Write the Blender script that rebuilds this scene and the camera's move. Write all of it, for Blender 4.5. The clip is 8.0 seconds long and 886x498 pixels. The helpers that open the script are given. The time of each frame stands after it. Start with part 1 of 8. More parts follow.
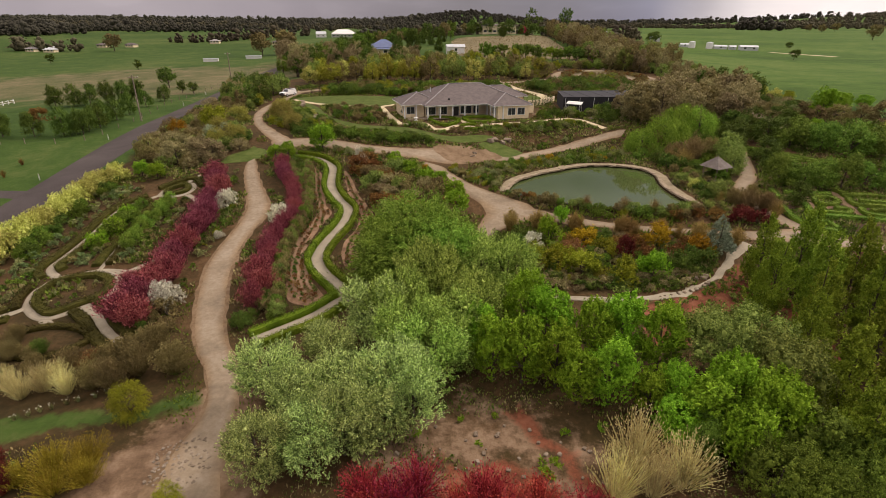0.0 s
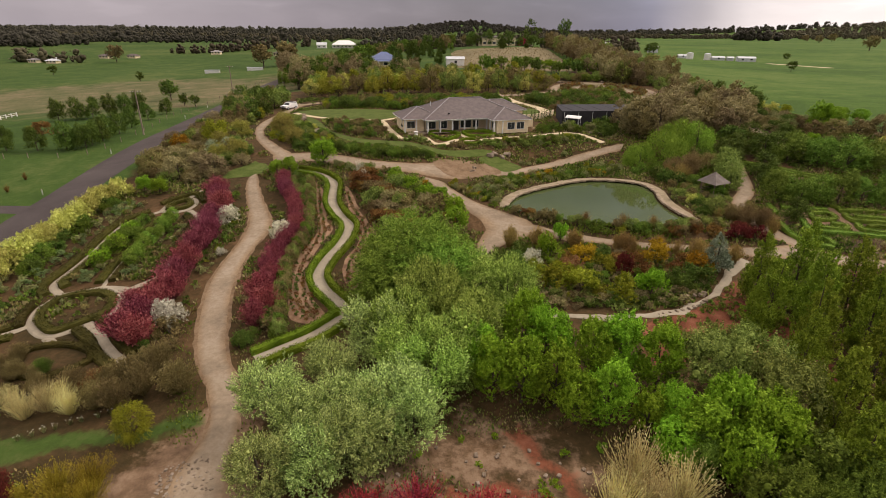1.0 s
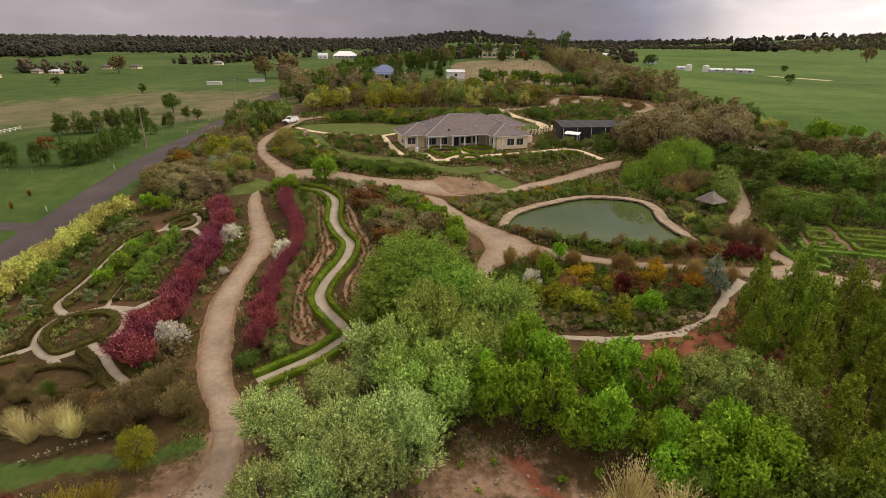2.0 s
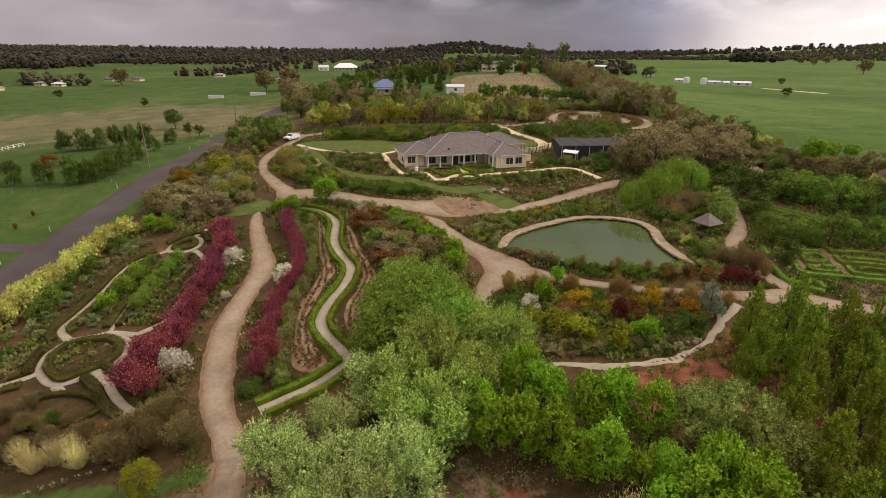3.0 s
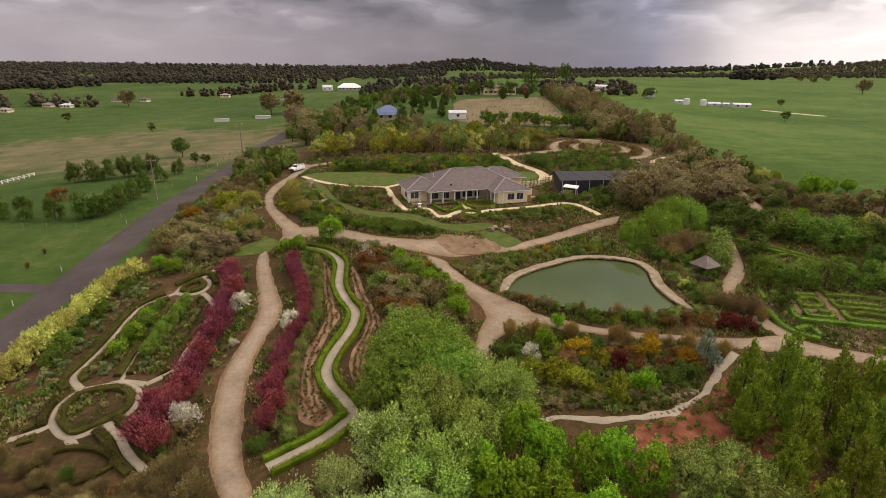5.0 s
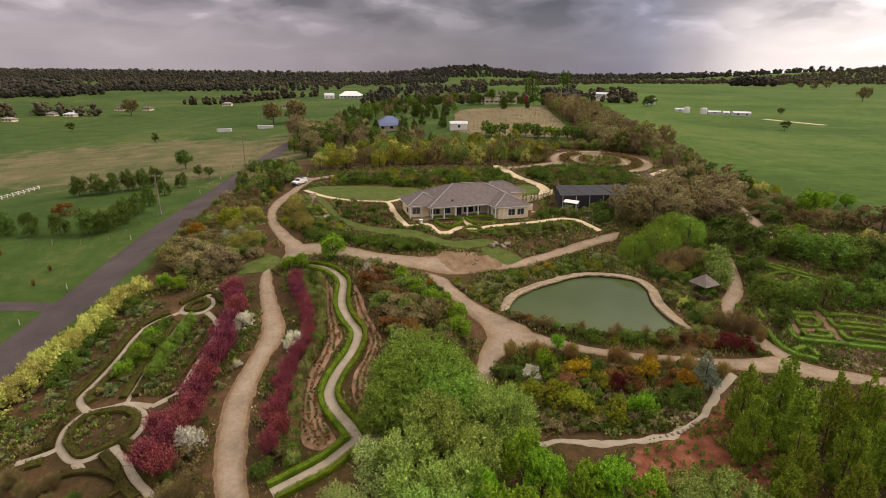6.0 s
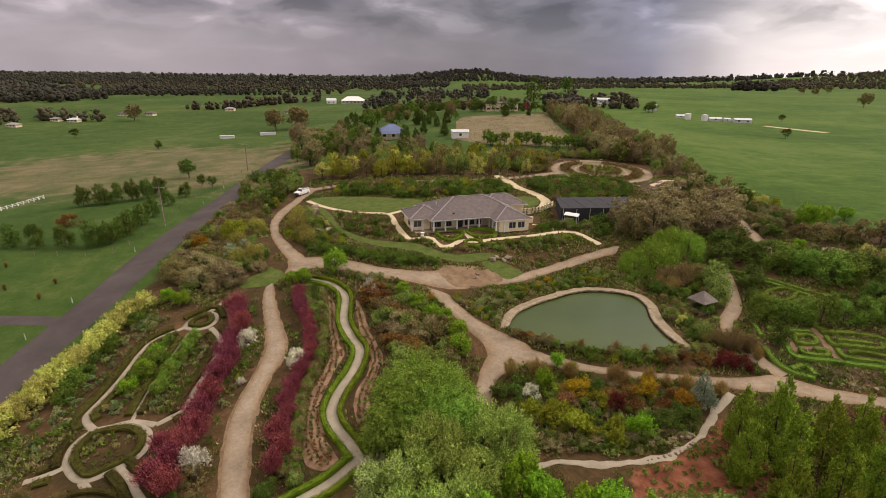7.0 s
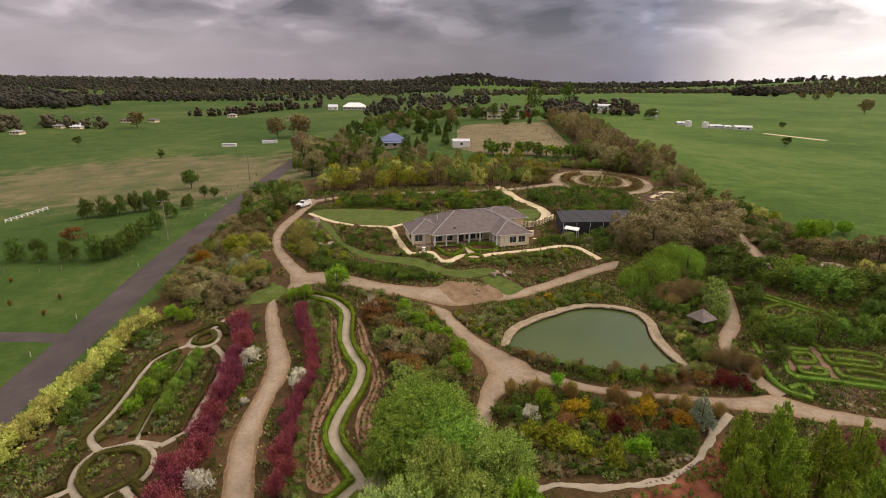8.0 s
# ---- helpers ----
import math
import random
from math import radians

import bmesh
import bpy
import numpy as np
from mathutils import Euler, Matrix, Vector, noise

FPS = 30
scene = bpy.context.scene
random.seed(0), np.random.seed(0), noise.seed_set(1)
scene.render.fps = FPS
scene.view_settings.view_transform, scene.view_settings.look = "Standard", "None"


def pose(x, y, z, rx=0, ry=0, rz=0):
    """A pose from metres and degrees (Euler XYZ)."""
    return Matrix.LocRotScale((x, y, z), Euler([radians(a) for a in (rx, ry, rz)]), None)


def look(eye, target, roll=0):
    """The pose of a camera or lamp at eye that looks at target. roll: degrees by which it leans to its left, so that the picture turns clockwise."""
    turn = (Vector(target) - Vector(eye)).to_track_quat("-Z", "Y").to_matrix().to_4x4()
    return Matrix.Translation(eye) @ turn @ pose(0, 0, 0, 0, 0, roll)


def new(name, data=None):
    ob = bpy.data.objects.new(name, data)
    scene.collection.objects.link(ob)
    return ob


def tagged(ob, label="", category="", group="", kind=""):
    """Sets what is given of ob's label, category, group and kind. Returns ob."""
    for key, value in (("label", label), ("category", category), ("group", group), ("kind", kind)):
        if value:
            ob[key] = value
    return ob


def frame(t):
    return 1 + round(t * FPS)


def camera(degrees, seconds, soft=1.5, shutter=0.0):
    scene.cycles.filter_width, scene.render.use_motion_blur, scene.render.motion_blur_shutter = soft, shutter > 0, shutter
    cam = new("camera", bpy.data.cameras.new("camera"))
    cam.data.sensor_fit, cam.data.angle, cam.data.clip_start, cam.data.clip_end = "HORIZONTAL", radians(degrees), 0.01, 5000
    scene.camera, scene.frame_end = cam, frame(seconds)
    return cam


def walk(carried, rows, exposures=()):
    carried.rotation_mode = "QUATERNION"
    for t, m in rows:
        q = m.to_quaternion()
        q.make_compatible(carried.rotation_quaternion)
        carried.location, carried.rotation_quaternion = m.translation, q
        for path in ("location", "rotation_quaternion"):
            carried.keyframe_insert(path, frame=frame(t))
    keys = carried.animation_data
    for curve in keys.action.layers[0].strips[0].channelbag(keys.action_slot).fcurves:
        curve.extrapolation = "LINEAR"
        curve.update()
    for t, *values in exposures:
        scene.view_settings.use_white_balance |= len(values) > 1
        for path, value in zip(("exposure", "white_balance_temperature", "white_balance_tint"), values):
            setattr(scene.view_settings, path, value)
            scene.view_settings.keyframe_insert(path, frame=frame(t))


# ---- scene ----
cam = camera(80.0, 8.0, soft=0.6)
PATH = [
    (0, (-3.546, 7.4, 23.886), (-3.476, 9.233, 23.089), 0.5),
    (0.5, (-3.537, 7.364, 24.331), (-3.467, 9.203, 23.549), 0.6),
    (1, (-3.602, 7.317, 24.929), (-3.531, 9.163, 24.161), 0.5),
    (1.5, (-3.675, 7.259, 25.605), (-3.604, 9.11, 24.851), 0.6),
    (3, (-3.616, 7.11, 28.455), (-3.544, 8.979, 27.746), 0.6),
    (3.5, (-3.616, 7.113, 29.52), (-3.545, 8.987, 28.825), 0.6),
    (4, (-3.662, 7.088, 30.658), (-3.594, 8.967, 29.977), 0.6),
    (4.5, (-3.702, 7.065, 31.768), (-3.636, 8.948, 31.098), 0.6),
    (6, (-3.758, 6.893, 35.155), (-3.699, 8.787, 34.513), 0.5),
    (6.5, (-3.759, 6.816, 36.183), (-3.702, 8.712, 35.548), 0.5),
    (7, (-3.757, 6.738, 37.372), (-3.703, 8.635, 36.74), 0.6),
    (7.5, (-3.71, 6.726, 38.476), (-3.658, 8.625, 37.851), 0.6),
    (8, (-3.769, 6.709, 39.703), (-3.719, 8.61, 39.084), 0.6),
]
walk(cam, [(t, look(eye, target, roll)) for t, eye, target, roll in PATH], [(0.0, 0.16, 7000, 18.0)])

# ---- sky and light ----
SUN_ELEVATION, SUN_ROTATION = radians(48), radians(70)
world = bpy.data.worlds.new("overcast_sky")
scene.world = world
world.use_nodes = True
wt = world.node_tree
wt.nodes.clear()


def wnode(kind, **values):
    n = wt.nodes.new(kind)
    for key, value in values.items():
        n.inputs[key].default_value = value
    return n


def wmath(op, a, b=0.0):
    n = wt.nodes.new("ShaderNodeMath")
    n.operation = op
    for i, v in enumerate((a, b)):
        if isinstance(v, (int, float)):
            n.inputs[i].default_value = v
        else:
            wt.links.new(v, n.inputs[i])
    return n.outputs[0]


def wramp(fac, stops, smooth=True):
    n = wt.nodes.new("ShaderNodeValToRGB")
    n.color_ramp.interpolation = "EASE" if smooth else "LINEAR"
    while len(n.color_ramp.elements) < len(stops):
        n.color_ramp.elements.new(0.5)
    for e, (p, c) in zip(n.color_ramp.elements, stops):
        e.position, e.color = p, (*c, 1)
    wt.links.new(fac, n.inputs[0])
    return n.outputs[0]


def wmix(fac, a, b, blend="MIX"):
    n = wt.nodes.new("ShaderNodeMixRGB")
    n.blend_type = blend
    for i, v in enumerate((fac, a, b)):
        if isinstance(v, (int, float)):
            n.inputs[i].default_value = v
        elif isinstance(v, tuple):
            n.inputs[i].default_value = (*v, 1)
        else:
            wt.links.new(v, n.inputs[i])
    return n.outputs[0]


sky = wt.nodes.new("ShaderNodeTexSky")
sky.sky_type, sky.sun_disc = "NISHITA", False
sky.sun_elevation, sky.sun_rotation = SUN_ELEVATION, SUN_ROTATION
clear = wt.nodes.new("ShaderNodeBackground")
clear.inputs["Strength"].default_value = 0.08
wt.links.new(sky.outputs[0], clear.inputs["Color"])
coords = wt.nodes.new("ShaderNodeTexCoord")
split = wt.nodes.new("ShaderNodeSeparateXYZ")
wt.links.new(coords.outputs["Generated"], split.inputs[0])
sx, sy, sz = split.outputs
# the cloud deck, seen flat from below: it crowds together towards the horizon
deck = wmath("ADD", wmath("MAXIMUM", sz, 0.0), 0.26)
flat = wt.nodes.new("ShaderNodeCombineXYZ")
wt.links.new(wmath("DIVIDE", sx, deck), flat.inputs[0])
wt.links.new(wmath("DIVIDE", sy, deck), flat.inputs[1])
big = wnode("ShaderNodeTexNoise", Scale=2.7, Detail=6.0, Roughness=0.46, Distortion=0.35)
wt.links.new(flat.outputs[0], big.inputs["Vector"])
soft_noise = wnode("ShaderNodeTexNoise", Scale=2.6, Detail=4.0, Roughness=0.5)
wt.links.new(coords.outputs["Generated"], soft_noise.inputs["Vector"])
# storm grey ahead, paler to the west, a bright break in the cloud to the north-east
across = wmath("ADD", wmath("MULTIPLY", sx, 0.5), 0.5)
tone = wramp(across, ((0.15, (0.40, 0.38, 0.42)), (0.38, (0.30, 0.285, 0.325)), (0.54, (0.190, 0.188, 0.220)), (0.62, (0.200, 0.203, 0.250)), (0.685, (0.225, 0.240, 0.325)), (0.72, (0.40, 0.40, 0.45)), (0.75, (0.72, 0.71, 0.73)), (0.79, (0.92, 0.90, 0.90))), False)
billow = wramp(big.outputs["Fac"], ((0.34, (0.40, 0.40, 0.42)), (0.45, (0.70, 0.70, 0.71)), (0.55, (1.02, 1.01, 1.01)), (0.67, (1.75, 1.72, 1.70))))
# rain below the cloud base blurs the billows towards the horizon
veil = wramp(sz, ((0.0, (1, 1, 1)), (0.05, (0.9, 0.9, 0.9)), (0.085, (0.3, 0.3, 0.3)), (0.115, (0, 0, 0))))
soft_tone = wramp(soft_noise.outputs["Fac"], ((0.35, (0.86, 0.86, 0.88)), (0.65, (1.12, 1.11, 1.10))))
low = wmix(1.0, tone, wmix(wmath("MULTIPLY", veil, 0.95), billow, soft_tone), "MULTIPLY")
# an overcast sky is brightest overhead
high = wramp(sz, ((0.25, (0, 0, 0)), (0.9, (1, 1, 1))))
low = wmix(high, low, (1.36, 1.31, 1.28))
cover = wt.nodes.new("ShaderNodeBackground")
cover.inputs["Strength"].default_value = 1.0
wt.links.new(low, cover.inputs["Color"])
blend = wt.nodes.new("ShaderNodeMixShader")
blend.inputs[0].default_value = 0.9
wt.links.new(clear.outputs[0], blend.inputs[1])
wt.links.new(cover.outputs[0], blend.inputs[2])
wout = wt.nodes.new("ShaderNodeOutputWorld")
wt.links.new(blend.outputs[0], wout.inputs[0])

sun = new("sun", bpy.data.lights.new("sun", "SUN"))
sun.data.energy, sun.data.angle, sun.data.color = 1.75, radians(14), (1.0, 0.95, 0.88)
sun.matrix_world = look((0, 0, 300), (-0.9 * 200, -0.45 * 200, 300 - 215))

# ---- materials ----


class Nodes:
    """A node material in the making."""

    def __init__(self, name):
        self.mat = bpy.data.materials.new(name)
        self.mat.use_nodes = True
        self.tree = self.mat.node_tree
        self.bsdf = self.tree.nodes["Principled BSDF"]

    def put(self, kind, **values):
        n = self.tree.nodes.new(kind)
        for key, value in values.items():
            n.inputs[key].default_value = value
        return n

    def link(self, a, b):
        self.tree.links.new(a, b)

    def position(self):
        return self.put("ShaderNodeNewGeometry").outputs["Position"]

    def noise(self, scale, detail=4.0, rough=0.55, vector=None, distort=0.0):
        n = self.put("ShaderNodeTexNoise", Scale=scale, Detail=detail, Roughness=rough, Distortion=distort)
        self.link(vector or self.position(), n.inputs["Vector"])
        return n.outputs["Fac"]

    def ramp(self, fac, stops):
        n = self.put("ShaderNodeValToRGB")
        while len(n.color_ramp.elements) < len(stops):
            n.color_ramp.elements.new(0.5)
        for e, (p, c) in zip(n.color_ramp.elements, stops):
            e.position, e.color = p, (*c, 1)
        self.link(fac, n.inputs[0])
        return n.outputs[0]

    def mix(self, fac, a, b, blend="MIX"):
        n = self.put("ShaderNodeMixRGB")
        n.blend_type = blend
        for i, v in enumerate((fac, a, b)):
            if isinstance(v, (int, float)):
                n.inputs[i].default_value = v
            elif isinstance(v, tuple):
                n.inputs[i].default_value = (*v, 1)
            else:
                self.link(v, n.inputs[i])
        return n.outputs[0]

    def math(self, op, a, b=0.0):
        n = self.put("ShaderNodeMath")
        n.operation = op
        for i, v in enumerate((a, b)):
            if isinstance(v, (int, float)):
                n.inputs[i].default_value = v
            else:
                self.link(v, n.inputs[i])
        return n.outputs[0]

    def finish(self, colour, rough=0.9, bump=None, depth=0.05, metal=0.0, specular=0.12):
        if isinstance(colour, tuple):
            self.bsdf.inputs["Base Color"].default_value = (*colour, 1)
        else:
            self.link(colour, self.bsdf.inputs["Base Color"])
        if isinstance(rough, (int, float)):
            self.bsdf.inputs["Roughness"].default_value = rough
        else:
            self.link(rough, self.bsdf.inputs["Roughness"])
        self.bsdf.inputs["Metallic"].default_value = metal
        self.bsdf.inputs["Specular IOR Level"].default_value = specular
        if bump is not None:
            b = self.put("ShaderNodeBump", Strength=0.8, Distance=depth)
            self.link(bump, b.inputs["Height"])
            self.link(b.outputs[0], self.bsdf.inputs["Normal"])
        return self.mat


def earth(name, dark, mid, light, scale=0.25, fine=3.0, depth=0.05, rough=0.95):
    """Loose ground: broad stains, fine grain."""
    n = Nodes(name)
    broad = n.noise(scale, 5.0, 0.6, distort=0.4)
    grain = n.noise(fine, 6.0, 0.65)
    f = n.math("ADD", n.math("MULTIPLY", broad, 0.6), n.math("MULTIPLY", grain, 0.4))
    return n.finish(n.ramp(f, ((0.34, dark), (0.5, mid), (0.66, light))), rough, grain, depth)


def plain(name, colour, rough=0.6, vary=0.12, scale=2.0, metal=0.0, specular=0.4):
    """A made surface with slight stains."""
    n = Nodes(name)
    f = n.noise(scale, 5.0, 0.6)
    a = tuple(c * (1 - vary) for c in colour)
    b = tuple(min(1, c * (1 + vary)) for c in colour)
    return n.finish(n.ramp(f, ((0.35, a), (0.65, b))), rough, f, 0.01, metal, specular)


def leafy(name, dark, mid, light, glow=0.16, rough=0.7, gain=1.7, each=0.34):
    """Foliage or blossom: every leaf its own shade, every plant a little different, some light coming through."""
    n = Nodes(name)
    dark, mid, light = (tuple(min(0.85, v * gain * w) for v, w in zip(c, (1.04, 1.0, 0.54))) for c in (dark, mid, light))
    island = n.put("ShaderNodeNewGeometry").outputs["Random Per Island"]
    plant = n.put("ShaderNodeObjectInfo").outputs["Random"]
    clump = n.noise(0.9, 3.0, 0.6)
    f = n.math("ADD", n.math("MULTIPLY", island, each), n.math("MULTIPLY", clump, 1 - each))
    c = n.ramp(f, ((0.24, tuple(v * 0.8 for v in dark)), (0.5, mid), (0.76, light)))
    hue = n.put("ShaderNodeHueSaturation")
    n.link(n.math("ADD", n.math("MULTIPLY", plant, 0.035), 0.4825), hue.inputs["Hue"])
    n.link(n.math("ADD", n.math("MULTIPLY", plant, 0.4), 0.8), hue.inputs["Value"])
    n.link(c, hue.inputs["Color"])
    c = hue.outputs[0]
    n.finish(c, rough, specular=0.08)
    through_leaf = n.put("ShaderNodeBsdfTranslucent")
    n.link(c, through_leaf.inputs["Color"])
    both = n.put("ShaderNodeMixShader")
    both.inputs[0].default_value = glow
    n.link(n.bsdf.outputs[0], both.inputs[1])
    n.link(through_leaf.outputs[0], both.inputs[2])
    n.link(both.outputs[0], n.tree.nodes["Material Output"].inputs["Surface"])
    return n.mat


def ground_material():
    n = Nodes("field_and_garden_ground")
    broad = n.noise(0.012, 4.0, 0.55, distort=0.6)
    patch = n.noise(0.11, 5.0, 0.6, distort=0.5)
    grain = n.noise(1.7, 6.0, 0.7)
    tufts = n.noise(0.45, 6.0, 0.72, distort=0.3)
    f = n.math("ADD", n.math("MULTIPLY", broad, 0.34), n.math("ADD", n.math("MULTIPLY", patch, 0.26), n.math("ADD", n.math("MULTIPLY", tufts, 0.24), n.math("MULTIPLY", grain, 0.16))))
    side = n.put("ShaderNodeAttribute")
    side.attribute_name = "lush"
    lush = n.ramp(f, ((0.40, (0.032, 0.068, 0.008)), (0.5, (0.057, 0.108, 0.014)), (0.59, (0.098, 0.138, 0.030))))
    grass = n.ramp(f, ((0.40, (0.026, 0.054, 0.009)), (0.5, (0.046, 0.084, 0.015)), (0.59, (0.088, 0.112, 0.030))))
    straw = n.ramp(n.math("ADD", n.math("MULTIPLY", patch, 0.5), n.math("MULTIPLY", grain, 0.5)), ((0.38, (0.056, 0.080, 0.024)), (0.5, (0.112, 0.106, 0.046)), (0.62, (0.185, 0.148, 0.080))))
    soil = n.ramp(n.math("ADD", n.math("MULTIPLY", patch, 0.6), n.math("MULTIPLY", grain, 0.4)),
                  ((0.34, (0.030, 0.024, 0.009)), (0.46, (0.054, 0.036, 0.014)), (0.57, (0.094, 0.054, 0.024)), (0.70, (0.160, 0.092, 0.046))))

    def mask(name):
        a = n.put("ShaderNodeAttribute")
        a.attribute_name = name
        edge = n.math("ADD", a.outputs["Fac"], n.math("MULTIPLY", n.math("SUBTRACT", patch, 0.5), 0.9))
        return n.ramp(edge, ((0.38, (0, 0, 0)), (0.62, (1, 1, 1))))

    c = n.mix(mask("dry"), n.mix(side.outputs["Fac"], grass, lush), straw)
    c = n.mix(mask("bed"), c, soil)
    ragged = n.math("ADD", n.math("MULTIPLY", n.noise(0.55, 6.0, 0.65), 0.75), n.math("MULTIPLY", grain, 0.25))

    def patchy(name, under, colours):
        a = n.put("ShaderNodeAttribute")
        a.attribute_name = name
        edge = n.math("ADD", a.outputs["Fac"], n.math("MULTIPLY", n.math("SUBTRACT", ragged, 0.5), 2.2))
        return n.mix(n.ramp(edge, ((0.36, (0, 0, 0)), (0.70, (1, 1, 1)))), under, n.ramp(ragged, tuple(zip((0.36, 0.5, 0.64), colours))))

    c = patchy("bare", c, ((0.085, 0.052, 0.030), (0.165, 0.105, 0.062), (0.265, 0.180, 0.115)))
    c = patchy("green", c, ((0.034, 0.056, 0.012), (0.050, 0.086, 0.016), (0.082, 0.100, 0.028)))
    c = patchy("red", c, ((0.085, 0.032, 0.017), (0.180, 0.062, 0.032), (0.260, 0.104, 0.060)))
    return n.finish(c, 0.95, grain, 0.12)


GROUND = ground_material()
ASPHALT = earth("asphalt", (0.056, 0.046, 0.043), (0.074, 0.061, 0.057), (0.096, 0.080, 0.074), 0.15, 6.0, 0.01)


def gravel_material():
    """Sandy gravel, packed pale where wheels run, loose and orange towards the edges."""
    n = Nodes("sandy_gravel")
    side = n.put("ShaderNodeAttribute")
    side.attribute_name = "side"
    broad, grain = n.noise(0.35, 5.0, 0.6, distort=0.4), n.noise(2.5, 6.0, 0.65)
    f = n.math("ADD", n.math("MULTIPLY", broad, 0.6), n.math("MULTIPLY", grain, 0.4))
    packed = n.ramp(f, ((0.34, (0.185, 0.142, 0.098)), (0.5, (0.268, 0.207, 0.140)), (0.66, (0.340, 0.275, 0.200))))
    loose = n.ramp(f, ((0.34, (0.130, 0.084, 0.046)), (0.5, (0.215, 0.145, 0.084)), (0.66, (0.300, 0.215, 0.130))))
    edge = n.math("ADD", side.outputs["Fac"], n.math("MULTIPLY", n.math("SUBTRACT", broad, 0.5), 0.9))
    return n.finish(n.mix(n.ramp(edge, ((0.45, (0, 0, 0)), (0.95, (1, 1, 1)))), packed, loose), 0.95, grain, 0.03)


GRAVEL = gravel_material()
PALE_GRAVEL = earth("pale_path_gravel", (0.235, 0.200, 0.145), (0.315, 0.270, 0.195), (0.390, 0.340, 0.255), 0.5, 5.0, 0.02)
RIM_SAND = earth("tan_sand", (0.185, 0.148, 0.092), (0.265, 0.213, 0.135), (0.345, 0.285, 0.190), 0.7, 5.0, 0.03)
CREAM_GRAVEL = earth("cream_path_gravel", (0.42, 0.34, 0.20), (0.52, 0.43, 0.27), (0.60, 0.51, 0.34), 0.5, 5.0, 0.02)
RED_EARTH = earth("red_earth", (0.12, 0.042, 0.024), (0.20, 0.066, 0.038), (0.28, 0.105, 0.066), 0.45, 3.0, 0.06)
ROW_EARTH = earth("tilled_earth", (0.12, 0.068, 0.04), (0.22, 0.132, 0.078), (0.34, 0.22, 0.135), 0.5, 3.0, 0.06)
MULCH = earth("dark_mulch", (0.040, 0.026, 0.016), (0.070, 0.044, 0.026), (0.11, 0.07, 0.042), 0.5, 3.0, 0.06)
LAWN = earth("mown_lawn", (0.048, 0.068, 0.013), (0.076, 0.104, 0.021), (0.116, 0.132, 0.038), 0.6, 4.0, 0.03)
VERGE = earth("orange_earth", (0.12, 0.078, 0.042), (0.19, 0.125, 0.072), (0.26, 0.180, 0.112), 0.6, 3.0, 0.05)
FIELD = earth("vine_field", (0.120, 0.104, 0.052), (0.180, 0.146, 0.080), (0.245, 0.196, 0.112), 0.12, 0.9, 0.1)
STONE = earth("sandstone", (0.20, 0.15, 0.10), (0.30, 0.235, 0.16), (0.40, 0.325, 0.235), 1.2, 6.0, 0.04)
ROCK = earth("brown_rock", (0.12, 0.088, 0.06), (0.215, 0.165, 0.118), (0.34, 0.28, 0.215), 0.9, 5.0, 0.08)
BARK = earth("bark", (0.045, 0.034, 0.024), (0.085, 0.066, 0.048), (0.14, 0.115, 0.088), 1.5, 9.0, 0.03)
WALL = plain("cream_render", (0.82, 0.68, 0.45), 0.85, 0.08)
WHITE = plain("white_paint", (0.78, 0.76, 0.72), 0.5, 0.05)
ROOF = plain("grey_brown_roof_tile", (0.118, 0.092, 0.084), 0.75, 0.18, 1.2)
RIDGE = plain("ridge_tile", (0.26, 0.235, 0.225), 0.75, 0.12, 2.0)
BLUE_ROOF = plain("blue_steel_roof", (0.10, 0.13, 0.24), 0.45, 0.1, 0.6)
TIN = plain("galvanised_steel", (0.55, 0.56, 0.57), 0.4, 0.1, 0.8)
SHADE_CLOTH = plain("black_shade_cloth", (0.028, 0.027, 0.030), 0.85, 0.2, 0.8)
TIMBER = earth("weathered_timber", (0.15, 0.115, 0.085), (0.24, 0.19, 0.145), (0.33, 0.275, 0.22), 1.0, 12.0, 0.02)
SHINGLE = earth("grey_shingle", (0.120, 0.100, 0.086), (0.180, 0.152, 0.132), (0.250, 0.215, 0.190), 1.2, 8.0, 0.02)
DARK = plain("dark_opening", (0.035, 0.028, 0.026), 0.4)


def glass_material():
    n = Nodes("window_glass")
    n.finish((0.045, 0.05, 0.055), 0.06, specular=0.6)
    return n.mat


def water_material():
    n = Nodes("green_pond_water")
    w = n.noise(0.5, 3.0, 0.5)
    murk = n.noise(0.06, 3.0, 0.5)
    c = n.ramp(murk, ((0.35, (0.050, 0.074, 0.022)), (0.65, (0.072, 0.096, 0.032))))
    n.bsdf.inputs["IOR"].default_value = 1.33
    return n.finish(c, 0.035, w, 0.002, specular=0.5)


GLASS, WATER = glass_material(), water_material()
L_WILLOW = leafy("silver_green_leaves", (0.082, 0.122, 0.070), (0.200, 0.268, 0.150), (0.360, 0.440, 0.275), each=0.6)
L_MAPLE = leafy("fresh_green_leaves", (0.045, 0.096, 0.011), (0.115, 0.218, 0.024), (0.198, 0.320, 0.051), 0.18)
L_SPRING = leafy("spring_yellow_green_leaves", (0.085, 0.095, 0.018), (0.190, 0.200, 0.042), (0.310, 0.310, 0.085), 0.18)
L_BROOM = leafy("broom_stems", (0.150, 0.118, 0.026), (0.290, 0.235, 0.044), (0.430, 0.370, 0.090), 0.2, gain=1.1)
L_WEEP = leafy("weeping_leaves", (0.058, 0.115, 0.022), (0.125, 0.210, 0.045), (0.205, 0.300, 0.080), 0.2)
L_LIGHT = leafy("light_willow_leaves", (0.066, 0.112, 0.036), (0.165, 0.245, 0.086), (0.305, 0.400, 0.170), each=0.6)
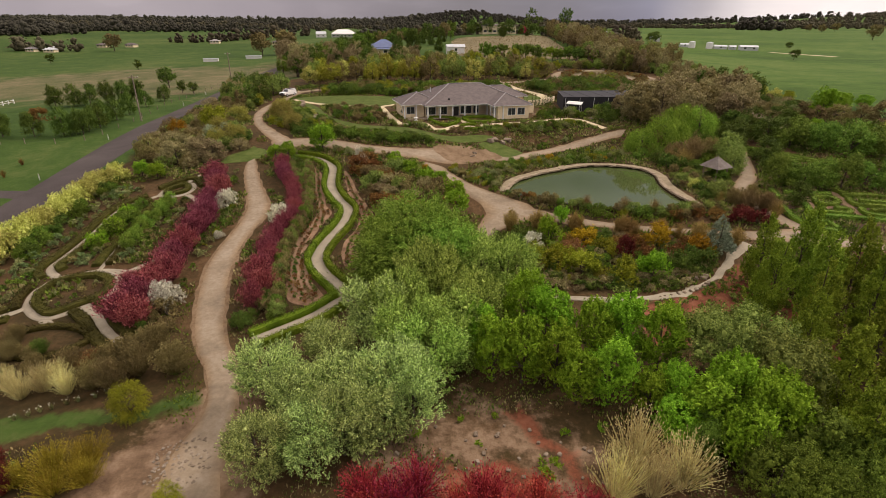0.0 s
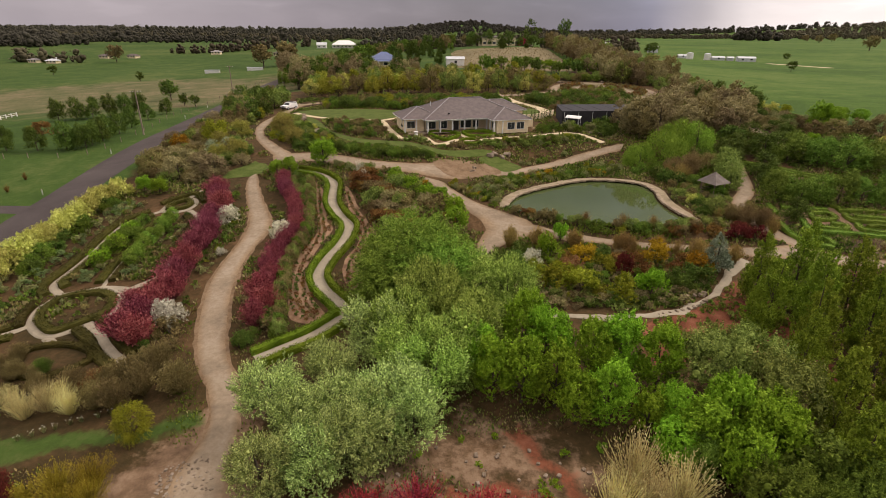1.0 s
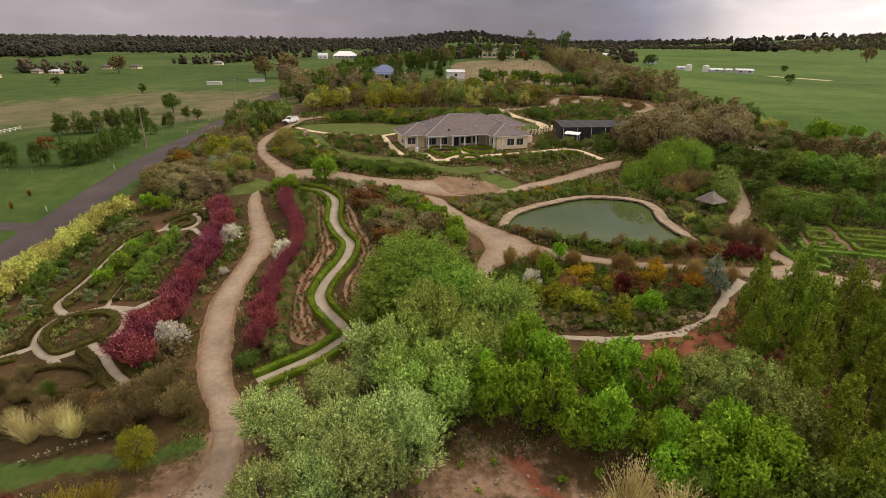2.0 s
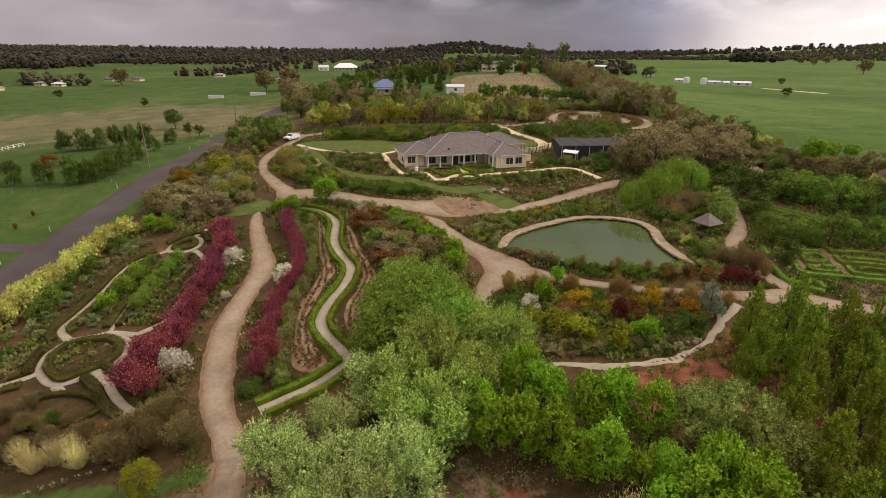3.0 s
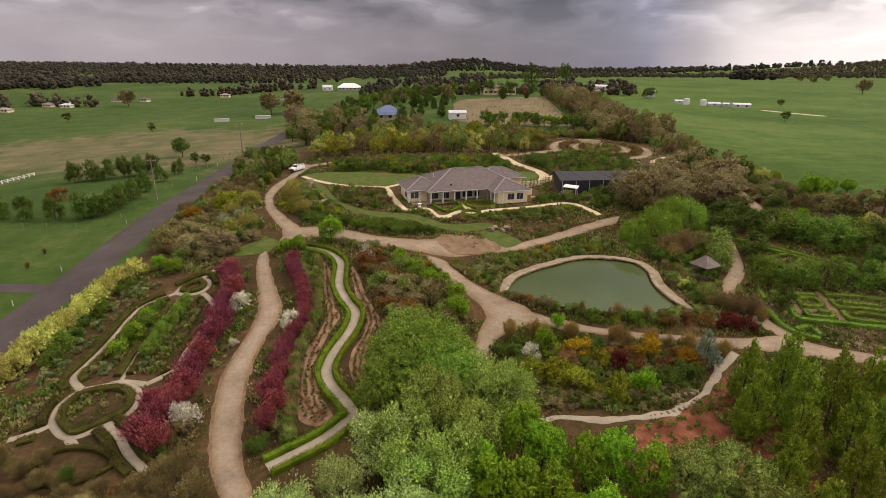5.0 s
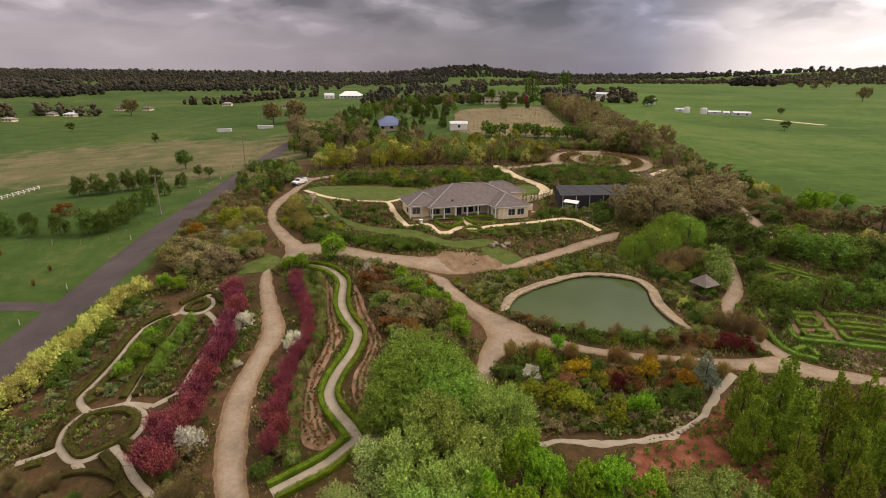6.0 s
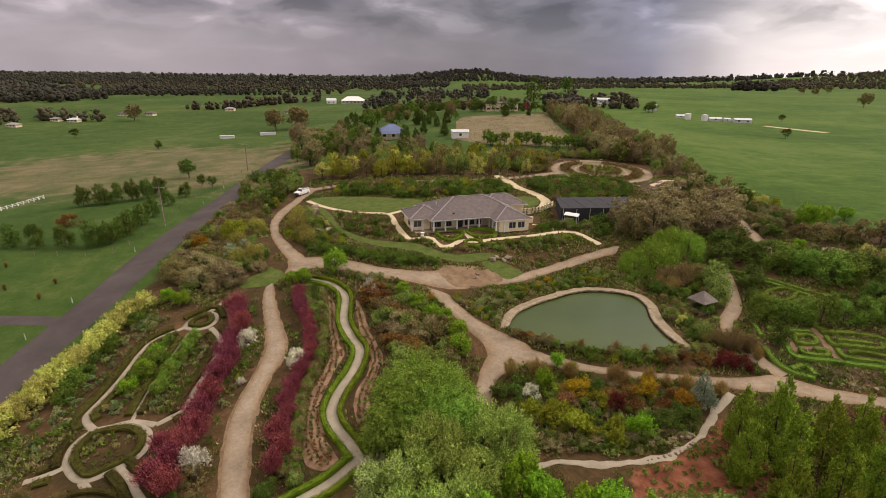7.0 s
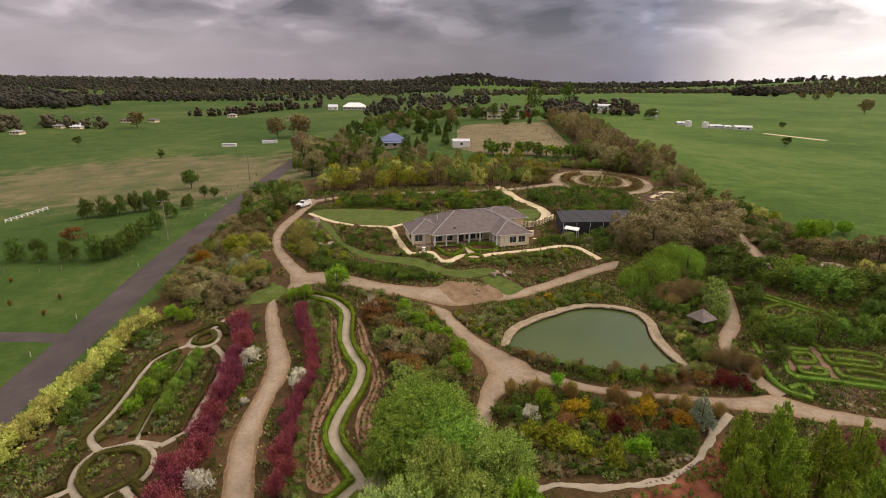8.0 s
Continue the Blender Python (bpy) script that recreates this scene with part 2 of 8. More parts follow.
L_OLIVE = leafy("olive_leaves", (0.048, 0.074, 0.030), (0.118, 0.160, 0.064), (0.215, 0.262, 0.118))
L_POPLAR = leafy("poplar_leaves", (0.042, 0.070, 0.012), (0.112, 0.162, 0.027), (0.205, 0.262, 0.055), 0.18)
L_SOFT = leafy("soft_green_leaves", (0.054, 0.106, 0.024), (0.110, 0.190, 0.046), (0.175, 0.268, 0.078), 0.18)
L_DARK = leafy("dark_green_leaves", (0.022, 0.04, 0.013), (0.052, 0.086, 0.025), (0.1, 0.142, 0.046))
L_MID = leafy("mid_green_leaves", (0.032, 0.06, 0.014), (0.074, 0.122, 0.028), (0.135, 0.192, 0.052))
L_GREY = leafy("grey_green_leaves", (0.070, 0.085, 0.058), (0.140, 0.155, 0.110), (0.235, 0.245, 0.185))
L_BROWN = leafy("brown_green_leaves", (0.068, 0.056, 0.042), (0.130, 0.108, 0.078), (0.200, 0.168, 0.124))
L_RUST = leafy("rusty_leaves", (0.065, 0.034, 0.018), (0.125, 0.066, 0.034), (0.2, 0.118, 0.064))
L_GOLD = leafy("golden_leaves", (0.330, 0.355, 0.130), (0.530, 0.555, 0.250), (0.720, 0.735, 0.420), 0.25, gain=1.0, each=0.5)
L_LIME = leafy("yellow_green_leaves", (0.07, 0.085, 0.012), (0.145, 0.165, 0.024), (0.24, 0.25, 0.045), 0.18)
L_CRAB = leafy("crimson_blossom", (0.088, 0.017, 0.052), (0.258, 0.048, 0.140), (0.470, 0.165, 0.320), 0.2, gain=1.1, each=0.6)
L_RED = leafy("red_blossom", (0.12, 0.010, 0.032), (0.29, 0.024, 0.068), (0.46, 0.075, 0.150), 0.2, gain=1.3, each=0.6)
L_WHITE = leafy("white_blossom", (0.380, 0.380, 0.540), (0.560, 0.560, 0.800), (0.740, 0.740, 1.060), 0.2, gain=1.1, each=0.5)
L_PURPLE = leafy("purple_leaves", (0.040, 0.010, 0.014), (0.080, 0.018, 0.024), (0.130, 0.034, 0.038))
L_SPRUCE = leafy("blue_needles", (0.085, 0.120, 0.150), (0.150, 0.195, 0.240), (0.230, 0.280, 0.340), 0.1)
L_STRAW = leafy("pale_catkin_twigs", (0.265, 0.225, 0.175), (0.415, 0.360, 0.290), (0.555, 0.495, 0.420), 0.15, each=0.5)
L_TWIG = leafy("brown_twigs", (0.110, 0.072, 0.044), (0.190, 0.130, 0.085), (0.280, 0.205, 0.140), 0.1)
L_AMBER = leafy("amber_leaves", (0.100, 0.062, 0.008), (0.210, 0.128, 0.016), (0.330, 0.215, 0.036), 0.25)
L_SALMON = leafy("salmon_new_leaves", (0.170, 0.085, 0.065), (0.280, 0.150, 0.115), (0.400, 0.240, 0.190), 0.25, gain=1.2)
L_GUM = leafy("grey_brown_gum_leaves", (0.118, 0.102, 0.092), (0.172, 0.149, 0.132), (0.232, 0.202, 0.180), each=0.3)
L_IRIS = leafy("blue_green_blades", (0.070, 0.105, 0.075), (0.130, 0.185, 0.125), (0.205, 0.270, 0.190), 0.2, gain=1.3)
L_TAN = leafy("tan_green_grass", (0.085, 0.080, 0.030), (0.165, 0.155, 0.062), (0.265, 0.245, 0.120), 0.25)
L_BLUE = leafy("blue_grey_leaves", (0.085, 0.105, 0.110), (0.150, 0.175, 0.180), (0.230, 0.260, 0.260), 0.2)
L_FOREST = leafy("deep_green_leaves", (0.036, 0.072, 0.018), (0.092, 0.155, 0.040), (0.165, 0.245, 0.078))
L_HEATH = leafy("purple_pink_flowers", (0.120, 0.040, 0.120), (0.240, 0.085, 0.230), (0.340, 0.150, 0.320), 0.2, gain=1.1)
L_PALE_TWIG = leafy("pale_brown_twigs", (0.110, 0.082, 0.062), (0.180, 0.140, 0.108), (0.260, 0.210, 0.165), 0.1, gain=1.4)
L_HEDGE = leafy("clipped_box_leaves", (0.036, 0.062, 0.009), (0.072, 0.116, 0.016), (0.12, 0.17, 0.028), 0.2)
L_HEDGE_DARK = leafy("dark_box_leaves", (0.018, 0.019, 0.007), (0.035, 0.033, 0.013), (0.060, 0.054, 0.023), 0.15)

from mathutils import geometry

# ---- the lie of the land ----
BLOCKED = []


def step(v, a, b):
    q = np.clip((v - a) / (b - a), 0, 1)
    return q * q * (3 - 2 * q)


def terrain(x, y):
    """Height of the land: a long rise to the house, a hill behind it, a low flat to the west, a levelled pan for the pond."""
    x, y = np.asarray(x, float), np.asarray(y, float)
    west, east, far_west = step(-x, 15, 75), step(x, 45, 140), step(-x, 70, 220)
    rise, back, plain_far = step(y, 20, 125), step(y, 110, 250), step(y, 330, 650)
    hill = np.exp(-((x - 42) / 75) ** 2 - ((y - 315) / 95) ** 2)
    z = (-1.38 + 7.67 * rise + 1.38 * back + 9.23 * hill - 4.17 * west + 0.79 * west * rise - 4.83 * far_west * rise
         + 2.43 * east * rise - 3.87 * east * back + 3.54 * plain_far + 4.49 * plain_far * step(-x, 0, 300))
    pan = 1 - step(np.hypot((x - 22) / 21, (y - 85) / 16), 0.85, 1.35)
    return z * (1 - pan) + 3.1 * pan


def height(x, y):
    return float(terrain(x, y))


def inside(x, y, poly):
    """Which of the points lie in the polygon."""
    x, y = np.asarray(x, float), np.asarray(y, float)
    hit = np.zeros(x.shape, bool)
    for (ax, ay), (bx, by) in zip(poly, poly[1:] + poly[:1]):
        if ay != by:
            hit ^= ((ay > y) != (by > y)) & (x < (bx - ax) * (y - ay) / (by - ay) + ax)
    return hit


def edge_distance(x, y, poly):
    """Metres from the polygon's edge, positive inside."""
    x, y = np.asarray(x, float), np.asarray(y, float)
    d = np.full(x.shape, 1e9)
    for (ax, ay), (bx, by) in zip(poly, poly[1:] + poly[:1]):
        ux, uy = bx - ax, by - ay
        k = np.clip(((x - ax) * ux + (y - ay) * uy) / max(ux * ux + uy * uy, 1e-9), 0, 1)
        d = np.minimum(d, np.hypot(x - ax - k * ux, y - ay - k * uy))
    return np.where(inside(x, y, poly), d, -d)


def smooth(points, gap=1.0, closed=False):
    """A rounded line through the points, with a point about every gap metres."""
    p = [np.array(q, float) for q in points]
    n = len(p)
    out = []
    for i in range(n if closed else n - 1):
        a, b, c, d = (p[(i + k) % n] if closed else p[min(max(i + k, 0), n - 1)] for k in (-1, 0, 1, 2))
        m = max(1, int(np.ceil(np.linalg.norm(c - b) / gap)))
        for s in range(m):
            t = s / m
            out.append(0.5 * (2 * b + (c - a) * t + (2 * a - 5 * b + 4 * c - d) * t * t + (3 * b - a - 3 * c + d) * t ** 3))
    if not closed:
        out.append(p[-1])
    return out


def mesh_object(name, verts, faces, material, parent=None, kind="", label="", category="", shade=False):
    me = bpy.data.meshes.new(name)
    me.from_pydata([tuple(map(float, v)) for v in verts], [], [tuple(map(int, f)) for f in faces])
    me.materials.append(material)
    if shade:
        me.polygons.foreach_set("use_smooth", [True] * len(me.polygons))
    me.update()
    ob = new(name, me)
    ob.parent = parent
    return tagged(ob, label, category, "", kind)


def ribbon(name, left, right, material, lift=0.06, label="", category="path", rough_edge=0.12, kind="structure", count=None, narrow=1.0):
    """A draped strip between two lines, drawn in towards its middle by narrow."""
    a, b = smooth(left, 0.5), smooth(right, 0.5)
    n = count or max(12, int(max(len(a), len(b)) * 0.7))
    across = 6
    pa = [a[min(len(a) - 1, round(i * (len(a) - 1) / (n - 1)))] for i in range(n)]
    pb = [b[min(len(b) - 1, round(i * (len(b) - 1) / (n - 1)))] for i in range(n)]
    for _ in range(6):
        pa = [pa[0]] + [(pa[i - 1] + 2 * pa[i] + pa[i + 1]) / 4 for i in range(1, n - 1)] + [pa[-1]]
        pb = [pb[0]] + [(pb[i - 1] + 2 * pb[i] + pb[i + 1]) / 4 for i in range(1, n - 1)] + [pb[-1]]
    pa, pb = [p + (q - p) * (1 - narrow) / 2 for p, q in zip(pa, pb)], [q + (p - q) * (1 - narrow) / 2 for p, q in zip(pa, pb)]
    verts, faces = [], []
    for i in range(n):
        for j in range(across + 1):
            k = j / across
            q = pa[i] * (1 - k) + pb[i] * k
            if j in (0, across):
                w = noise.noise((q[0] * 0.7, q[1] * 0.7, 3.1)) * rough_edge
                q = q + (pb[i] - pa[i]) / (np.linalg.norm(pb[i] - pa[i]) + 1e-6) * w
            verts.append((q[0], q[1], lift if 0 < j < across else lift * 0.3))
    for i in range(n - 1):
        for j in range(across):
            k = i * (across + 1) + j
            faces.append((k, k + 1, k + across + 2, k + across + 1))
    verts = np.array(verts)
    verts[:, 2] += terrain(verts[:, 0], verts[:, 1])
    BLOCKED.append([(float(q[0]), float(q[1])) for q in pa[::2]] + [(float(q[0]), float(q[1])) for q in pb[::-2]])
    ob = mesh_object(name, verts, faces, material, None, kind, label, category, True)
    side = ob.data.attributes.new("side", "FLOAT", "POINT")
    side.data.foreach_set("value", np.tile(np.abs(np.linspace(-1, 1, across + 1)), n).astype(np.float32))
    return ob


def offset(points, d, gap=0.5, closed=False):
    p = smooth(points, gap, closed)
    out = []
    n = len(p)
    for i in range(n):
        t = p[(i + 1) % n] - p[i - 1] if closed else p[min(i + 1, n - 1)] - p[max(i - 1, 0)]
        t = t / (np.linalg.norm(t) + 1e-9)
        out.append(p[i] + np.array((-t[1], t[0])) * d)
    return out


def lane(name, points, width, material, lift=0.06, label="", category="path", closed=False, rough_edge=0.1):
    pts = list(points) + ([points[0]] if closed else [])
    a, b = offset(pts, width / 2), offset(pts, -width / 2)
    return ribbon(name, a, b, material, lift, label, category, rough_edge, count=len(a))


def sheet(name, outline, material, lift=0.05, gap=1.5, label="", category="ground", level=None, ragged=0.0):
    """A draped or level piece of ground with a rounded outline."""
    edge = smooth(outline, min(gap, 1.0) if ragged else gap, True)
    if ragged:
        edge = [p + ragged * np.array((noise.noise((p[0] * 0.55, p[1] * 0.55, 5.0)), noise.noise((p[0] * 0.55, p[1] * 0.55, 8.0)))) * 1.6 for p in edge]
    poly = [tuple(p) for p in edge]
    if material in (LAWN, WATER, ROW_EARTH):
        BLOCKED.append(poly)
    xs, ys = [p[0] for p in poly], [p[1] for p in poly]
    gx, gy = np.meshgrid(np.arange(min(xs), max(xs), gap), np.arange(min(ys), max(ys), gap))
    gx, gy = gx.ravel(), gy.ravel()
    keep = edge_distance(gx, gy, poly) > gap * 0.4
    pts = [Vector(p) for p in poly] + [Vector((float(a), float(b))) for a, b in zip(gx[keep], gy[keep])]
    loop = [(i, (i + 1) % len(poly)) for i in range(len(poly))]
    vs, _, fs, *_ = geometry.delaunay_2d_cdt(pts, loop, [], 1, 1e-4)
    verts = [(v[0], v[1], (height(v[0], v[1]) if level is None else level) + lift) for v in vs]
    return mesh_object(name, verts, fs, material, None, "structure", label, category, True)


POND = [(8.2, 75.7), (9.8, 78.8), (13.1, 81.9), (16.8, 84.3), (20.1, 86.3), (23.7, 87.2), (27.7, 86.3), (29.6, 84.7), (29.9, 81.8), (29, 78.3),
        (28.7, 74.8), (29.1, 70.8), (29.5, 69.6), (26.7, 68.7), (22.7, 68.4), (19.1, 68.9), (15.5, 69.9), (12, 71.7), (9.5, 73.7)]
GARDEN = [(-54, -60), (-54, 60), (-51.5, 86), (-53.5, 115), (-56, 160), (-50, 186), (-10, 198), (12, 202), (50, 208), (64, 260), (60, 330), (90, 330), (86, 205),
          (78, 150), (84, 112), (110, 90), (110, -60)]

RED_PATCHES = [[(16.5, 49), (19, 49.7), (25.2, 52.8), (29.2, 56.5), (30.4, 52.7), (31, 46.2), (29.5, 40), (26.5, 41), (22, 44.5), (14.6, 42.6)],
               [(-3, 33), (-1.5, 27.5), (5, 26), (7.2, 27.5), (4, 29.5), (1.5, 32.5), (-1, 31)]]
GRASS_STRIP = [(-33.1, 37.4), (-28.1, 37.6), (-24.4, 36.8), (-20.2, 39), (-19.3, 37.2), (-20.6, 36.5), (-24.1, 36), (-28.2, 35.8), (-31.3, 34.9), (-36, 33), (-38, 36)]
BARE_PATCHES = [[(-9, 33), (-6, 36.5), (-1, 38.5), (5, 36), (10, 32), (9, 27), (2, 25), (-6, 26)], [(-27, 24), (-24.5, 31), (-21.5, 35.5), (-18.5, 40.5), (-15, 38.5), (-13.6, 32), (-11.5, 25), (-18, 18)]]


def ground():
    xs = np.unique(np.r_[-np.geomspace(72, 3200, 46), np.arange(-70, 92, 1.5), np.arange(-40, 35, 0.5), np.geomspace(93, 3200, 46)])
    ys = np.unique(np.r_[-np.geomspace(2, 400, 14), np.arange(0, 215, 1.5), np.arange(18, 60, 0.5), np.geomspace(217, 4600, 60)])
    gx, gy = np.meshgrid(xs, ys)
    z = terrain(gx, gy)
    pond = edge_distance(gx, gy, [tuple(p) for p in smooth(POND, 1.0, True)])
    z = z - 1.2 * step(pond, -1.3, 1.0)
    far = step(np.hypot(gx, gy), 250, 900)
    z = z + far * np.array([[noise.noise((a * 0.0035, b * 0.0035, 0.7)) * 2.2 for a in xs] for b in ys])
    # a low wooded rise on the skyline
    z = z + 30 * np.exp(-((gx - 140) / 170) ** 2 - ((gy - 1950) / 260) ** 2) + 40 * np.exp(-((gx - 1500) / 520) ** 2 - ((gy - 1700) / 380) ** 2)
    nx, ny = len(xs), len(ys)
    idx = np.arange(nx * ny).reshape(ny, nx)
    faces = np.stack([idx[:-1, :-1], idx[:-1, 1:], idx[1:, 1:], idx[1:, :-1]], -1).reshape(-1, 4)
    ob = mesh_object("ground", np.stack([gx, gy, z], -1).reshape(-1, 3), faces, GROUND, None, "structure",
                     "green pasture and planted brown garden soil reaching the horizon", "ground", True)
    bed = np.clip(edge_distance(gx, gy, GARDEN) / 6 + 0.5, 0, 1)
    dry = 1.25 * np.exp(-((gx + 108) / 80) ** 2 - ((gy - 205) / 58) ** 2) + 0.25 * np.exp(-((gx + 300) / 150) ** 2 - ((gy - 300) / 90) ** 2)
    lush = step(gx, 20, 110) * step(gy, 60, 120)
    track = [(2.4, 36.3), (3.4, 34.9), (3.9, 33.6), (5.2, 32.2), (5.5, 30.8), (6.7, 29.4), (7.4, 27.2)]
    track = [tuple(p) for p in offset(track, 0.55)] + [tuple(p) for p in offset(track, -0.55)[::-1]]

    def spread(polys, soft):
        return np.max([np.clip(edge_distance(gx, gy, p) / soft + 0.5, 0, 1) for p in polys], 0)

    red, green, bare = spread(RED_PATCHES + [track], 1.4), spread([GRASS_STRIP], 1.6), np.maximum(0.62 * spread(BARE_PATCHES[:1], 4.0), spread(BARE_PATCHES[1:], 2.6))
    for name, value in (("bed", bed), ("dry", np.clip(dry * 0.8, 0, 1)), ("lush", lush), ("red", red), ("green", green), ("bare", bare)):
        a = ob.data.attributes.new(name, "FLOAT", "POINT")
        a.data.foreach_set("value", value.ravel().astype(np.float32))
    return ob


ground()

# ---- roads and paths ----
lane("road", [(-61, -120), (-60, 20), (-58.8, 70), (-58, 88), (-58.5, 119), (-60, 165), (-61, 225), (-57, 330), (-46, 500), (-10, 900)], 6.6, ASPHALT, 0.08,
     "grey two-lane asphalt country road without markings", "road")
lane("side_road", [(-59, 81.6), (-66, 82.9), (-78, 84), (-110, 90)], 2.6, ASPHALT, 0.055, "short grey gravelly turn-off into the field", "road")
DRIVE_L = [(-30.8, 87.8), (-30.2, 84.1), (-27.2, 74.6), (-26.1, 70.6), (-25.9, 64.9), (-26.4, 58.1), (-25.5, 53.1), (-24.6, 49.4), (-23, 45.1), (-20.9, 41.5), (-19.6, 38.9), (-18.9, 36.1), (-20, 33.3), (-20.2, 31.6), (-20.1, 28), (-21, 15)]
DRIVE_R = [(-29.7, 89.9), (-27, 82.1), (-25.1, 77.3), (-22.6, 71.6), (-22.4, 67.9), (-23, 64.6), (-23, 59.7), (-22.5, 55.3), (-21.5, 51.4), (-19.7, 44.9), (-17.7, 42), (-16.5, 38.2), (-15.8, 35), (-15.1, 31.8), (-13.8, 28), (-12.5, 15)]
ribbon("drive_verge", [tuple(p) for p in offset(DRIVE_L, 0.15, 2.0)], [tuple(p) for p in offset(DRIVE_R, -0.15, 2.0)], VERGE, 0.05, "orange-brown earth shoulder of the drive", "verge", 0.3)
ribbon("drive", DRIVE_L, DRIVE_R, GRAVEL, 0.075, "winding sandy gravel drive with worn wheel tracks", "drive", 0.12, narrow=0.78)
ribbon("upper_drive", [(-40.2, 158.6), (-39.2, 145.5), (-39.9, 138.3), (-40.5, 129.7), (-38.8, 119.1), (-35.7, 109.8), (-31.9, 102.1), (-29.5, 97.6), (-29.4, 92.5)],
       [(-34.5, 154.7), (-35.7, 146.8), (-36.5, 138.9), (-37.1, 129.8), (-36.7, 120.6), (-34.3, 112.8), (-30.6, 106), (-26.6, 100.1), (-22.9, 95)],
       GRAVEL, 0.07, "pale gravel drive curving up to the car", "drive", 0.3, narrow=0.8)
ribbon("yard", [(-26.5, 99.9), (-20.7, 99.6), (-15.1, 96.5), (-9.8, 94.3), (-3.3, 93.6), (-0.8, 95.4), (3.4, 96.2), (7.6, 96.6), (10.4, 94), (13.9, 96.7), (20.6, 101), (27.1, 103.1), (34, 104.8)],
       [(-28.9, 94.6), (-23.8, 94), (-17.6, 92.2), (-10.5, 89.5), (-4.7, 87.1), (-1, 85.9), (2.8, 87.3), (7.8, 89.5), (13, 91.5), (19.5, 96.2), (26.4, 100.4), (32.2, 101.7)],
       GRAVEL, 0.085, "broad sandy gravel drive below the house", "drive", 0.35, narrow=0.74)
ribbon("pond_road", [(-4.7, 87.4), (-1.6, 80.7), (0.7, 75.2), (2.6, 71.2), (3.2, 68.8), (2.2, 65.3), (1.3, 60.2), (0.5, 55)],
       [(-0.1, 85.3), (3, 78.2), (5.6, 74.5), (8.8, 71.6), (11.5, 68.8), (9.5, 66.3), (6.5, 65), (4.5, 62.1), (3.0, 56)], GRAVEL, 0.075, "sandy gravel road beside the pond", "road", 0.3, narrow=0.76)
ribbon("lower_road", [(8.5, 70.5), (13.1, 68.1), (17.5, 66), (22.3, 65), (28, 64.5), (32.1, 63.8), (36.7, 64.2), (41.2, 65), (42.4, 63.9), (44.9, 62.2), (51.5, 60), (70, 55)],
       [(7.5, 66.5), (12.5, 65.2), (17.1, 64.4), (21.7, 63.2), (27.2, 62.7), (31.6, 61.4), (35.1, 60.1), (39.5, 59.4), (42.9, 58.4), (49.2, 57.2), (66, 52)], GRAVEL, 0.09,
       "pinkish gravel road between pond and shrub beds", "road", 0.3, narrow=0.66)
ribbon("bed_path", [(32.1, 61.2), (28.6, 58.1), (27, 55.9), (25.4, 54.2), (22.7, 52.3), (19.1, 50.9), (16.1, 50.7), (13.1, 50.5), (9.7, 51), (6.9, 50.2)],
       [(33.0, 60), (29.8, 57.2), (27.8, 55), (26, 53.4), (23.2, 51.3), (19.3, 49.9), (15.6, 49.3), (12.7, 49.3), (9.4, 49.8), (7, 49)], PALE_GRAVEL, 0.07, "pale gravel path round the shrub bed", "path", 0.6, narrow=0.66)
WAVY = [(-23.7, 89.9), (-20.3, 88.3), (-18, 85.8), (-16.8, 83.1), (-16.1, 76.8), (-14.5, 72.6), (-12.9, 69.5), (-13.1, 65.4), (-14.3, 61.3), (-14.7, 57.6), (-13.6, 55), (-12.1, 53), (-10.9, 51.0)]
WAVY_END = [(-10.9, 50.6), (-13.1, 47.8), (-15.5, 45.9), (-17.5, 44.4)]
lane("wavy_path", WAVY + [(-10.4, 50.2)], 1.35, PALE_GRAVEL, 0.07, "wavy pale gravel path between clipped box hedges")
lane("wavy_path", WAVY_END, 1.35, PALE_GRAVEL, 0.074, "pale gravel path branching towards the drive")
lane("wavy_path", [(-10.9, 50.6), (-9.6, 50.9), (-8.2, 51)], 1.3, PALE_GRAVEL, 0.078, "pale gravel path stub leading to a bench")
KNOT = {"left": [(-39.5, 77.3), (-41.5, 75.7), (-42.8, 74.2), (-43.1, 70.8), (-42.9, 66.8), (-43, 63.6), (-43.2, 61.5), (-43.3, 59.2), (-41, 57.1)],
        "middle": [(-38.2, 75.7), (-38.1, 71.4), (-37.6, 67.2), (-38, 65.6), (-37.6, 60.6), (-37.3, 58)],
        "right": [(-35.4, 76.7), (-33.1, 73.9), (-32.2, 72.3), (-31.8, 66.5), (-32, 62.3), (-31.7, 59.3), (-32.9, 58.2), (-34.1, 57.1)],
        "cross": [(-41, 57.1), (-39.5, 57.2), (-37.6, 58), (-35.7, 57.6), (-34.1, 57.1)],
        "spur": [(-37.4, 80.5), (-37, 82.4), (-36.3, 83.8)],
        "tail": [(-35, 51.2), (-32.9, 49.4), (-31, 47.2), (-28.8, 45.3), (-27.4, 44.2)],
        "west": [(-40.9, 52), (-41.9, 51), (-44.1, 50.3)], "south": [(-37.9, 49.6), (-36.7, 48.6)]}
RING_SMALL = [(-39.5, 77.3), (-39.5, 79.3), (-38.3, 80.7), (-36.8, 81.2), (-35.2, 78.9), (-35.6, 77), (-37.2, 76.4)]
RING_BIG = [(-41, 57.1), (-41.9, 55.5), (-41.7, 53.6), (-40.9, 52), (-37.9, 49.6), (-36.1, 50.4), (-35, 51.2), (-33.8, 52.1), (-33.4, 53.5), (-33.8, 55.1), (-34.6, 56.3), (-37.3, 57.6)]
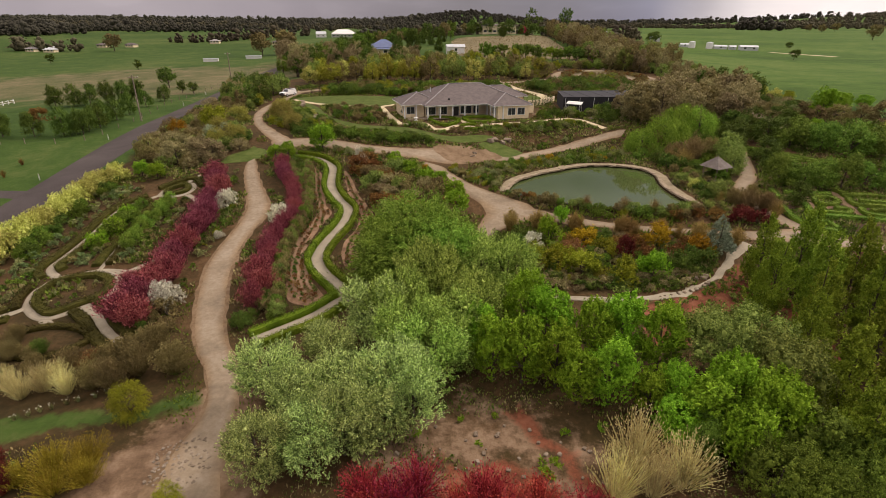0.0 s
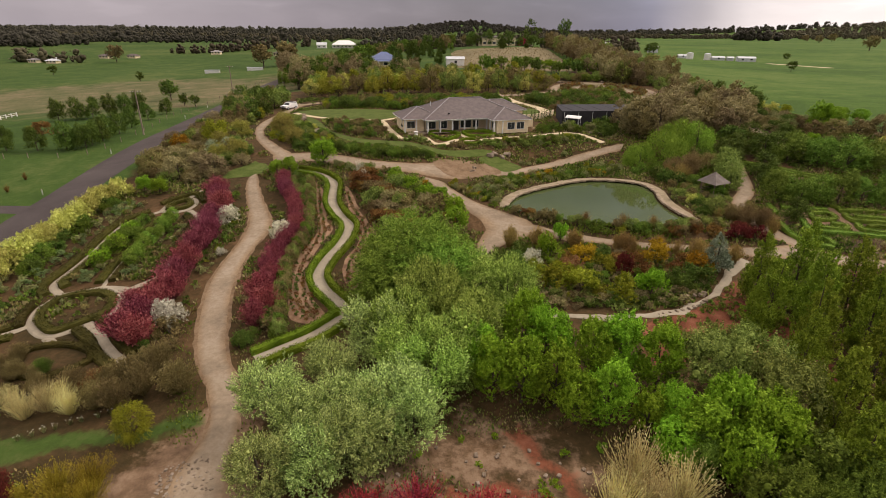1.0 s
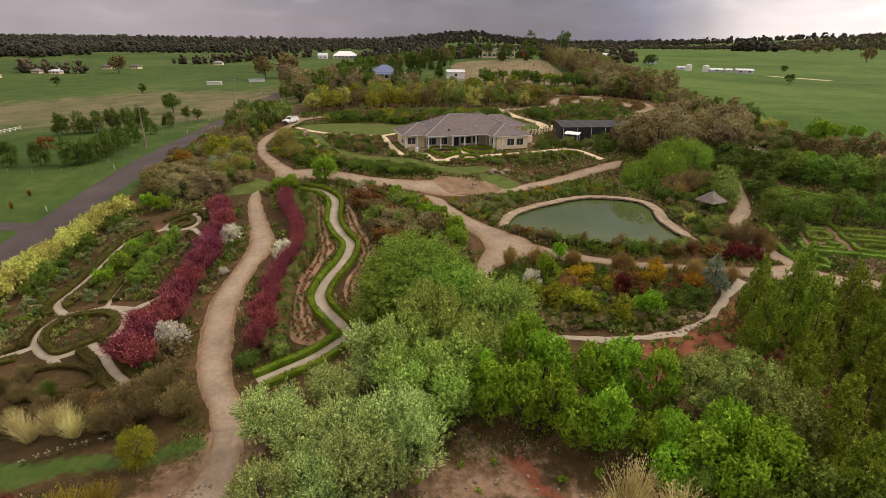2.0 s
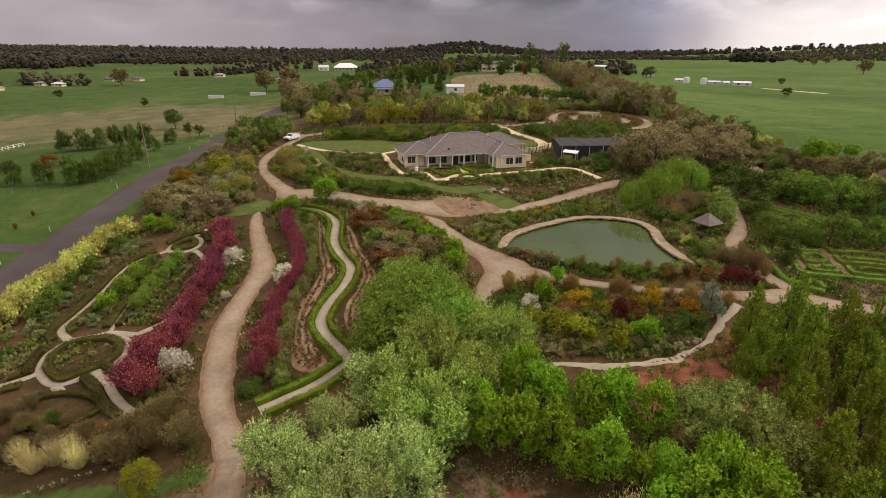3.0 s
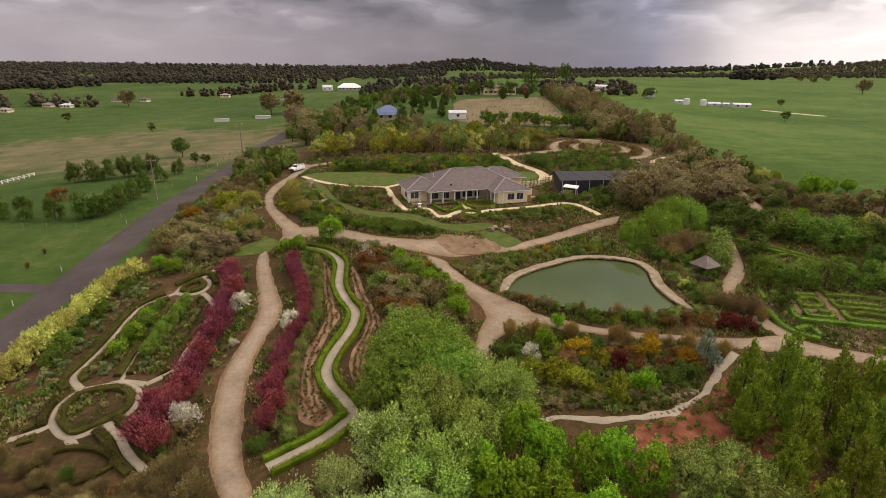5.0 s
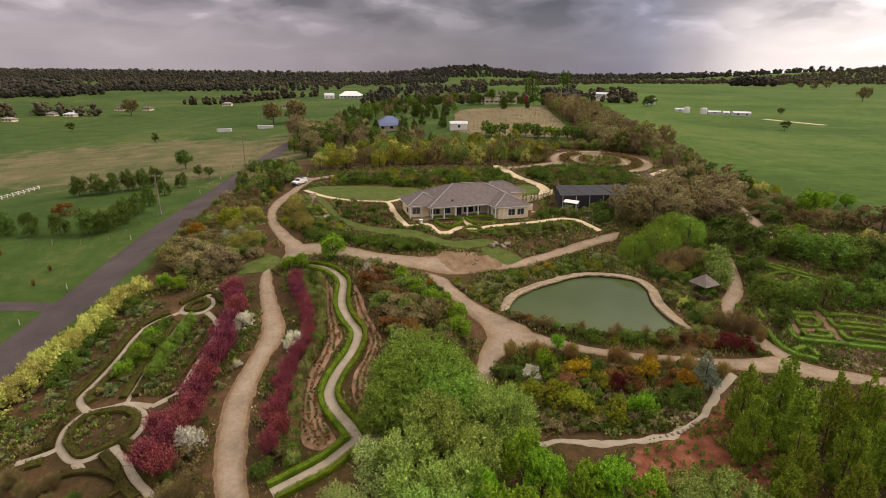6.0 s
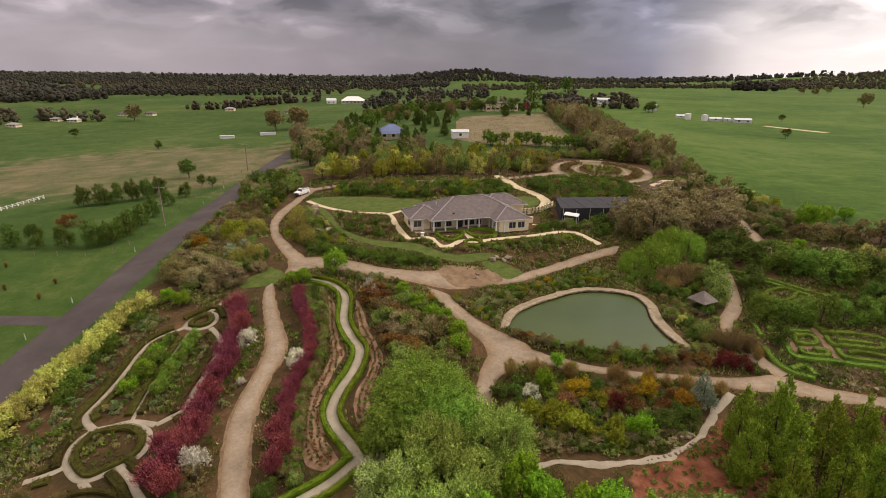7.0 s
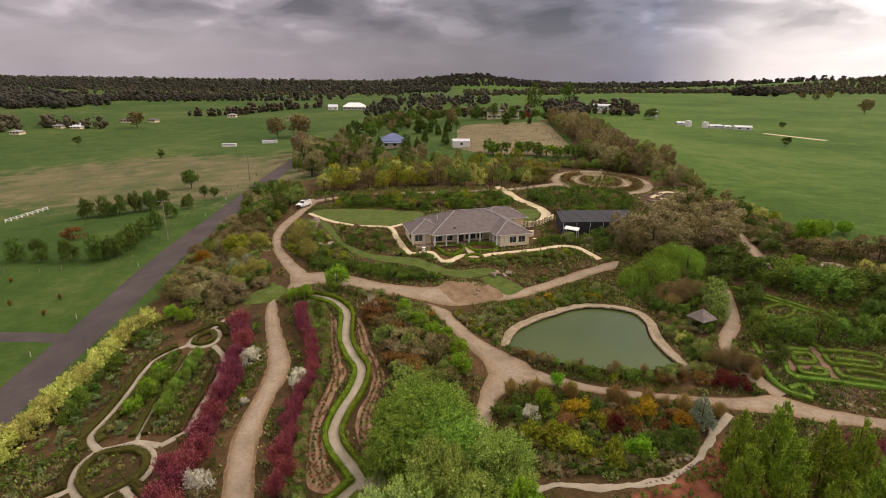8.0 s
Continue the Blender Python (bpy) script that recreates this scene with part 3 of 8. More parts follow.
for i, (part_name, pts) in enumerate(KNOT.items()):
    lane("knot_path", pts, 0.8 if part_name != "middle" else 0.5, PALE_GRAVEL, 0.06 + 0.004 * i, "narrow pale gravel path through the knot garden")
lane("knot_path", RING_SMALL, 0.7, PALE_GRAVEL, 0.10, "small ring of pale gravel path in the knot garden", closed=True)
lane("knot_path", RING_BIG, 0.85, PALE_GRAVEL, 0.104, "large ring of pale gravel path in the knot garden", closed=True)
HOUSE_PATH = [(-35, 140.8), (-28.8, 132.8), (-22.6, 127.7), (-17, 125.8), (-13, 124.9), (-10.6, 115.8), (-7.8, 107.8), (-5.6, 108.2), (-3.6, 108.8), (-1.6, 104.1), (0.6, 104.1), (2.7, 107), (5.7, 106.1), (8.7, 107.6), (12.3, 108.5), (18.4, 110.1), (23.5, 112.1), (27, 111.5), (30, 105)]
lane("house_path", HOUSE_PATH, 1.3, CREAM_GRAVEL, 0.07, "cream gravel path winding round the house front")
lane("house_path", [(-13, 124.9), (-10.3, 127.7), (-6.9, 130.7)], 1.3, CREAM_GRAVEL, 0.074, "cream gravel path to the house side")
lane("house_path", [(3.6, 113), (4.5, 109.1), (5.1, 107.0)], 1.3, CREAM_GRAVEL, 0.078, "cream gravel path to the front door")
lane("back_path", [(17, 168), (19.3, 161.3), (21, 153.2), (23.9, 147), (25.8, 141.1), (25.7, 135.6), (22.7, 129.4), (18.6, 126)], 2.6, CREAM_GRAVEL, 0.07, "curving cream gravel drive behind the house", "drive")
lane("top_road", [(-37.5, 153.7), (-30, 156.8), (-20.4, 158.4), (-7.2, 160), (6.2, 161.3), (16.6, 163.4), (25.6, 166.3), (36.5, 171.6)], 3.2, GRAVEL, 0.08, "gravel road behind the house", "road")
lane("east_path", [(66.5, 122), (64.5, 114.5), (63.0, 107.4), (62.5, 102.3), (62.8, 98.7), (66.4, 98.3), (74.2, 101.7), (75.6, 99.0)], 2.4, GRAVEL, 0.07, "gravel path among dark shrubs")
lane("gazebo_path", [(49, 95), (46.5, 87), (43.8, 80.7), (40.6, 76.7), (39.0, 72.4), (39.8, 67), (41.2, 63.8)], 2.2, GRAVEL, 0.07, "gravel path past the gazebo")
SCREE = [(59.7, 154.8), (63.5, 158.2), (67.5, 161.6), (72.7, 157.9), (75.1, 154.4), (71, 149.2), (66.3, 146.9), (62.3, 142.3), (58.1, 139.5), (58.3, 145.4)]
sheet("rockery_bed", [(56, 155), (66, 164), (77, 155), (66, 143), (57, 137)], MULCH, 0.05, 2.0, "dark earth of the terraced rockery", "bed", ragged=0.5)
lane("scree_path", SCREE + [(59, 151)], 1.7, CREAM_GRAVEL, 0.09, "pale looping path in the rockery", rough_edge=0.3)
lane("scree_path", [(59.7, 154.8), (63.8, 153.2), (68.4, 151.4), (71, 149.2)], 1.2, CREAM_GRAVEL, 0.1, "pale path across the rockery", rough_edge=0.3)

# ---- lawns, soil and fields ----
LAWN_B = [(-31.7, 133.4), (-28.1, 125.3), (-23.1, 114.4), (-17.3, 106.1), (-8.2, 101.9), (0.3, 97.2), (5.7, 98.5), (9.1, 100.9), (7, 101.3), (0.4, 99.9), (-6.1, 105.2), (-15.2, 107.5), (-21.9, 114.3), (-26.1, 124.9), (-29.4, 131.9)]
sheet("lawn", [(-34.8, 142.4), (-27.8, 143.6), (-15.7, 140.9), (-6.1, 138.7), (-6.9, 132.3), (-13.1, 126.3), (-22.7, 128.7), (-29, 133.9)], LAWN, 0.05, label="mown green lawn beside the house", category="lawn")
sheet("lawn", LAWN_B, LAWN, 0.055, label="curving strip of green lawn below the house", category="lawn")
sheet("lawn", [(5.8, 97.9), (9.5, 99.6), (13.3, 96.1), (10.1, 92.5), (8.3, 95.4)], LAWN, 0.1, label="wedge of green lawn by the gravel yard", category="lawn")
sheet("sandy_mound", [(-2, 93.8), (0.3, 95.5), (3.9, 96.4), (7.1, 96.4), (9.3, 93.5), (7.9, 90.2), (3.9, 89.2), (0, 89.1)], VERGE, 0.12, label="bare sandy mound beside the yard", category="mound", ragged=0.4)
sheet("lawn", [(13.5, 137.7), (21.5, 142.2), (24.6, 138.9), (21.7, 131.4), (15, 127.9)], LAWN, 0.05, label="small green lawn behind the house", category="lawn")
sheet("lawn", [(-31.2, 95.8), (-28.6, 92.8), (-29.6, 89.4), (-32.5, 88.2), (-35.6, 89.2), (-34, 92.6)], LAWN, 0.05, ragged=0.8, label="patch of grass where the drives meet", category="lawn")
VINEYARD = [(7, 233), (8, 236), (10, 279), (11, 282), (16, 294), (38, 296), (58, 307), (60, 305), (57.6, 260), (56.2, 221), (54.5, 217.6), (40.7, 215.6), (19, 220), (9, 230)]
sheet("vineyard", VINEYARD, FIELD, 0.1, 4.0, "dry brown sloping paddock of bare vine rows", "field")
TILLED = [[(-20.9, 84), (-18.8, 83.2), (-17.1, 76.8), (-16, 71.4), (-14.9, 68.9), (-15.7, 64.4), (-16.3, 59.4), (-15.4, 55.8), (-14, 52.6), (-12.5, 49.9), (-15.7, 49.9), (-17.2, 54.2), (-17.8, 59.4), (-17.2, 64.4), (-16.7, 68.9), (-18.3, 75.4)],
          [(-15.2, 82.8), (-13.7, 79.8), (-12.3, 74.7), (-10.9, 71.3), (-9.8, 68.2), (-10.3, 63.8), (-10.8, 60.3), (-9.9, 55.8), (-10.7, 55), (-12.3, 58), (-12.3, 61.3), (-11.3, 65.4), (-11.8, 69.5), (-13.4, 74)]]
sheet("tilled_bed", TILLED[0], ROW_EARTH, 0.05, 0.7, "curved bed of bare tilled earth", "bed", ragged=0.15)
sheet("tilled_bed", TILLED[1], ROW_EARTH, 0.05, 0.7, "curved bed of bare tilled earth", "bed", ragged=0.15)


def rose_garden():
    """The round rose garden's gravel rings on the rise behind the house."""
    cx, cy = 51.5, 174.5
    ring = [(cx + 14.5 * math.cos(a), cy + 15.5 * math.sin(a)) for a in np.linspace(0, 2 * math.pi, 28, endpoint=False)]
    sheet("rose_bed", [(cx + 13.4 * math.cos(a), cy + 14.4 * math.sin(a)) for a in np.linspace(0, 2 * math.pi, 20, endpoint=False)], FIELD, 0.06, 2.0, "tan earth of the round rose garden", "bed")
    lane("rose_garden_path", ring, 2.6, GRAVEL, 0.09, "wide gravel ring round the rose garden", closed=True)
    inner = [(cx + 8 * math.cos(a), cy + 9 * math.sin(a)) for a in np.linspace(0, 2 * math.pi, 24, endpoint=False)]
    lane("rose_garden_path", inner, 1.4, GRAVEL, 0.086, "inner gravel ring of the rose garden", closed=True)


rose_garden()
lane("sandy_track", [(214, 368), (219, 352), (228, 326), (231, 318)], 6.5, CREAM_GRAVEL, 0.12, "strip of bare pale sand in the pasture", rough_edge=0.6)
RIM = [(7.0, 74.2), (7.6, 76.6), (9.2, 79.8), (12.7, 83.1), (16.4, 85.6), (19.8, 87.6), (23.8, 88.6), (28.2, 87.6), (30.8, 85.4), (31.3, 81.8), (30.5, 78.1), (30.2, 74.8), (30.5, 71.2), (31.2, 68.6)]
lane("pond_path", RIM, 1.25, RIM_SAND, 0.08, "tan sandy path round the pond's stone edge", rough_edge=0.45)
pond_middle = np.mean(POND, 0)
sheet("water", [tuple(pond_middle + (np.array(p) - pond_middle) * 1.05) for p in POND], WATER, -0.28, 2.0, "still murky green pond water", "pond", level=3.1)

# ---- plants ----
rng = np.random.default_rng(7)


def unit(v):
    return v / (np.linalg.norm(v, axis=-1, keepdims=True) + 1e-9)


def leaves(points, outward, length, width, r, spread=0.8, lift=0.25, droop=0.0, lay=0.0):
    """Small folded leaves at the points: arrays of corners and faces. lay: how far they turn their faces outward."""
    n = len(points)
    way = unit(outward + r.normal(0, spread, (n, 3)) + np.array((0, 0, lift - droop)))
    side = unit(np.cross(way, r.normal(0, 1, (n, 3))))
    if lay:
        out = unit(outward)
        any_way = r.normal(0, 1, (n, 3)) + np.array((0, 0, 0.5 - droop))
        flat_way = unit(any_way - (any_way * out).sum(1, keepdims=True) * out) + 0.3 * out
        way = unit(way * (1 - lay) + flat_way * lay)
        side = unit(np.cross(way, out + r.normal(0, 0.42, (n, 3))))
    up = np.cross(side, way)
    ln = length * r.uniform(0.65, 1.35, (n, 1))
    wd = width * r.uniform(0.7, 1.3, (n, 1))
    v = np.stack([points, points + way * ln * 0.5 + side * wd / 2 + up * wd * 0.18, points + way * ln, points + way * ln * 0.5 - side * wd / 2 + up * wd * 0.18], 1)
    f = np.arange(n * 4).reshape(n, 4)
    return v.reshape(-1, 3), f


def sprays(points, outward, per, reach, length, width, r, lift=0.5, droop=0.0, spread=0.5, lay=0.0):
    """Shoots set with leaves, growing outwards and up from the points, or hanging."""
    n = len(points)
    way = unit(outward + r.normal(0, spread, (n, 3)) + np.array((0, 0, lift - droop)))
    rl = reach * r.uniform(0.5, 1.3, (n, 1))
    pts, outs = [], []
    for k in range(per):
        t = (k + r.uniform(0, 1, (n, 1))) / per
        sag = np.array((0, 0, -1.0)) * (t ** 2) * rl * (0.35 * droop)
        pts.append(points + way * rl * t + sag + r.normal(0, reach * 0.07, (n, 3)))
        outs.append(unit(outward) if lay else way * 1.2)
    return leaves(np.vstack(pts), np.vstack(outs), length, width, r, 0.55, 0.15, droop * 0.6, lay)


def lump(centre, radius, r, rings=5, turns=8):
    """An uneven closed clump."""
    th = np.linspace(0, np.pi, rings + 1)[1:-1]
    ph = np.linspace(0, 2 * np.pi, turns, endpoint=False)
    v = [(0, 0, 1)] + [(np.sin(a) * np.cos(b), np.sin(a) * np.sin(b), np.cos(a)) for a in th for b in ph] + [(0, 0, -1)]
    v = np.array(v) * r.uniform(0.75, 1.1, (len(v), 1)) * radius + centre
    f = [(0, 1 + i, 1 + (i + 1) % turns, 1 + (i + 1) % turns) for i in range(turns)]
    for k in range(rings - 2):
        a = 1 + k * turns
        f += [(a + i, a + turns + i, a + turns + (i + 1) % turns, a + (i + 1) % turns) for i in range(turns)]
    last, a = len(v) - 1, 1 + (rings - 2) * turns
    f += [(a + i, last, last, a + (i + 1) % turns) for i in range(turns)]
    return v, np.array(f)


def tube(points, radii, sides=6):
    """A tapered round limb along the points."""
    v, f = [], []
    p = [np.array(q, float) for q in points]
    for i, (q, rad) in enumerate(zip(p, radii)):
        t = unit(p[min(i + 1, len(p) - 1)] - p[max(i - 1, 0)])
        a = unit(np.cross(t, (0.31, 0.92, 0.2)))
        b = np.cross(t, a)
        v += [q + (a * math.cos(k) + b * math.sin(k)) * rad for k in np.linspace(0, 2 * math.pi, sides, endpoint=False)]
    for i in range(len(p) - 1):
        for k in range(sides):
            f.append((i * sides + k, i * sides + (k + 1) % sides, (i + 1) * sides + (k + 1) % sides, (i + 1) * sides + k))
    return np.array(v), np.array(f)


def join(pieces):
    """Many arrays of corners and faces as one; a face that names a corner twice in a row is a triangle."""
    vs, fs, n = [], [], 0
    for v, f in pieces:
        vs.append(np.asarray(v, float))
        f = np.asarray(f) + n
        fs.append(f if f.shape[1] == 4 else np.c_[f, f[:, -1:]])
        n += len(v)
    return np.vstack(vs), np.vstack(fs)


def quad_mesh(name, v, f, material):
    """A mesh from an array of corners and an array of faces of four, or of three with a corner doubled."""
    three = (f[:, 2] == f[:, 3]) | (f[:, 1] == f[:, 2])
    f = np.where(((f[:, 1] == f[:, 2]) & three)[:, None], f[:, [0, 1, 3, 3]], f)
    size = np.where(three, 3, 4)
    keep = np.ones(f.shape, bool)
    keep[three, 3] = False
    me = bpy.data.meshes.new(name)
    me.vertices.add(len(v))
    me.vertices.foreach_set("co", np.ascontiguousarray(v, np.float32).ravel())
    me.loops.add(int(size.sum()))
    me.loops.foreach_set("vertex_index", f[keep].astype(np.int32))
    me.polygons.add(len(f))
    me.polygons.foreach_set("loop_start", np.r_[0, np.cumsum(size)[:-1]].astype(np.int32))
    me.materials.append(material)
    return me


def as_mesh(name, pieces, material, second=None, second_from=None):
    v, f = join(pieces)
    me = quad_mesh(name, v, f, material)
    if second is not None:
        me.materials.append(second)
        start = sum(len(q) for _, q in pieces[:second_from])
        me.polygons.foreach_set("material_index", (np.arange(len(f)) >= start).astype(np.int32))
    me.update(calc_edges=True)
    me.validate()
    return me


def shape_points(shape, n, r):
    """Clump centres and radii for a plant one metre high, by its habit."""
    c, rad = [], []
    for i in range(n):
        a = r.uniform(0, 2 * np.pi)
        if shape == "bush":
            z = r.uniform(0.12, 0.80)
            w = 0.38 * math.sqrt(max(0.05, 1 - ((z - 0.40) / 0.48) ** 2)) * r.uniform(0.2, 1.0) ** 0.5
            q = r.uniform(0.10, 0.16)
        elif shape == "mound":
            z = r.uniform(0.14, 0.80)
            w = 0.36 * math.sqrt(max(0.03, 1 - ((z - 0.34) / 0.52) ** 2)) * r.uniform(0.45, 1.0) ** 0.5
            q = r.uniform(0.12, 0.19)
        elif shape == "egg":
            z = r.uniform(0.20, 0.86)
            w = 0.29 * math.sqrt(max(0.02, 1 - ((z - 0.42) / 0.50) ** 2)) * r.uniform(0.4, 1.0) ** 0.5
            q = r.uniform(0.10, 0.155)
        elif shape == "round":
            z = r.uniform(0.30, 0.84)
            w = 0.34 * math.sqrt(max(0.05, 1 - ((z - 0.52) / 0.42) ** 2)) * r.uniform(0.35, 1.0)
            q = r.uniform(0.11, 0.17)
        elif shape == "broad":
            z = r.uniform(0.30, 0.82)
            w = 0.58 * math.sqrt(max(0.05, 1 - ((z - 0.40) / 0.52) ** 2)) * r.uniform(0.4, 1.0)
            q = r.uniform(0.12, 0.20)
        elif shape == "upright":
            z = r.uniform(0.14, 0.88)
            w = 0.27 * max(0.02, 1 - ((z - 0.24) / 0.72) ** 2) ** 0.6 * r.uniform(0.2, 1.0) ** 0.5 + 0.01
            q = r.uniform(0.09, 0.14) * (1.15 - 0.5 * z)
        elif shape == "spire":
            z = r.uniform(0.06, 0.90)
            w = 0.30 * max(0.0, 1 - z) ** 0.75 * min(1.0, 0.45 + 2.2 * z) * r.uniform(0.55, 1.0)
            q = r.uniform(0.08, 0.11) * (1.15 - 0.7 * z)
        elif shape == "column":
            z = r.uniform(0.12, 0.92)
            w = 0.135 * (1 - ((z - 0.35) / 0.62) ** 2) ** 0.7 * r.uniform(0.5, 1.0) if z < 0.96 else 0.0
            q = r.uniform(0.055, 0.09) * (1.1 - 0.45 * z)
        elif shape == "cone":
            z = r.uniform(0.08, 0.93)
            w = 0.34 * (1 - z) * r.uniform(0.75, 1.0)
            q = 0.10 * (1.12 - z)
        elif shape == "dome":
            z = r.uniform(0.12, 0.72)
            w = 0.62 * math.sqrt(max(0.05, 1 - (z / 0.82) ** 2)) * r.uniform(0.35, 1.0)
            q = r.uniform(0.17, 0.27)
        else:
            z = r.uniform(0.15, 0.8)
            w = 0.42 * r.uniform(0.3, 1.0)
            q = r.uniform(0.14, 0.22)
        c.append((w * math.cos(a), w * math.sin(a), z))
        rad.append(q)
    return np.array(c), np.array(rad)


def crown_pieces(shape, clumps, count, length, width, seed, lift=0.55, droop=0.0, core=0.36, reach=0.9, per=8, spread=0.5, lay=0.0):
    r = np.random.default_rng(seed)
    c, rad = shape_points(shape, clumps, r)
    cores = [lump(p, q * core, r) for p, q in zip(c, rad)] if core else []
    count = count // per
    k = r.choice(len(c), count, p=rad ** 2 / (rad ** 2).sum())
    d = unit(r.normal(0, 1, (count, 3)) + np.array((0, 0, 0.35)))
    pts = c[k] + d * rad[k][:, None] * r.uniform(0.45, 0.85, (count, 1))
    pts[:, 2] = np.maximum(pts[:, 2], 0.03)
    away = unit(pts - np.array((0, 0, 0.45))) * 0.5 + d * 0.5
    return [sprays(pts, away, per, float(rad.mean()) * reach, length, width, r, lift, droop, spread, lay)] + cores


def trunk_pieces(seed, top=0.7, girth=0.022, limbs=6, reach=0.22):
    r = np.random.default_rng(seed)
    bend = r.normal(0, 0.012, 2)
    pieces = [tube([(0, 0, -0.03), (bend[0], bend[1], top * 0.35), (bend[0] * 2, bend[1] * 2, top)], (girth * 1.35, girth, girth * 0.35))]
    for i in range(limbs):
        z = r.uniform(0.18, 0.6) * top
        a = r.uniform(0, 2 * np.pi)
        e = np.array((math.cos(a) * reach, math.sin(a) * reach, z + r.uniform(0.12, 0.3)))
        pieces.append(tube([(bend[0], bend[1], z), e * (0.5, 0.5, 0.5) + np.array((0, 0, z * 0.5 + 0.02)), e], (girth * 0.5, girth * 0.36, girth * 0.12), 5))
    return pieces


def twig_pieces(count, seed, wide=0.45, thick=0.006, fuzz=0, length=0.07, width=0.02):
    """Bare upright stems, fanning out from the foot, with catkins or buds along them."""
    r = np.random.default_rng(seed)
    pieces, pts, out = [], [], []
    for i in range(count):
        a, w = r.uniform(0, 2 * np.pi), r.uniform(0.05, 1.0) * wide
        h = r.uniform(0.6, 1.0) * (1 - 0.35 * (w / wide) ** 2)
        foot = np.array((math.cos(a) * w * 0.25, math.sin(a) * w * 0.25, 0.0))
        mid = np.array((math.cos(a) * w * 0.6, math.sin(a) * w * 0.6, h * 0.5))
        tip = np.array((math.cos(a) * w, math.sin(a) * w, h)) + r.normal(0, 0.03, 3)
        pieces.append(tube([foot, mid, tip], (thick, thick * 0.75, thick * 0.3), 3))
        for s in range(fuzz):
            t = r.uniform(0.2, 1.0)
            q = (1 - t) ** 2 * foot + 2 * t * (1 - t) * mid + t * t * tip
            pts.append(q + r.normal(0, 0.035, 3))
            out.append((math.cos(a) * 0.5, math.sin(a) * 0.5, 0.9))
    if fuzz:
        pieces.append(leaves(np.array(pts), np.array(out), length, width, r, 0.45, 0.4))
    return pieces


# habit, clumps, leaves, leaf length and width (for a plant one metre high), droop
HABITS = {
    "willow": ("mound", 34, 14000, 0.034, 0.013, 0.0), "maple": ("egg", 40, 10500, 0.030, 0.021, 0.0), "olive": ("broad", 46, 13500, 0.028, 0.018, 0.0), "bush": ("mound", 26, 5200, 0.044, 0.026, 0.2),
    "poplar": ("spire", 70, 13500, 0.024, 0.014, 0.0), "soft": ("mound", 36, 12000, 0.036, 0.012, 0.9), "weeping": ("mound", 17, 10500, 0.046, 0.012, 2.4),
    "spruce": ("cone", 80, 6500, 0.045, 0.014, 0.1), "shrub": ("dome", 16, 2500, 0.074, 0.038, 0.0), "blossom": ("dome", 22, 3400, 0.064, 0.034, 0.0),
    "fartree": ("round", 18, 1500, 0.072, 0.046, 0.0), "wood": ("egg", 24, 4000, 0.038, 0.024, 0.15), "herb": ("dome", 8, 280, 0.24, 0.08, 0.0),
    "pinus": ("upright", 16, 1400, 0.07, 0.026, 0.0), "cypress": ("column", 22, 1100, 0.032, 0.018, 0.0)}
LIFT = {"poplar": 1.8, "cypress": 1.6, "willow": 1.4, "maple": 1.1, "olive": 0.7, "weeping": 0.2}
REACH = {"weeping": 2.0, "willow": 0.85, "maple": 0.62, "poplar": 0.85, "soft": 0.95, "olive": 0.6, "wood": 0.6}
LAY = {"willow": 0.28, "weeping": 0.0, "soft": 0.12, "poplar": 0.6, "spruce": 0.3, "pinus": 0.2, "cypress": 0.4}
CROWNS, TRUNKS = {}, {}


def crown_mesh(habit, material, variant):
    key = (habit, material.name, variant)
    if key not in CROWNS:
        shape, clumps, count, ln, wd, droop = HABITS[habit]
        seed = sum(map(ord, habit)) * 13 + variant * 101
        fine = habit in ("willow", "maple", "poplar", "soft", "weeping")
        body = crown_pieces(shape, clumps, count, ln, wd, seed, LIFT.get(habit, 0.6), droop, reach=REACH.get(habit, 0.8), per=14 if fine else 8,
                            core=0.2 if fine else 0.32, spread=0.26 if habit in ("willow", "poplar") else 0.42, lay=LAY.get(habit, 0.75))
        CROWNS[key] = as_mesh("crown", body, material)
    return CROWNS[key]


def trunk_mesh(habit, variant):
    if (habit, variant) not in TRUNKS:
        slim = habit in ("poplar", "spruce", "cypress")
        TRUNKS[habit, variant] = as_mesh("trunk", trunk_pieces(variant * 7 + len(habit), 0.9 if slim else 0.7, 0.012 if slim else 0.020, 5, 0.08 if slim else 0.24), BARK)
    return TRUNKS[habit, variant]


def tree(name, habit, material, x, y, h, label, group="", wide=1.0, category="tree", variants=3):
    k = int(rng.integers(variants))
    top = new(name)
    top.empty_display_size = 0.3
    top.matrix_basis = Matrix.LocRotScale((x, y, height(x, y)), Euler((0, 0, rng.uniform(0, 6.28))), (h * wide, h * wide, h))
    for part_name, me in (("trunk", trunk_mesh(habit, k)), ("crown", crown_mesh(habit, material, k))):
        new(part_name, me).parent = top
    return tagged(top, label, category, group)


SHRUBS = {}


def stems_and(name, pieces, material):
    """The two parts of a twiggy bush."""
    return (("stem_clump", as_mesh("stem_clump", pieces[:-1], material)), (name, as_mesh(name, pieces[-1:], material)))


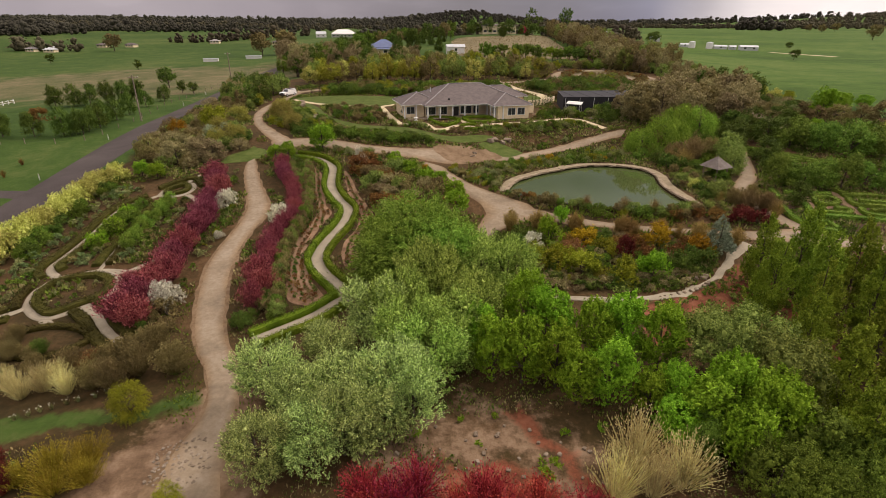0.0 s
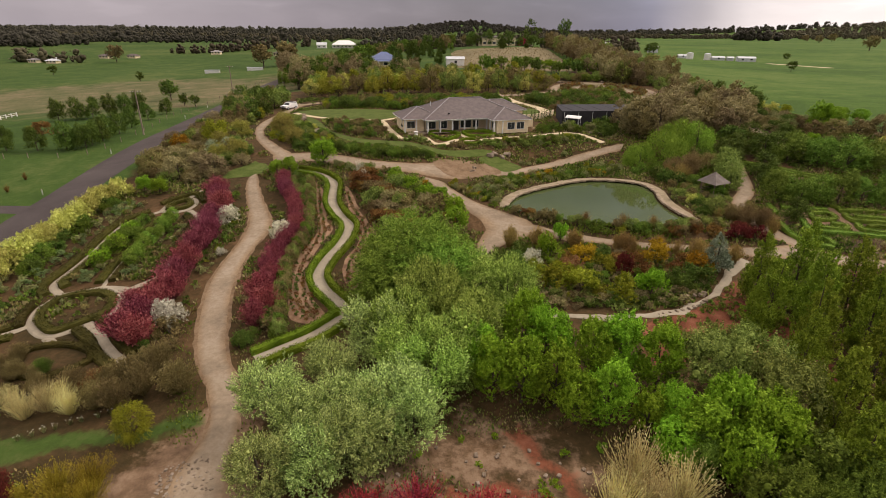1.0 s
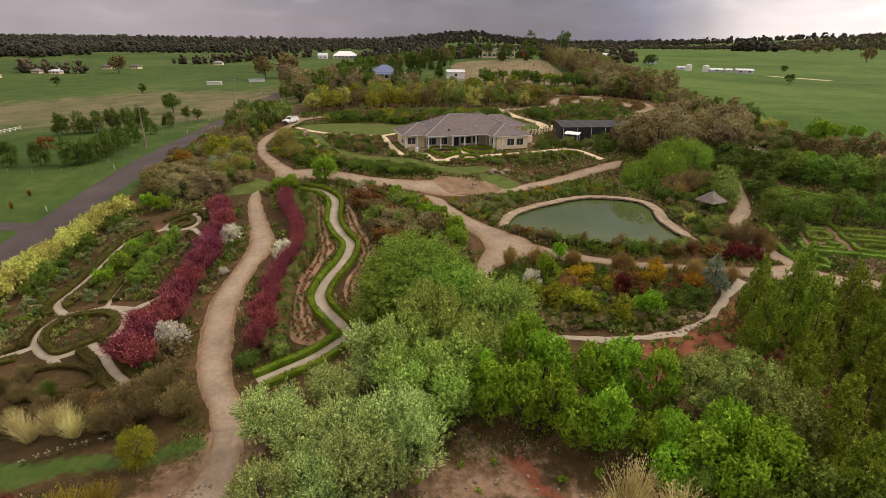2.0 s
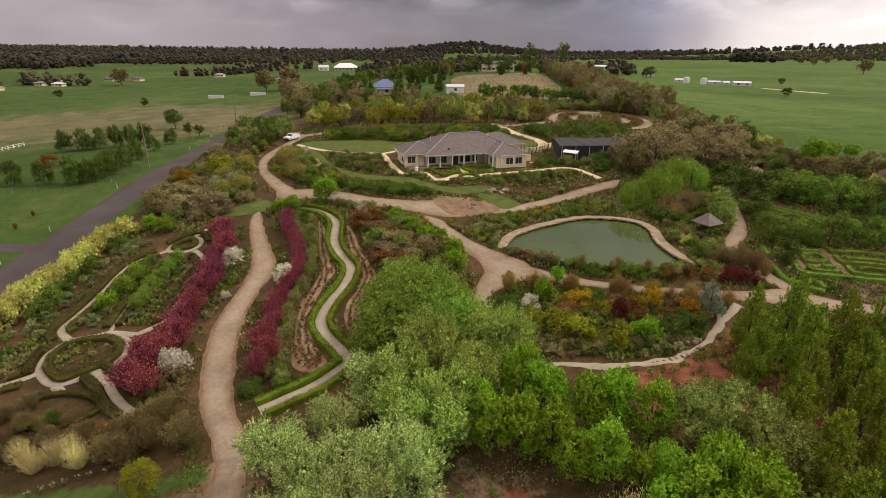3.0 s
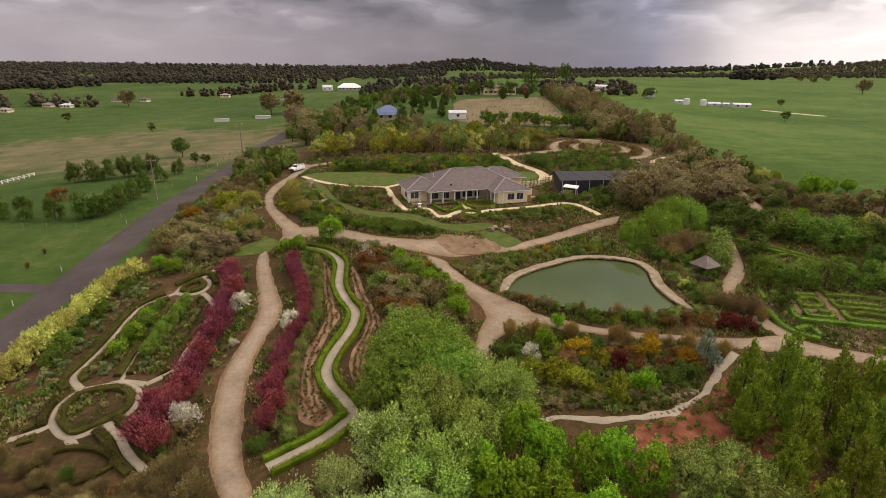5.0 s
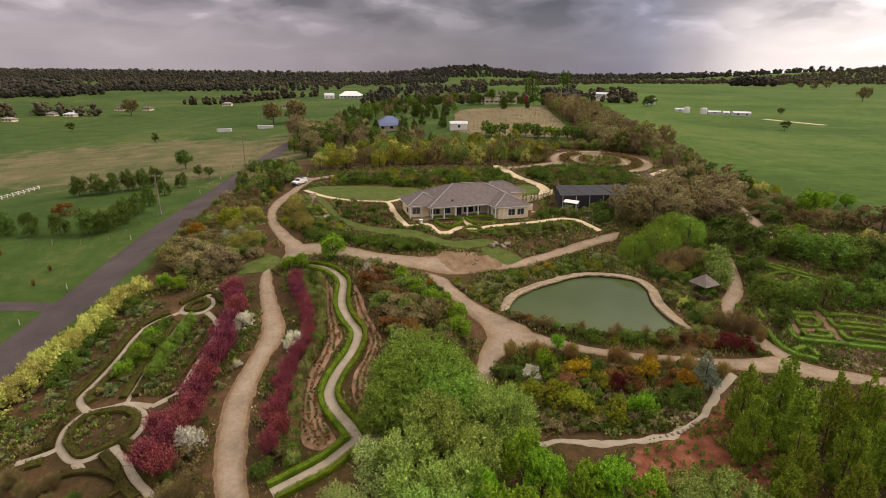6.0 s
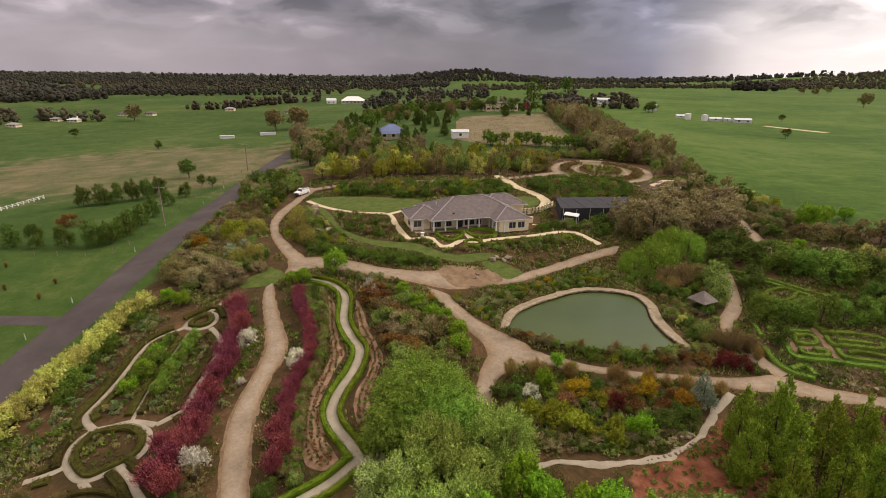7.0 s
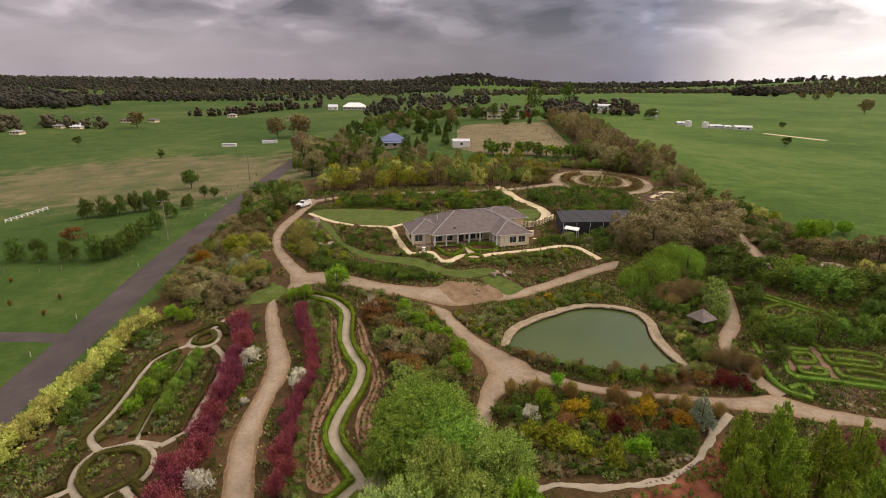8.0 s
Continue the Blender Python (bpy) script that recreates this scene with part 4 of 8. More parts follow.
def shrub_mesh(habit, material, variant):
    key = (habit, material.name, variant)
    if key not in SHRUBS:
        seed = variant * 37 + len(material.name)
        if habit == "twigs":
            SHRUBS[key] = stems_and("foliage", twig_pieces(130, seed, 0.5, 0.006, 16, 0.036, 0.016), material)
        elif habit == "crab":
            SHRUBS[key] = stems_and("blossom", twig_pieces(190, seed, 0.52, 0.005, 26, 0.05, 0.028), material)
        elif habit == "quince":
            SHRUBS[key] = stems_and("blossom", twig_pieces(170, seed, 0.62, 0.008, 17, 0.05, 0.022), material)
        elif habit == "daffodil":
            r = np.random.default_rng(seed)
            stems = twig_pieces(34, seed, 0.55, 0.022)
            heads = [lump((r.uniform(-0.45, 0.45), r.uniform(-0.45, 0.45), r.uniform(0.7, 1.0)), 0.075, r, 4, 6) for _ in range(5)]
            SHRUBS[key] = as_mesh("shrub", stems + heads, material, L_WHITE, len(stems))
        elif habit == "reeds":
            SHRUBS[key] = as_mesh("shrub", twig_pieces(240, seed, 0.5, 0.005, 4, 0.09, 0.012), material)
        elif habit == "broom":
            SHRUBS[key] = stems_and("foliage", twig_pieces(150, seed, 0.7, 0.006, 16, 0.05, 0.02), material)
        else:
            shape, clumps, count, ln, wd, droop = HABITS[habit]
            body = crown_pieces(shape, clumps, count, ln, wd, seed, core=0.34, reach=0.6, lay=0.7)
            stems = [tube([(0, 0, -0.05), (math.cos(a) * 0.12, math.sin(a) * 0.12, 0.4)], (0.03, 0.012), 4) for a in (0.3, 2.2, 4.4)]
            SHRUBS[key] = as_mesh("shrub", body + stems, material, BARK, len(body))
    return SHRUBS[key]


def shrub(name, habit, material, x, y, h, label, group="", wide=1.0, variants=3, sink=0.0, z=None):
    form = shrub_mesh(habit, material, int(rng.integers(variants)))
    ob = new(name, None if isinstance(form, tuple) else form)
    if isinstance(form, tuple):
        ob.empty_display_size = 0.3
        for part_name, me in form:
            new("foliage" if part_name == "blossom" and material in (L_BROWN, L_DARK, L_OLIVE, L_RUST) else part_name, me).parent = ob
    ob.matrix_basis = Matrix.LocRotScale((x, y, (height(x, y) if z is None else z) - sink), Euler((0, 0, rng.uniform(0, 6.28))), (h * wide, h * wide * rng.uniform(0.85, 1.15), h))
    return tagged(ob, label, "shrub", group)


def scatter(poly, gap, r=0.45, seed=1):
    """Uneven places in a polygon, about gap metres apart."""
    g = np.random.default_rng(seed)
    xs, ys = [p[0] for p in poly], [p[1] for p in poly]
    gx, gy = np.meshgrid(np.arange(float(min(xs)), max(xs) + gap, gap), np.arange(float(min(ys)), max(ys) + gap, gap * 0.9))
    gx[1::2] += gap / 2
    px, py = gx.ravel() + g.uniform(-r, r, gx.size) * gap, gy.ravel() + g.uniform(-r, r, gx.size) * gap
    keep = inside(px, py, poly)
    return list(zip(px[keep].round(2), py[keep].round(2)))


PLANTS = {
    "dark": (L_DARK, "dark_shrub", "dense dark green evergreen shrub"), "mid": (L_MID, "green_shrub", "rounded mid-green leafy shrub"),
    "grey": (L_GREY, "grey_shrub", "silvery grey-green shrub"), "brown": (L_BROWN, "brown_shrub", "brownish olive shrub in early leaf"),
    "rust": (L_RUST, "rusty_shrub", "rusty red-brown shrub"), "gold": (L_GOLD, "golden_shrub", "bright yellow flowering shrub"),
    "lime": (L_LIME, "lime_shrub", "yellow-green leafy shrub"), "fresh": (L_MAPLE, "bright_shrub", "fresh bright green shrub"),
    "gum": (L_GUM, "gum_shrub", "grey-brown twiggy shrub"), "olive": (L_OLIVE, "olive_shrub", "soft olive-green shrub"), "purple": (L_PURPLE, "purple_shrub", "dark purple-leaved shrub"),
    "heath": (L_HEATH, "heath_shrub", "thin shrub in dusky purple-pink flower"), "amber": (L_AMBER, "amber_shrub", "amber-leaved rounded shrub"), "spring": (L_SPRING, "spring_shrub", "yellow-green spring shrub"), "white": (L_WHITE, "white_shrub", "white-flowering shrub"), "crimson": (L_CRAB, "crimson_shrub", "crimson flowering shrub")}


def free(points, margins):
    """Which places have nothing paved, mown or flooded within their margin."""
    p = np.array(points, float).reshape(-1, 2)
    ok = np.ones(len(p), bool)
    m = np.broadcast_to(np.asarray(margins, float), len(p))
    for poly in BLOCKED:
        px, py = [q[0] for q in poly], [q[1] for q in poly]
        near = (p[:, 0] > min(px) - 3) & (p[:, 0] < max(px) + 3) & (p[:, 1] > min(py) - 3) & (p[:, 1] < max(py) + 3) & ok
        if near.any():
            ok[near] = edge_distance(p[near, 0], p[near, 1], poly) < -m[near]
    return ok


def planting(poly, gap, low, high, mix, seed, where, wide=1.0, habit="shrub"):
    """A bed of mixed shrubs: mix is a string of plant kinds, the more often named the commoner."""
    kinds = mix.split()
    g = np.random.default_rng(seed * 31 + 5)
    places = scatter(poly, gap, 0.45, seed)
    high_of = g.uniform(low, high, len(places))
    for (x, y), h, ok in zip(places, high_of, free(places, 0.45 * high_of)):
        material, name, label = PLANTS[kinds[int(g.integers(len(kinds)))]]
        if ok:
            kind_name = "herb" if habit == "herb" else "bush" if h > 1.9 else "low_shrub" if h < 1.25 else "shrub"
            shrub(name.replace("shrub", kind_name), habit, material, x, y, float(h), label + " " + where, where, wide * g.uniform(0.9, 1.3))


def wood(poly, gap, low, high, mix, seed, where, habit="wood", wide=1.0):
    kinds = mix.split()
    g = np.random.default_rng(seed * 17 + 3)
    places = scatter(poly, gap, 0.42, seed)
    for (x, y), ok in zip(places, free(places, 0.6)):
        k = kinds[int(g.integers(len(kinds)))]
        if not ok:
            continue
        label = {"dark": "dark green bushy tree", "mid": "mid-green leafy tree", "brown": "brownish olive tree in thin leaf", "lime": "yellow-green spring-leaved tree", "spring": "pale yellow-green tree in new leaf",
                 "olive": "soft olive-green tree", "fresh": "fresh bright green tree", "gold": "golden yellow-leaved tree", "grey": "grey-green tree", "rust": "rusty brown tree", "gum": "grey-brown gum tree in thin leaf"}[k]
        tree(k + "_tree" if habit != "fartree" else "paddock_" + k + "_tree", habit, PLANTS[k][0], x, y, g.uniform(low, high), label + " " + where, where, wide * g.uniform(0.9, 1.2))


def hedge(name, points, w, h, material, label, closed=False, gap=0.5, dense=90):
    """A clipped hedge with a leafy, slightly uneven face, following a line."""
    r = np.random.default_rng(int(abs(points[0][0] * 31 + points[0][1] * 17)) + 3)
    p = smooth(points, gap, closed)
    n = len(p)
    verts, faces, pts, outs = [], [], [], []
    prof = [(-0.5, 0.0), (-0.5, 0.55), (-0.42, 0.92), (0.0, 1.0), (0.42, 0.92), (0.5, 0.55), (0.5, 0.0)]
    m = len(prof)
    for i in range(n):
        t = p[(i + 1) % n] - p[i - 1] if closed else p[min(i + 1, n - 1)] - p[max(i - 1, 0)]
        t = unit(t)
        s = np.array((-t[1], t[0]))
        for a, b in prof:
            q = p[i] + s * a * w * r.uniform(0.92, 1.08)
            verts.append((q[0], q[1], height(q[0], q[1]) - 0.03 + b * h * r.uniform(0.93, 1.05)))
        step_len = float(np.linalg.norm(p[min(i + 1, n - 1)] - p[max(i - 1, 0)]) / 2)
        m2 = int(dense * step_len * (w + 2 * h))
        u = r.uniform(-1, 1, m2)
        a = np.where(r.uniform(0, 1, m2) < w / (w + 1.2 * h), u * 0.5, np.copysign(0.5, u))
        b = np.where(np.abs(a) < 0.49, 1.0, r.uniform(0.1, 1.0, m2))
        q = p[i] + s * (a * w)[:, None] + t * (r.uniform(-0.5, 0.5, m2) * step_len)[:, None]
        pts.append(np.c_[q, b * h * 0.97])
        outs.append(np.c_[s * (a * 2)[:, None], np.where(b == 1.0, 0.9, 0.2)])
    pts, outs = np.vstack(pts), np.vstack(outs)
    pts[:, 2] += terrain(pts[:, 0], pts[:, 1])
    for i in range(n if closed else n - 1):
        j = (i + 1) % n
        faces += [(i * m + k, i * m + k + 1, j * m + k + 1, j * m + k) for k in range(m - 1)]
    if not closed:
        faces += [tuple(range(m - 1, -1, -1)), tuple((n - 1) * m + k for k in range(m))]
    lv, lf = leaves(pts, outs, 0.13, 0.07, r, 0.8)
    v = np.vstack([np.array(verts), lv])
    f = faces + [tuple(q) for q in (lf + len(verts)).tolist()]
    return mesh_object(name, v, f, material, None, "", label, "hedge")

# ---- the near trees ----
for x, y, h in [(-14.1, 37, 5.5), (-13.3, 31.6, 4.5), (-11.7, 34.8, 5), (-10.7, 40.4, 4.5), (-8.6, 35.5, 5.5), (-8.6, 32.7, 5), (-10.3, 31.9, 4.5), (-7.6, 44.2, 6), (-5.6, 45.1, 6), (-3.6, 48.5, 6.5),
                (-2, 47.6, 6.5), (-4.9, 41.6, 6), (-5.8, 36.2, 6), (-3.2, 38.7, 6), (-7.1, 34.1, 5.5), (-4.4, 35.2, 5), (1.9, 51, 6.5), (4.1, 50.1, 6), (0.6, 44.8, 6), (-1.5, 41.6, 6)]:
    tree("willow", "willow", L_LIGHT if x > -6.5 and y > 37.5 else L_WILLOW, x, y, h, "silvery green young willow in spring leaf beside the drive", "willows", 0.98)
for x, y, h in [(4.6, 44.6, 6), (6, 42.6, 6), (1.5, 39.4, 5.5), (3.5, 39, 5.5), (5.9, 38.5, 5.5), (9.4, 41.6, 5.5), (11.6, 41.5, 6), (9.2, 36.6, 5.5), (14, 40, 6), (7, 36.8, 4.5), (0.6, 41.6, 5), (13.3, 35.5, 4.5),
                (11.6, 35.6, 4), (16.7, 34.9, 5.5), (17.7, 31.9, 6), (15.6, 30.7, 5)]:
    tree("maple", "maple", L_MAPLE, x, y, h, "bright green young maple on reddish soil", "maples", 0.86)
for x, y, h in [(17.8, 39, 6), (20.3, 38.8, 6), (20.7, 35.7, 6)]:
    tree("olive_tree", "olive", L_OLIVE, x, y, h, "broad domed grey-green tree beside the maples", "domed trees", 0.9)
for x, y, h in [(17.6, 27.6, 4), (15.8, 28.3, 4.5), (20.3, 28.3, 4), (13.4, 32.1, 3)]:
    tree("dark_tree", "olive", L_MID, x, y, h, "low dark green spreading tree", "dark trees", 0.9)
for x, y, h in [(28.4, 51.7, 7.6), (32.2, 51.7, 8.8), (26.6, 47.4, 7.6), (31.2, 47.6, 8.2), (35.6, 49.2, 8.4), (28.2, 43.2, 7.8), (33.0, 43.6, 8), (37.6, 45.0, 8), (24.6, 39.4, 7.4), (29.6, 38.6, 8), (34.6, 38.8, 8), (23.8, 34.6, 8),
                (28.4, 33.8, 8), (39.6, 49.8, 8), (22.0, 30.2, 7.4), (33.2, 33.6, 8), (41.8, 45.2, 8)]:
    tree("poplar", "poplar", L_POPLAR, x, y, h, "slender columnar poplar in yellow-green leaf", "poplars", 0.82)
for x, y, h in [(-4.7, 56.6, 8.5), (-2.3, 55.6, 7.8), (-6.4, 54.3, 7.6), (-1.2, 52.6, 7), (-7.4, 52.3, 6.6), (-4.3, 52.7, 7)]:
    tree("pepper_tree", "soft", L_SOFT, x, y, h, "soft green tree with hanging feathery foliage beside the path", "soft trees", 1.05)
for x, y, h, w in [(37.9, 97.0, 7.4, 1.1), (44.1, 98.0, 6.6, 1.05), (33.8, 96.4, 5.2, 1.1), (40.9, 99.4, 7.0, 1.0)]:
    tree("weeping_willow", "weeping", L_WEEP, x, y, h, "weeping willow trailing fresh green shoots by the pond", "weeping willows", w)
tree("blue_spruce", "spruce", L_SPRUCE, 27.8, 58.3, 4.6, "small blue-grey spruce standing at the path fork", "", 1.1)
for x, y, h in [(9.1, 31.4, 4.5), (7.3, 29.2, 3.8), (11.5, 29.9, 4), (9.6, 29.4, 3.5), (-31.6, 39.9, 2.6), (-29.6, 39.4, 2.3), (-32.9, 39.3, 2.4), (-30.6, 40.4, 2.4), (-34.2, 40.2, 2.4)]:
    shrub("pussy_willow", "twigs", L_STRAW, x, y, h, "leafless pale straw-coloured willow bush with catkins", "bare willows", 1.0)
for x, y, h in [(35.4, 88.8, 2.6), (34.0, 70.2, 1.8)]:
    shrub("bare_shrub", "reeds", L_TWIG, x, y, h, "twiggy brown leafless shrub near the pond", "bare shrubs", 0.9)

# ---- flowering trees ----
for x, y, h in [(-33, 80.9, 3.2), (-30.6, 75.6, 3.2), (-30.4, 71.8, 3), (-29.4, 67, 3.2), (-29.6, 63.6, 3.2), (-29.4, 60.5, 3.2), (-29.3, 57.7, 3.2), (-28.8, 54.8, 3.2), (-29.2, 52.6, 3.2), (-29.4, 50.4, 3.2),
                (-30.1, 48.4, 3.2), (-28.4, 47.4, 3.2), (-31.6, 53.1, 2.4), (-31.9, 78.2, 3), (-30.4, 69.3, 3), (-29.5, 65.2, 3)]:
    shrub("crabapple", "crab", L_CRAB, x, y, h, "crimson flowering crabapple in the row west of the drive", "crabapples west", 1.12)
for x, y, h in [(-24.1, 83.4, 2.8), (-23, 80, 2.6), (-21.4, 76.6, 2.6), (-19.9, 72.2, 2.6), (-19.1, 68, 2.6), (-19.4, 63.9, 2.8), (-19.8, 61.4, 2.8), (-19.9, 58.4, 2.8), (-19.1, 56.3, 2.8), (-19.6, 53.4, 3), (-18.3, 51.2, 3), (-18.9, 49.2, 3), (-23.6, 81.6, 2.6), (-22.3, 78.4, 2.6), (-20.6, 74.4, 2.6), (-19.5, 70.0, 2.4), (-19.2, 66.0, 2.5), (-19.6, 60.0, 2.6), (-19.5, 54.8, 2.7)]:
    shrub("crabapple", "crab", L_CRAB, x, y, h, "crimson flowering crabapple in the row east of the drive", "crabapples east", 0.92)
for x, y, h in [(-28.4, 71.9, 2.5), (-20.5, 66.5, 2.5), (-27.1, 50.1, 2.8), (-26.6, 63.3, 1.0)]:
    shrub("white_crabapple", "blossom", L_WHITE, x, y, h, "white flowering crabapple among crimson ones", "white crabapples", 0.85)
for x, y, h in [(-7.1, 29.6, 2.8), (-4, 29.8, 3.2), (5.2, 27.9, 2.8), (4.0, 27.2, 2.6), (-6.6, 27.6, 2.8), (-3.4, 27.0, 2.8), (-5.5, 28.7, 3), (-0.3, 29, 3.2), (2.7, 28.5, 3), (-1.9, 28.1, 2.8), (0.8, 28, 2.8)]:
    shrub("red_blossom_bush", "quince", L_RED, x, y, h * 0.74, "bright red flowering quince bush on red soil", "red bushes", 1.3)
for x, y, h in [(-48.7, 83.8, 2.6), (-49.2, 82.2, 2.6), (-50.2, 80.7, 2.6), (-50.4, 78.8, 2.6), (-50.5, 76.6, 2.6), (-50.5, 74.1, 2.6), (-50.6, 71.9, 2.6), (-50.6, 70, 2.6), (-51.1, 68.7, 2.6), (-51.4, 67.2, 2.6),
                (-51.5, 65.6, 2.6), (-51.7, 64.4, 2.6), (-51.3, 62, 2.6), (-52, 60.8, 2.6), (-52.6, 59.6, 2.6), (-52.5, 57.6, 2.6), (-52.7, 55.5, 2.6), (-52.8, 53, 2.6)]:
    shrub("golden_privet", "blossom", L_GOLD, x + 0.3, y, h * 1.18, "golden yellow shrub in a hedge row along the road", "golden hedge", 0.92)
for x, y, h in [(73.1, 144.1, 2.8), (75, 141.3, 2.8), (78.1, 136.5, 3), (78.5, 132.3, 3), (71.8, 140.9, 2.5), (77.0, 97.0, 3), (79.2, 94.6, 3.2), (36.6, 83.6, 1.2), (32.9, 75.2, 1.6), (33.6, 77.2, 1.5), (-25.8, 116.8, 1.2)]:
    shrub("golden_shrub", "shrub", L_GOLD, x, y, h, "yellow flowering shrub among darker ones", "golden shrubs", 0.9)
for x, y, h in [(-5.5, 79.4, 2.8), (-3.4, 76.7, 2.8), (-1.4, 75.1, 2.8), (0.3, 72, 3), (0.4, 68.4, 3.2), (-7.8, 83.8, 2.5), (-24.5, 88.9, 2.6),
                (-26.3, 88.5, 2.4), (-19.7, 92, 4.5), (-45.4, 85.3, 2.6), (-42.6, 84, 2.6)]:
    tree("bright_tree", "maple", L_MAPLE, x, y, h, "small fresh green tree in new leaf", "bright trees", 1.35)
for x, y, h in [(-13.2, 84.7, 3.5), (-12.2, 82.9, 2.8)]:
    shrub("spring_blossom", "twigs", L_WHITE, x, y, h, "sparse white blossom tree by the path", "", 0.6)
for x, y, h in [(-90, 112.6, 4), (-84.6, 112.3, 4), (-78.5, 112.1, 4), (-73.1, 112.4, 4.5), (-70.1, 113.6, 4), (-69.9, 119.2, 4), (-70.8, 127.4, 4), (-71.8, 134.7, 4), (-73.1, 145.7, 3.6), (-72.6, 154.9, 3.6), (-95.2, 145.7, 4.5),
                (-92.1, 148, 4.5), (-88.6, 149, 4.5), (-85.9, 152.2, 4.5), (-82.4, 153.4, 4.5), (-80.5, 156.9, 4.5), (-71, 123, 4), (-70.3, 116, 4)]:
    tree("windbreak_tree", "bush", L_DARK, x, y, h * 1.25, "dark green bushy tree planted in a field row", "field trees", 0.78)
shrub("rusty_tree", "shrub", L_RUST, -87, 127, 3.2, "rusty orange-brown shrub in the field", "", 1.1)

# ---- garden beds ----
BLOCKED.append([(70.5, 131), (79.5, 131), (79.5, 138), (75.5, 146), (70, 146)])
BLOCKED.append([(57, 155), (66, 163), (76.5, 155), (66, 145), (57, 138)])
BLOCKED.append([(26.2, 56.6), (29.6, 56.6), (29.6, 60), (26.2, 60)])
BLOCKED.append([(-27, 205), (-12, 205), (-12, 252), (-27, 252)])
for x, y, h in [(70.6, 138.5, 3.2), (73.4, 138.2, 3.4), (76.0, 139.6, 3), (75.8, 134.6, 3.2), (72.6, 134.6, 3.2), (79.2, 128.6, 2.8), (71.6, 145.4, 2.6)]:
    shrub("lime_shrub", "shrub", L_LIME if x > 73 else L_GOLD, x, y, h, "yellow-green leafy shrub at the pasture fence", "golden shrubs", 0.95)
for x, y, h in [(36.8, 87.0, 3.2), (39.6, 67.2, 2.4)]:
    shrub("bare_shrub", "reeds", L_TWIG, x, y, h, "twiggy brown leafless shrub near the pond", "bare shrubs", 1.05)
planting([(31.2, 117.9), (40, 122), (34, 108), (27.9, 106.2)], 3.0, 1.5, 2.6, "dark mid brown", 1, "beside the house")
wood([(47, 126), (65.6, 136.7), (69.8, 125.8), (60.8, 109.5), (51.7, 105.4), (42, 106), (33, 109), (35, 117), (45.5, 118.5)], 3.3, 5.5, 8.2, "gum gum gum gum brown gum dark", 2, "in the dark eastern thicket")
wood([(62, 310), (86, 320), (80, 234), (84.7, 202), (76.1, 181.7), (60, 189.2), (56, 207.3), (60, 260.3)], 5.2, 6, 9, "brown gum brown olive gum", 3, "in the hill windbreak")
wood([(-40.5, 166), (-34.3, 186), (-15.6, 191), (3.8, 190), (32.2, 187), (36.6, 176), (31, 171), (14.8, 167), (-13.9, 164)], 4.6, 4.5, 7.0, "spring olive spring lime olive brown spring olive brown gold", 4, "in the belt behind the house")
planting([(-30, 142.9), (-28.3, 154), (-13.3, 155), (15.5, 158), (19, 146), (12.1, 140.8), (-5.3, 140.6)], 2.1, 1.4, 2.6, "dark mid dark brown lime mid dark", 5, "behind the house")
wood([(-56.3, 211.2), (-56.1, 253), (-34.8, 249.5), (-8.6, 224), (-4, 196), (-26.7, 192), (-48, 190)], 6.0, 6.0, 9, "dark gum dark mid gum", 6, "by the neighbouring house")
wood([(-51.5, 289), (-50, 440), (-20, 450), (26.6, 333.9), (12, 285), (-19.8, 262)], 13, 4, 8, "dark brown mid dark", 7, "scattered in the paddock", "fartree")
wood([(-56.5, 168), (-50.8, 175), (-41, 162), (-41.5, 150), (-42.5, 130), (-46, 128), (-55, 145)], 3.4, 3.0, 5.5, "dark mid brown olive gum", 8, "along the road")
planting([(-42, 143), (-42.2, 126), (-40, 111.9), (-31.5, 94.8), (-34.5, 90.5), (-35, 87.5), (-41.8, 87.7), (-48.1, 91.5), (-52.0, 97.5), (-53.0, 113.9), (-54, 140.4)], 2.0, 1.3, 2.3, "brown gum olive gum brown olive dark", 9, "between road and drive")
planting([(-27.4, 125.1), (-19.5, 123.4), (-13.6, 118.5), (-11.7, 110.5), (-17.8, 111.7), (-24.6, 117.4)], 2.2, 1.0, 1.8, "brown dark brown mid", 13, "west of the house")
planting([(-27.8, 104.4), (-20.8, 102.1), (-10.1, 99.9), (-1.8, 96.5), (-2.8, 94.6), (-9.7, 95.5), (-20.1, 99.6), (-25.9, 101.5)], 1.35, 1.2, 1.9, "dark mid dark mid", 14, "below the lawn")
planting([(7.2, 104.6), (24, 109.2), (29.0, 109.2), (27.7, 106.5), (18.1, 103.4), (10.2, 101.9)], 1.6, 0.8, 1.4, "mid olive mid olive grey lime", 15, "below the house")
planting([(12.3, 97.9), (22.6, 102.4), (25.9, 102.2), (17.3, 98.9), (12.7, 95)], 1.5, 0.6, 1.0, "grey mid grey dark", 16, "on the grass bank")
planting([(3.2, 84.8), (14, 90.5), (29.4, 98.3), (31.1, 94.8), (25.4, 90.0), (14.9, 87.0), (8.5, 82.1), (6.1, 76.6), (3.5, 80)], 1.35, 0.6, 1.3, "olive grey mid olive grey lime mid amber", 17, "above the pond")
planting([(6.8, 74.5), (8.0, 72.9), (14.5, 69.4), (27.8, 67.9), (28.2, 66), (20.8, 66.6), (14, 68.4), (8.5, 71.9)], 1.15, 0.8, 1.6, "brown mid lime brown olive rust", 18, "at the pond")
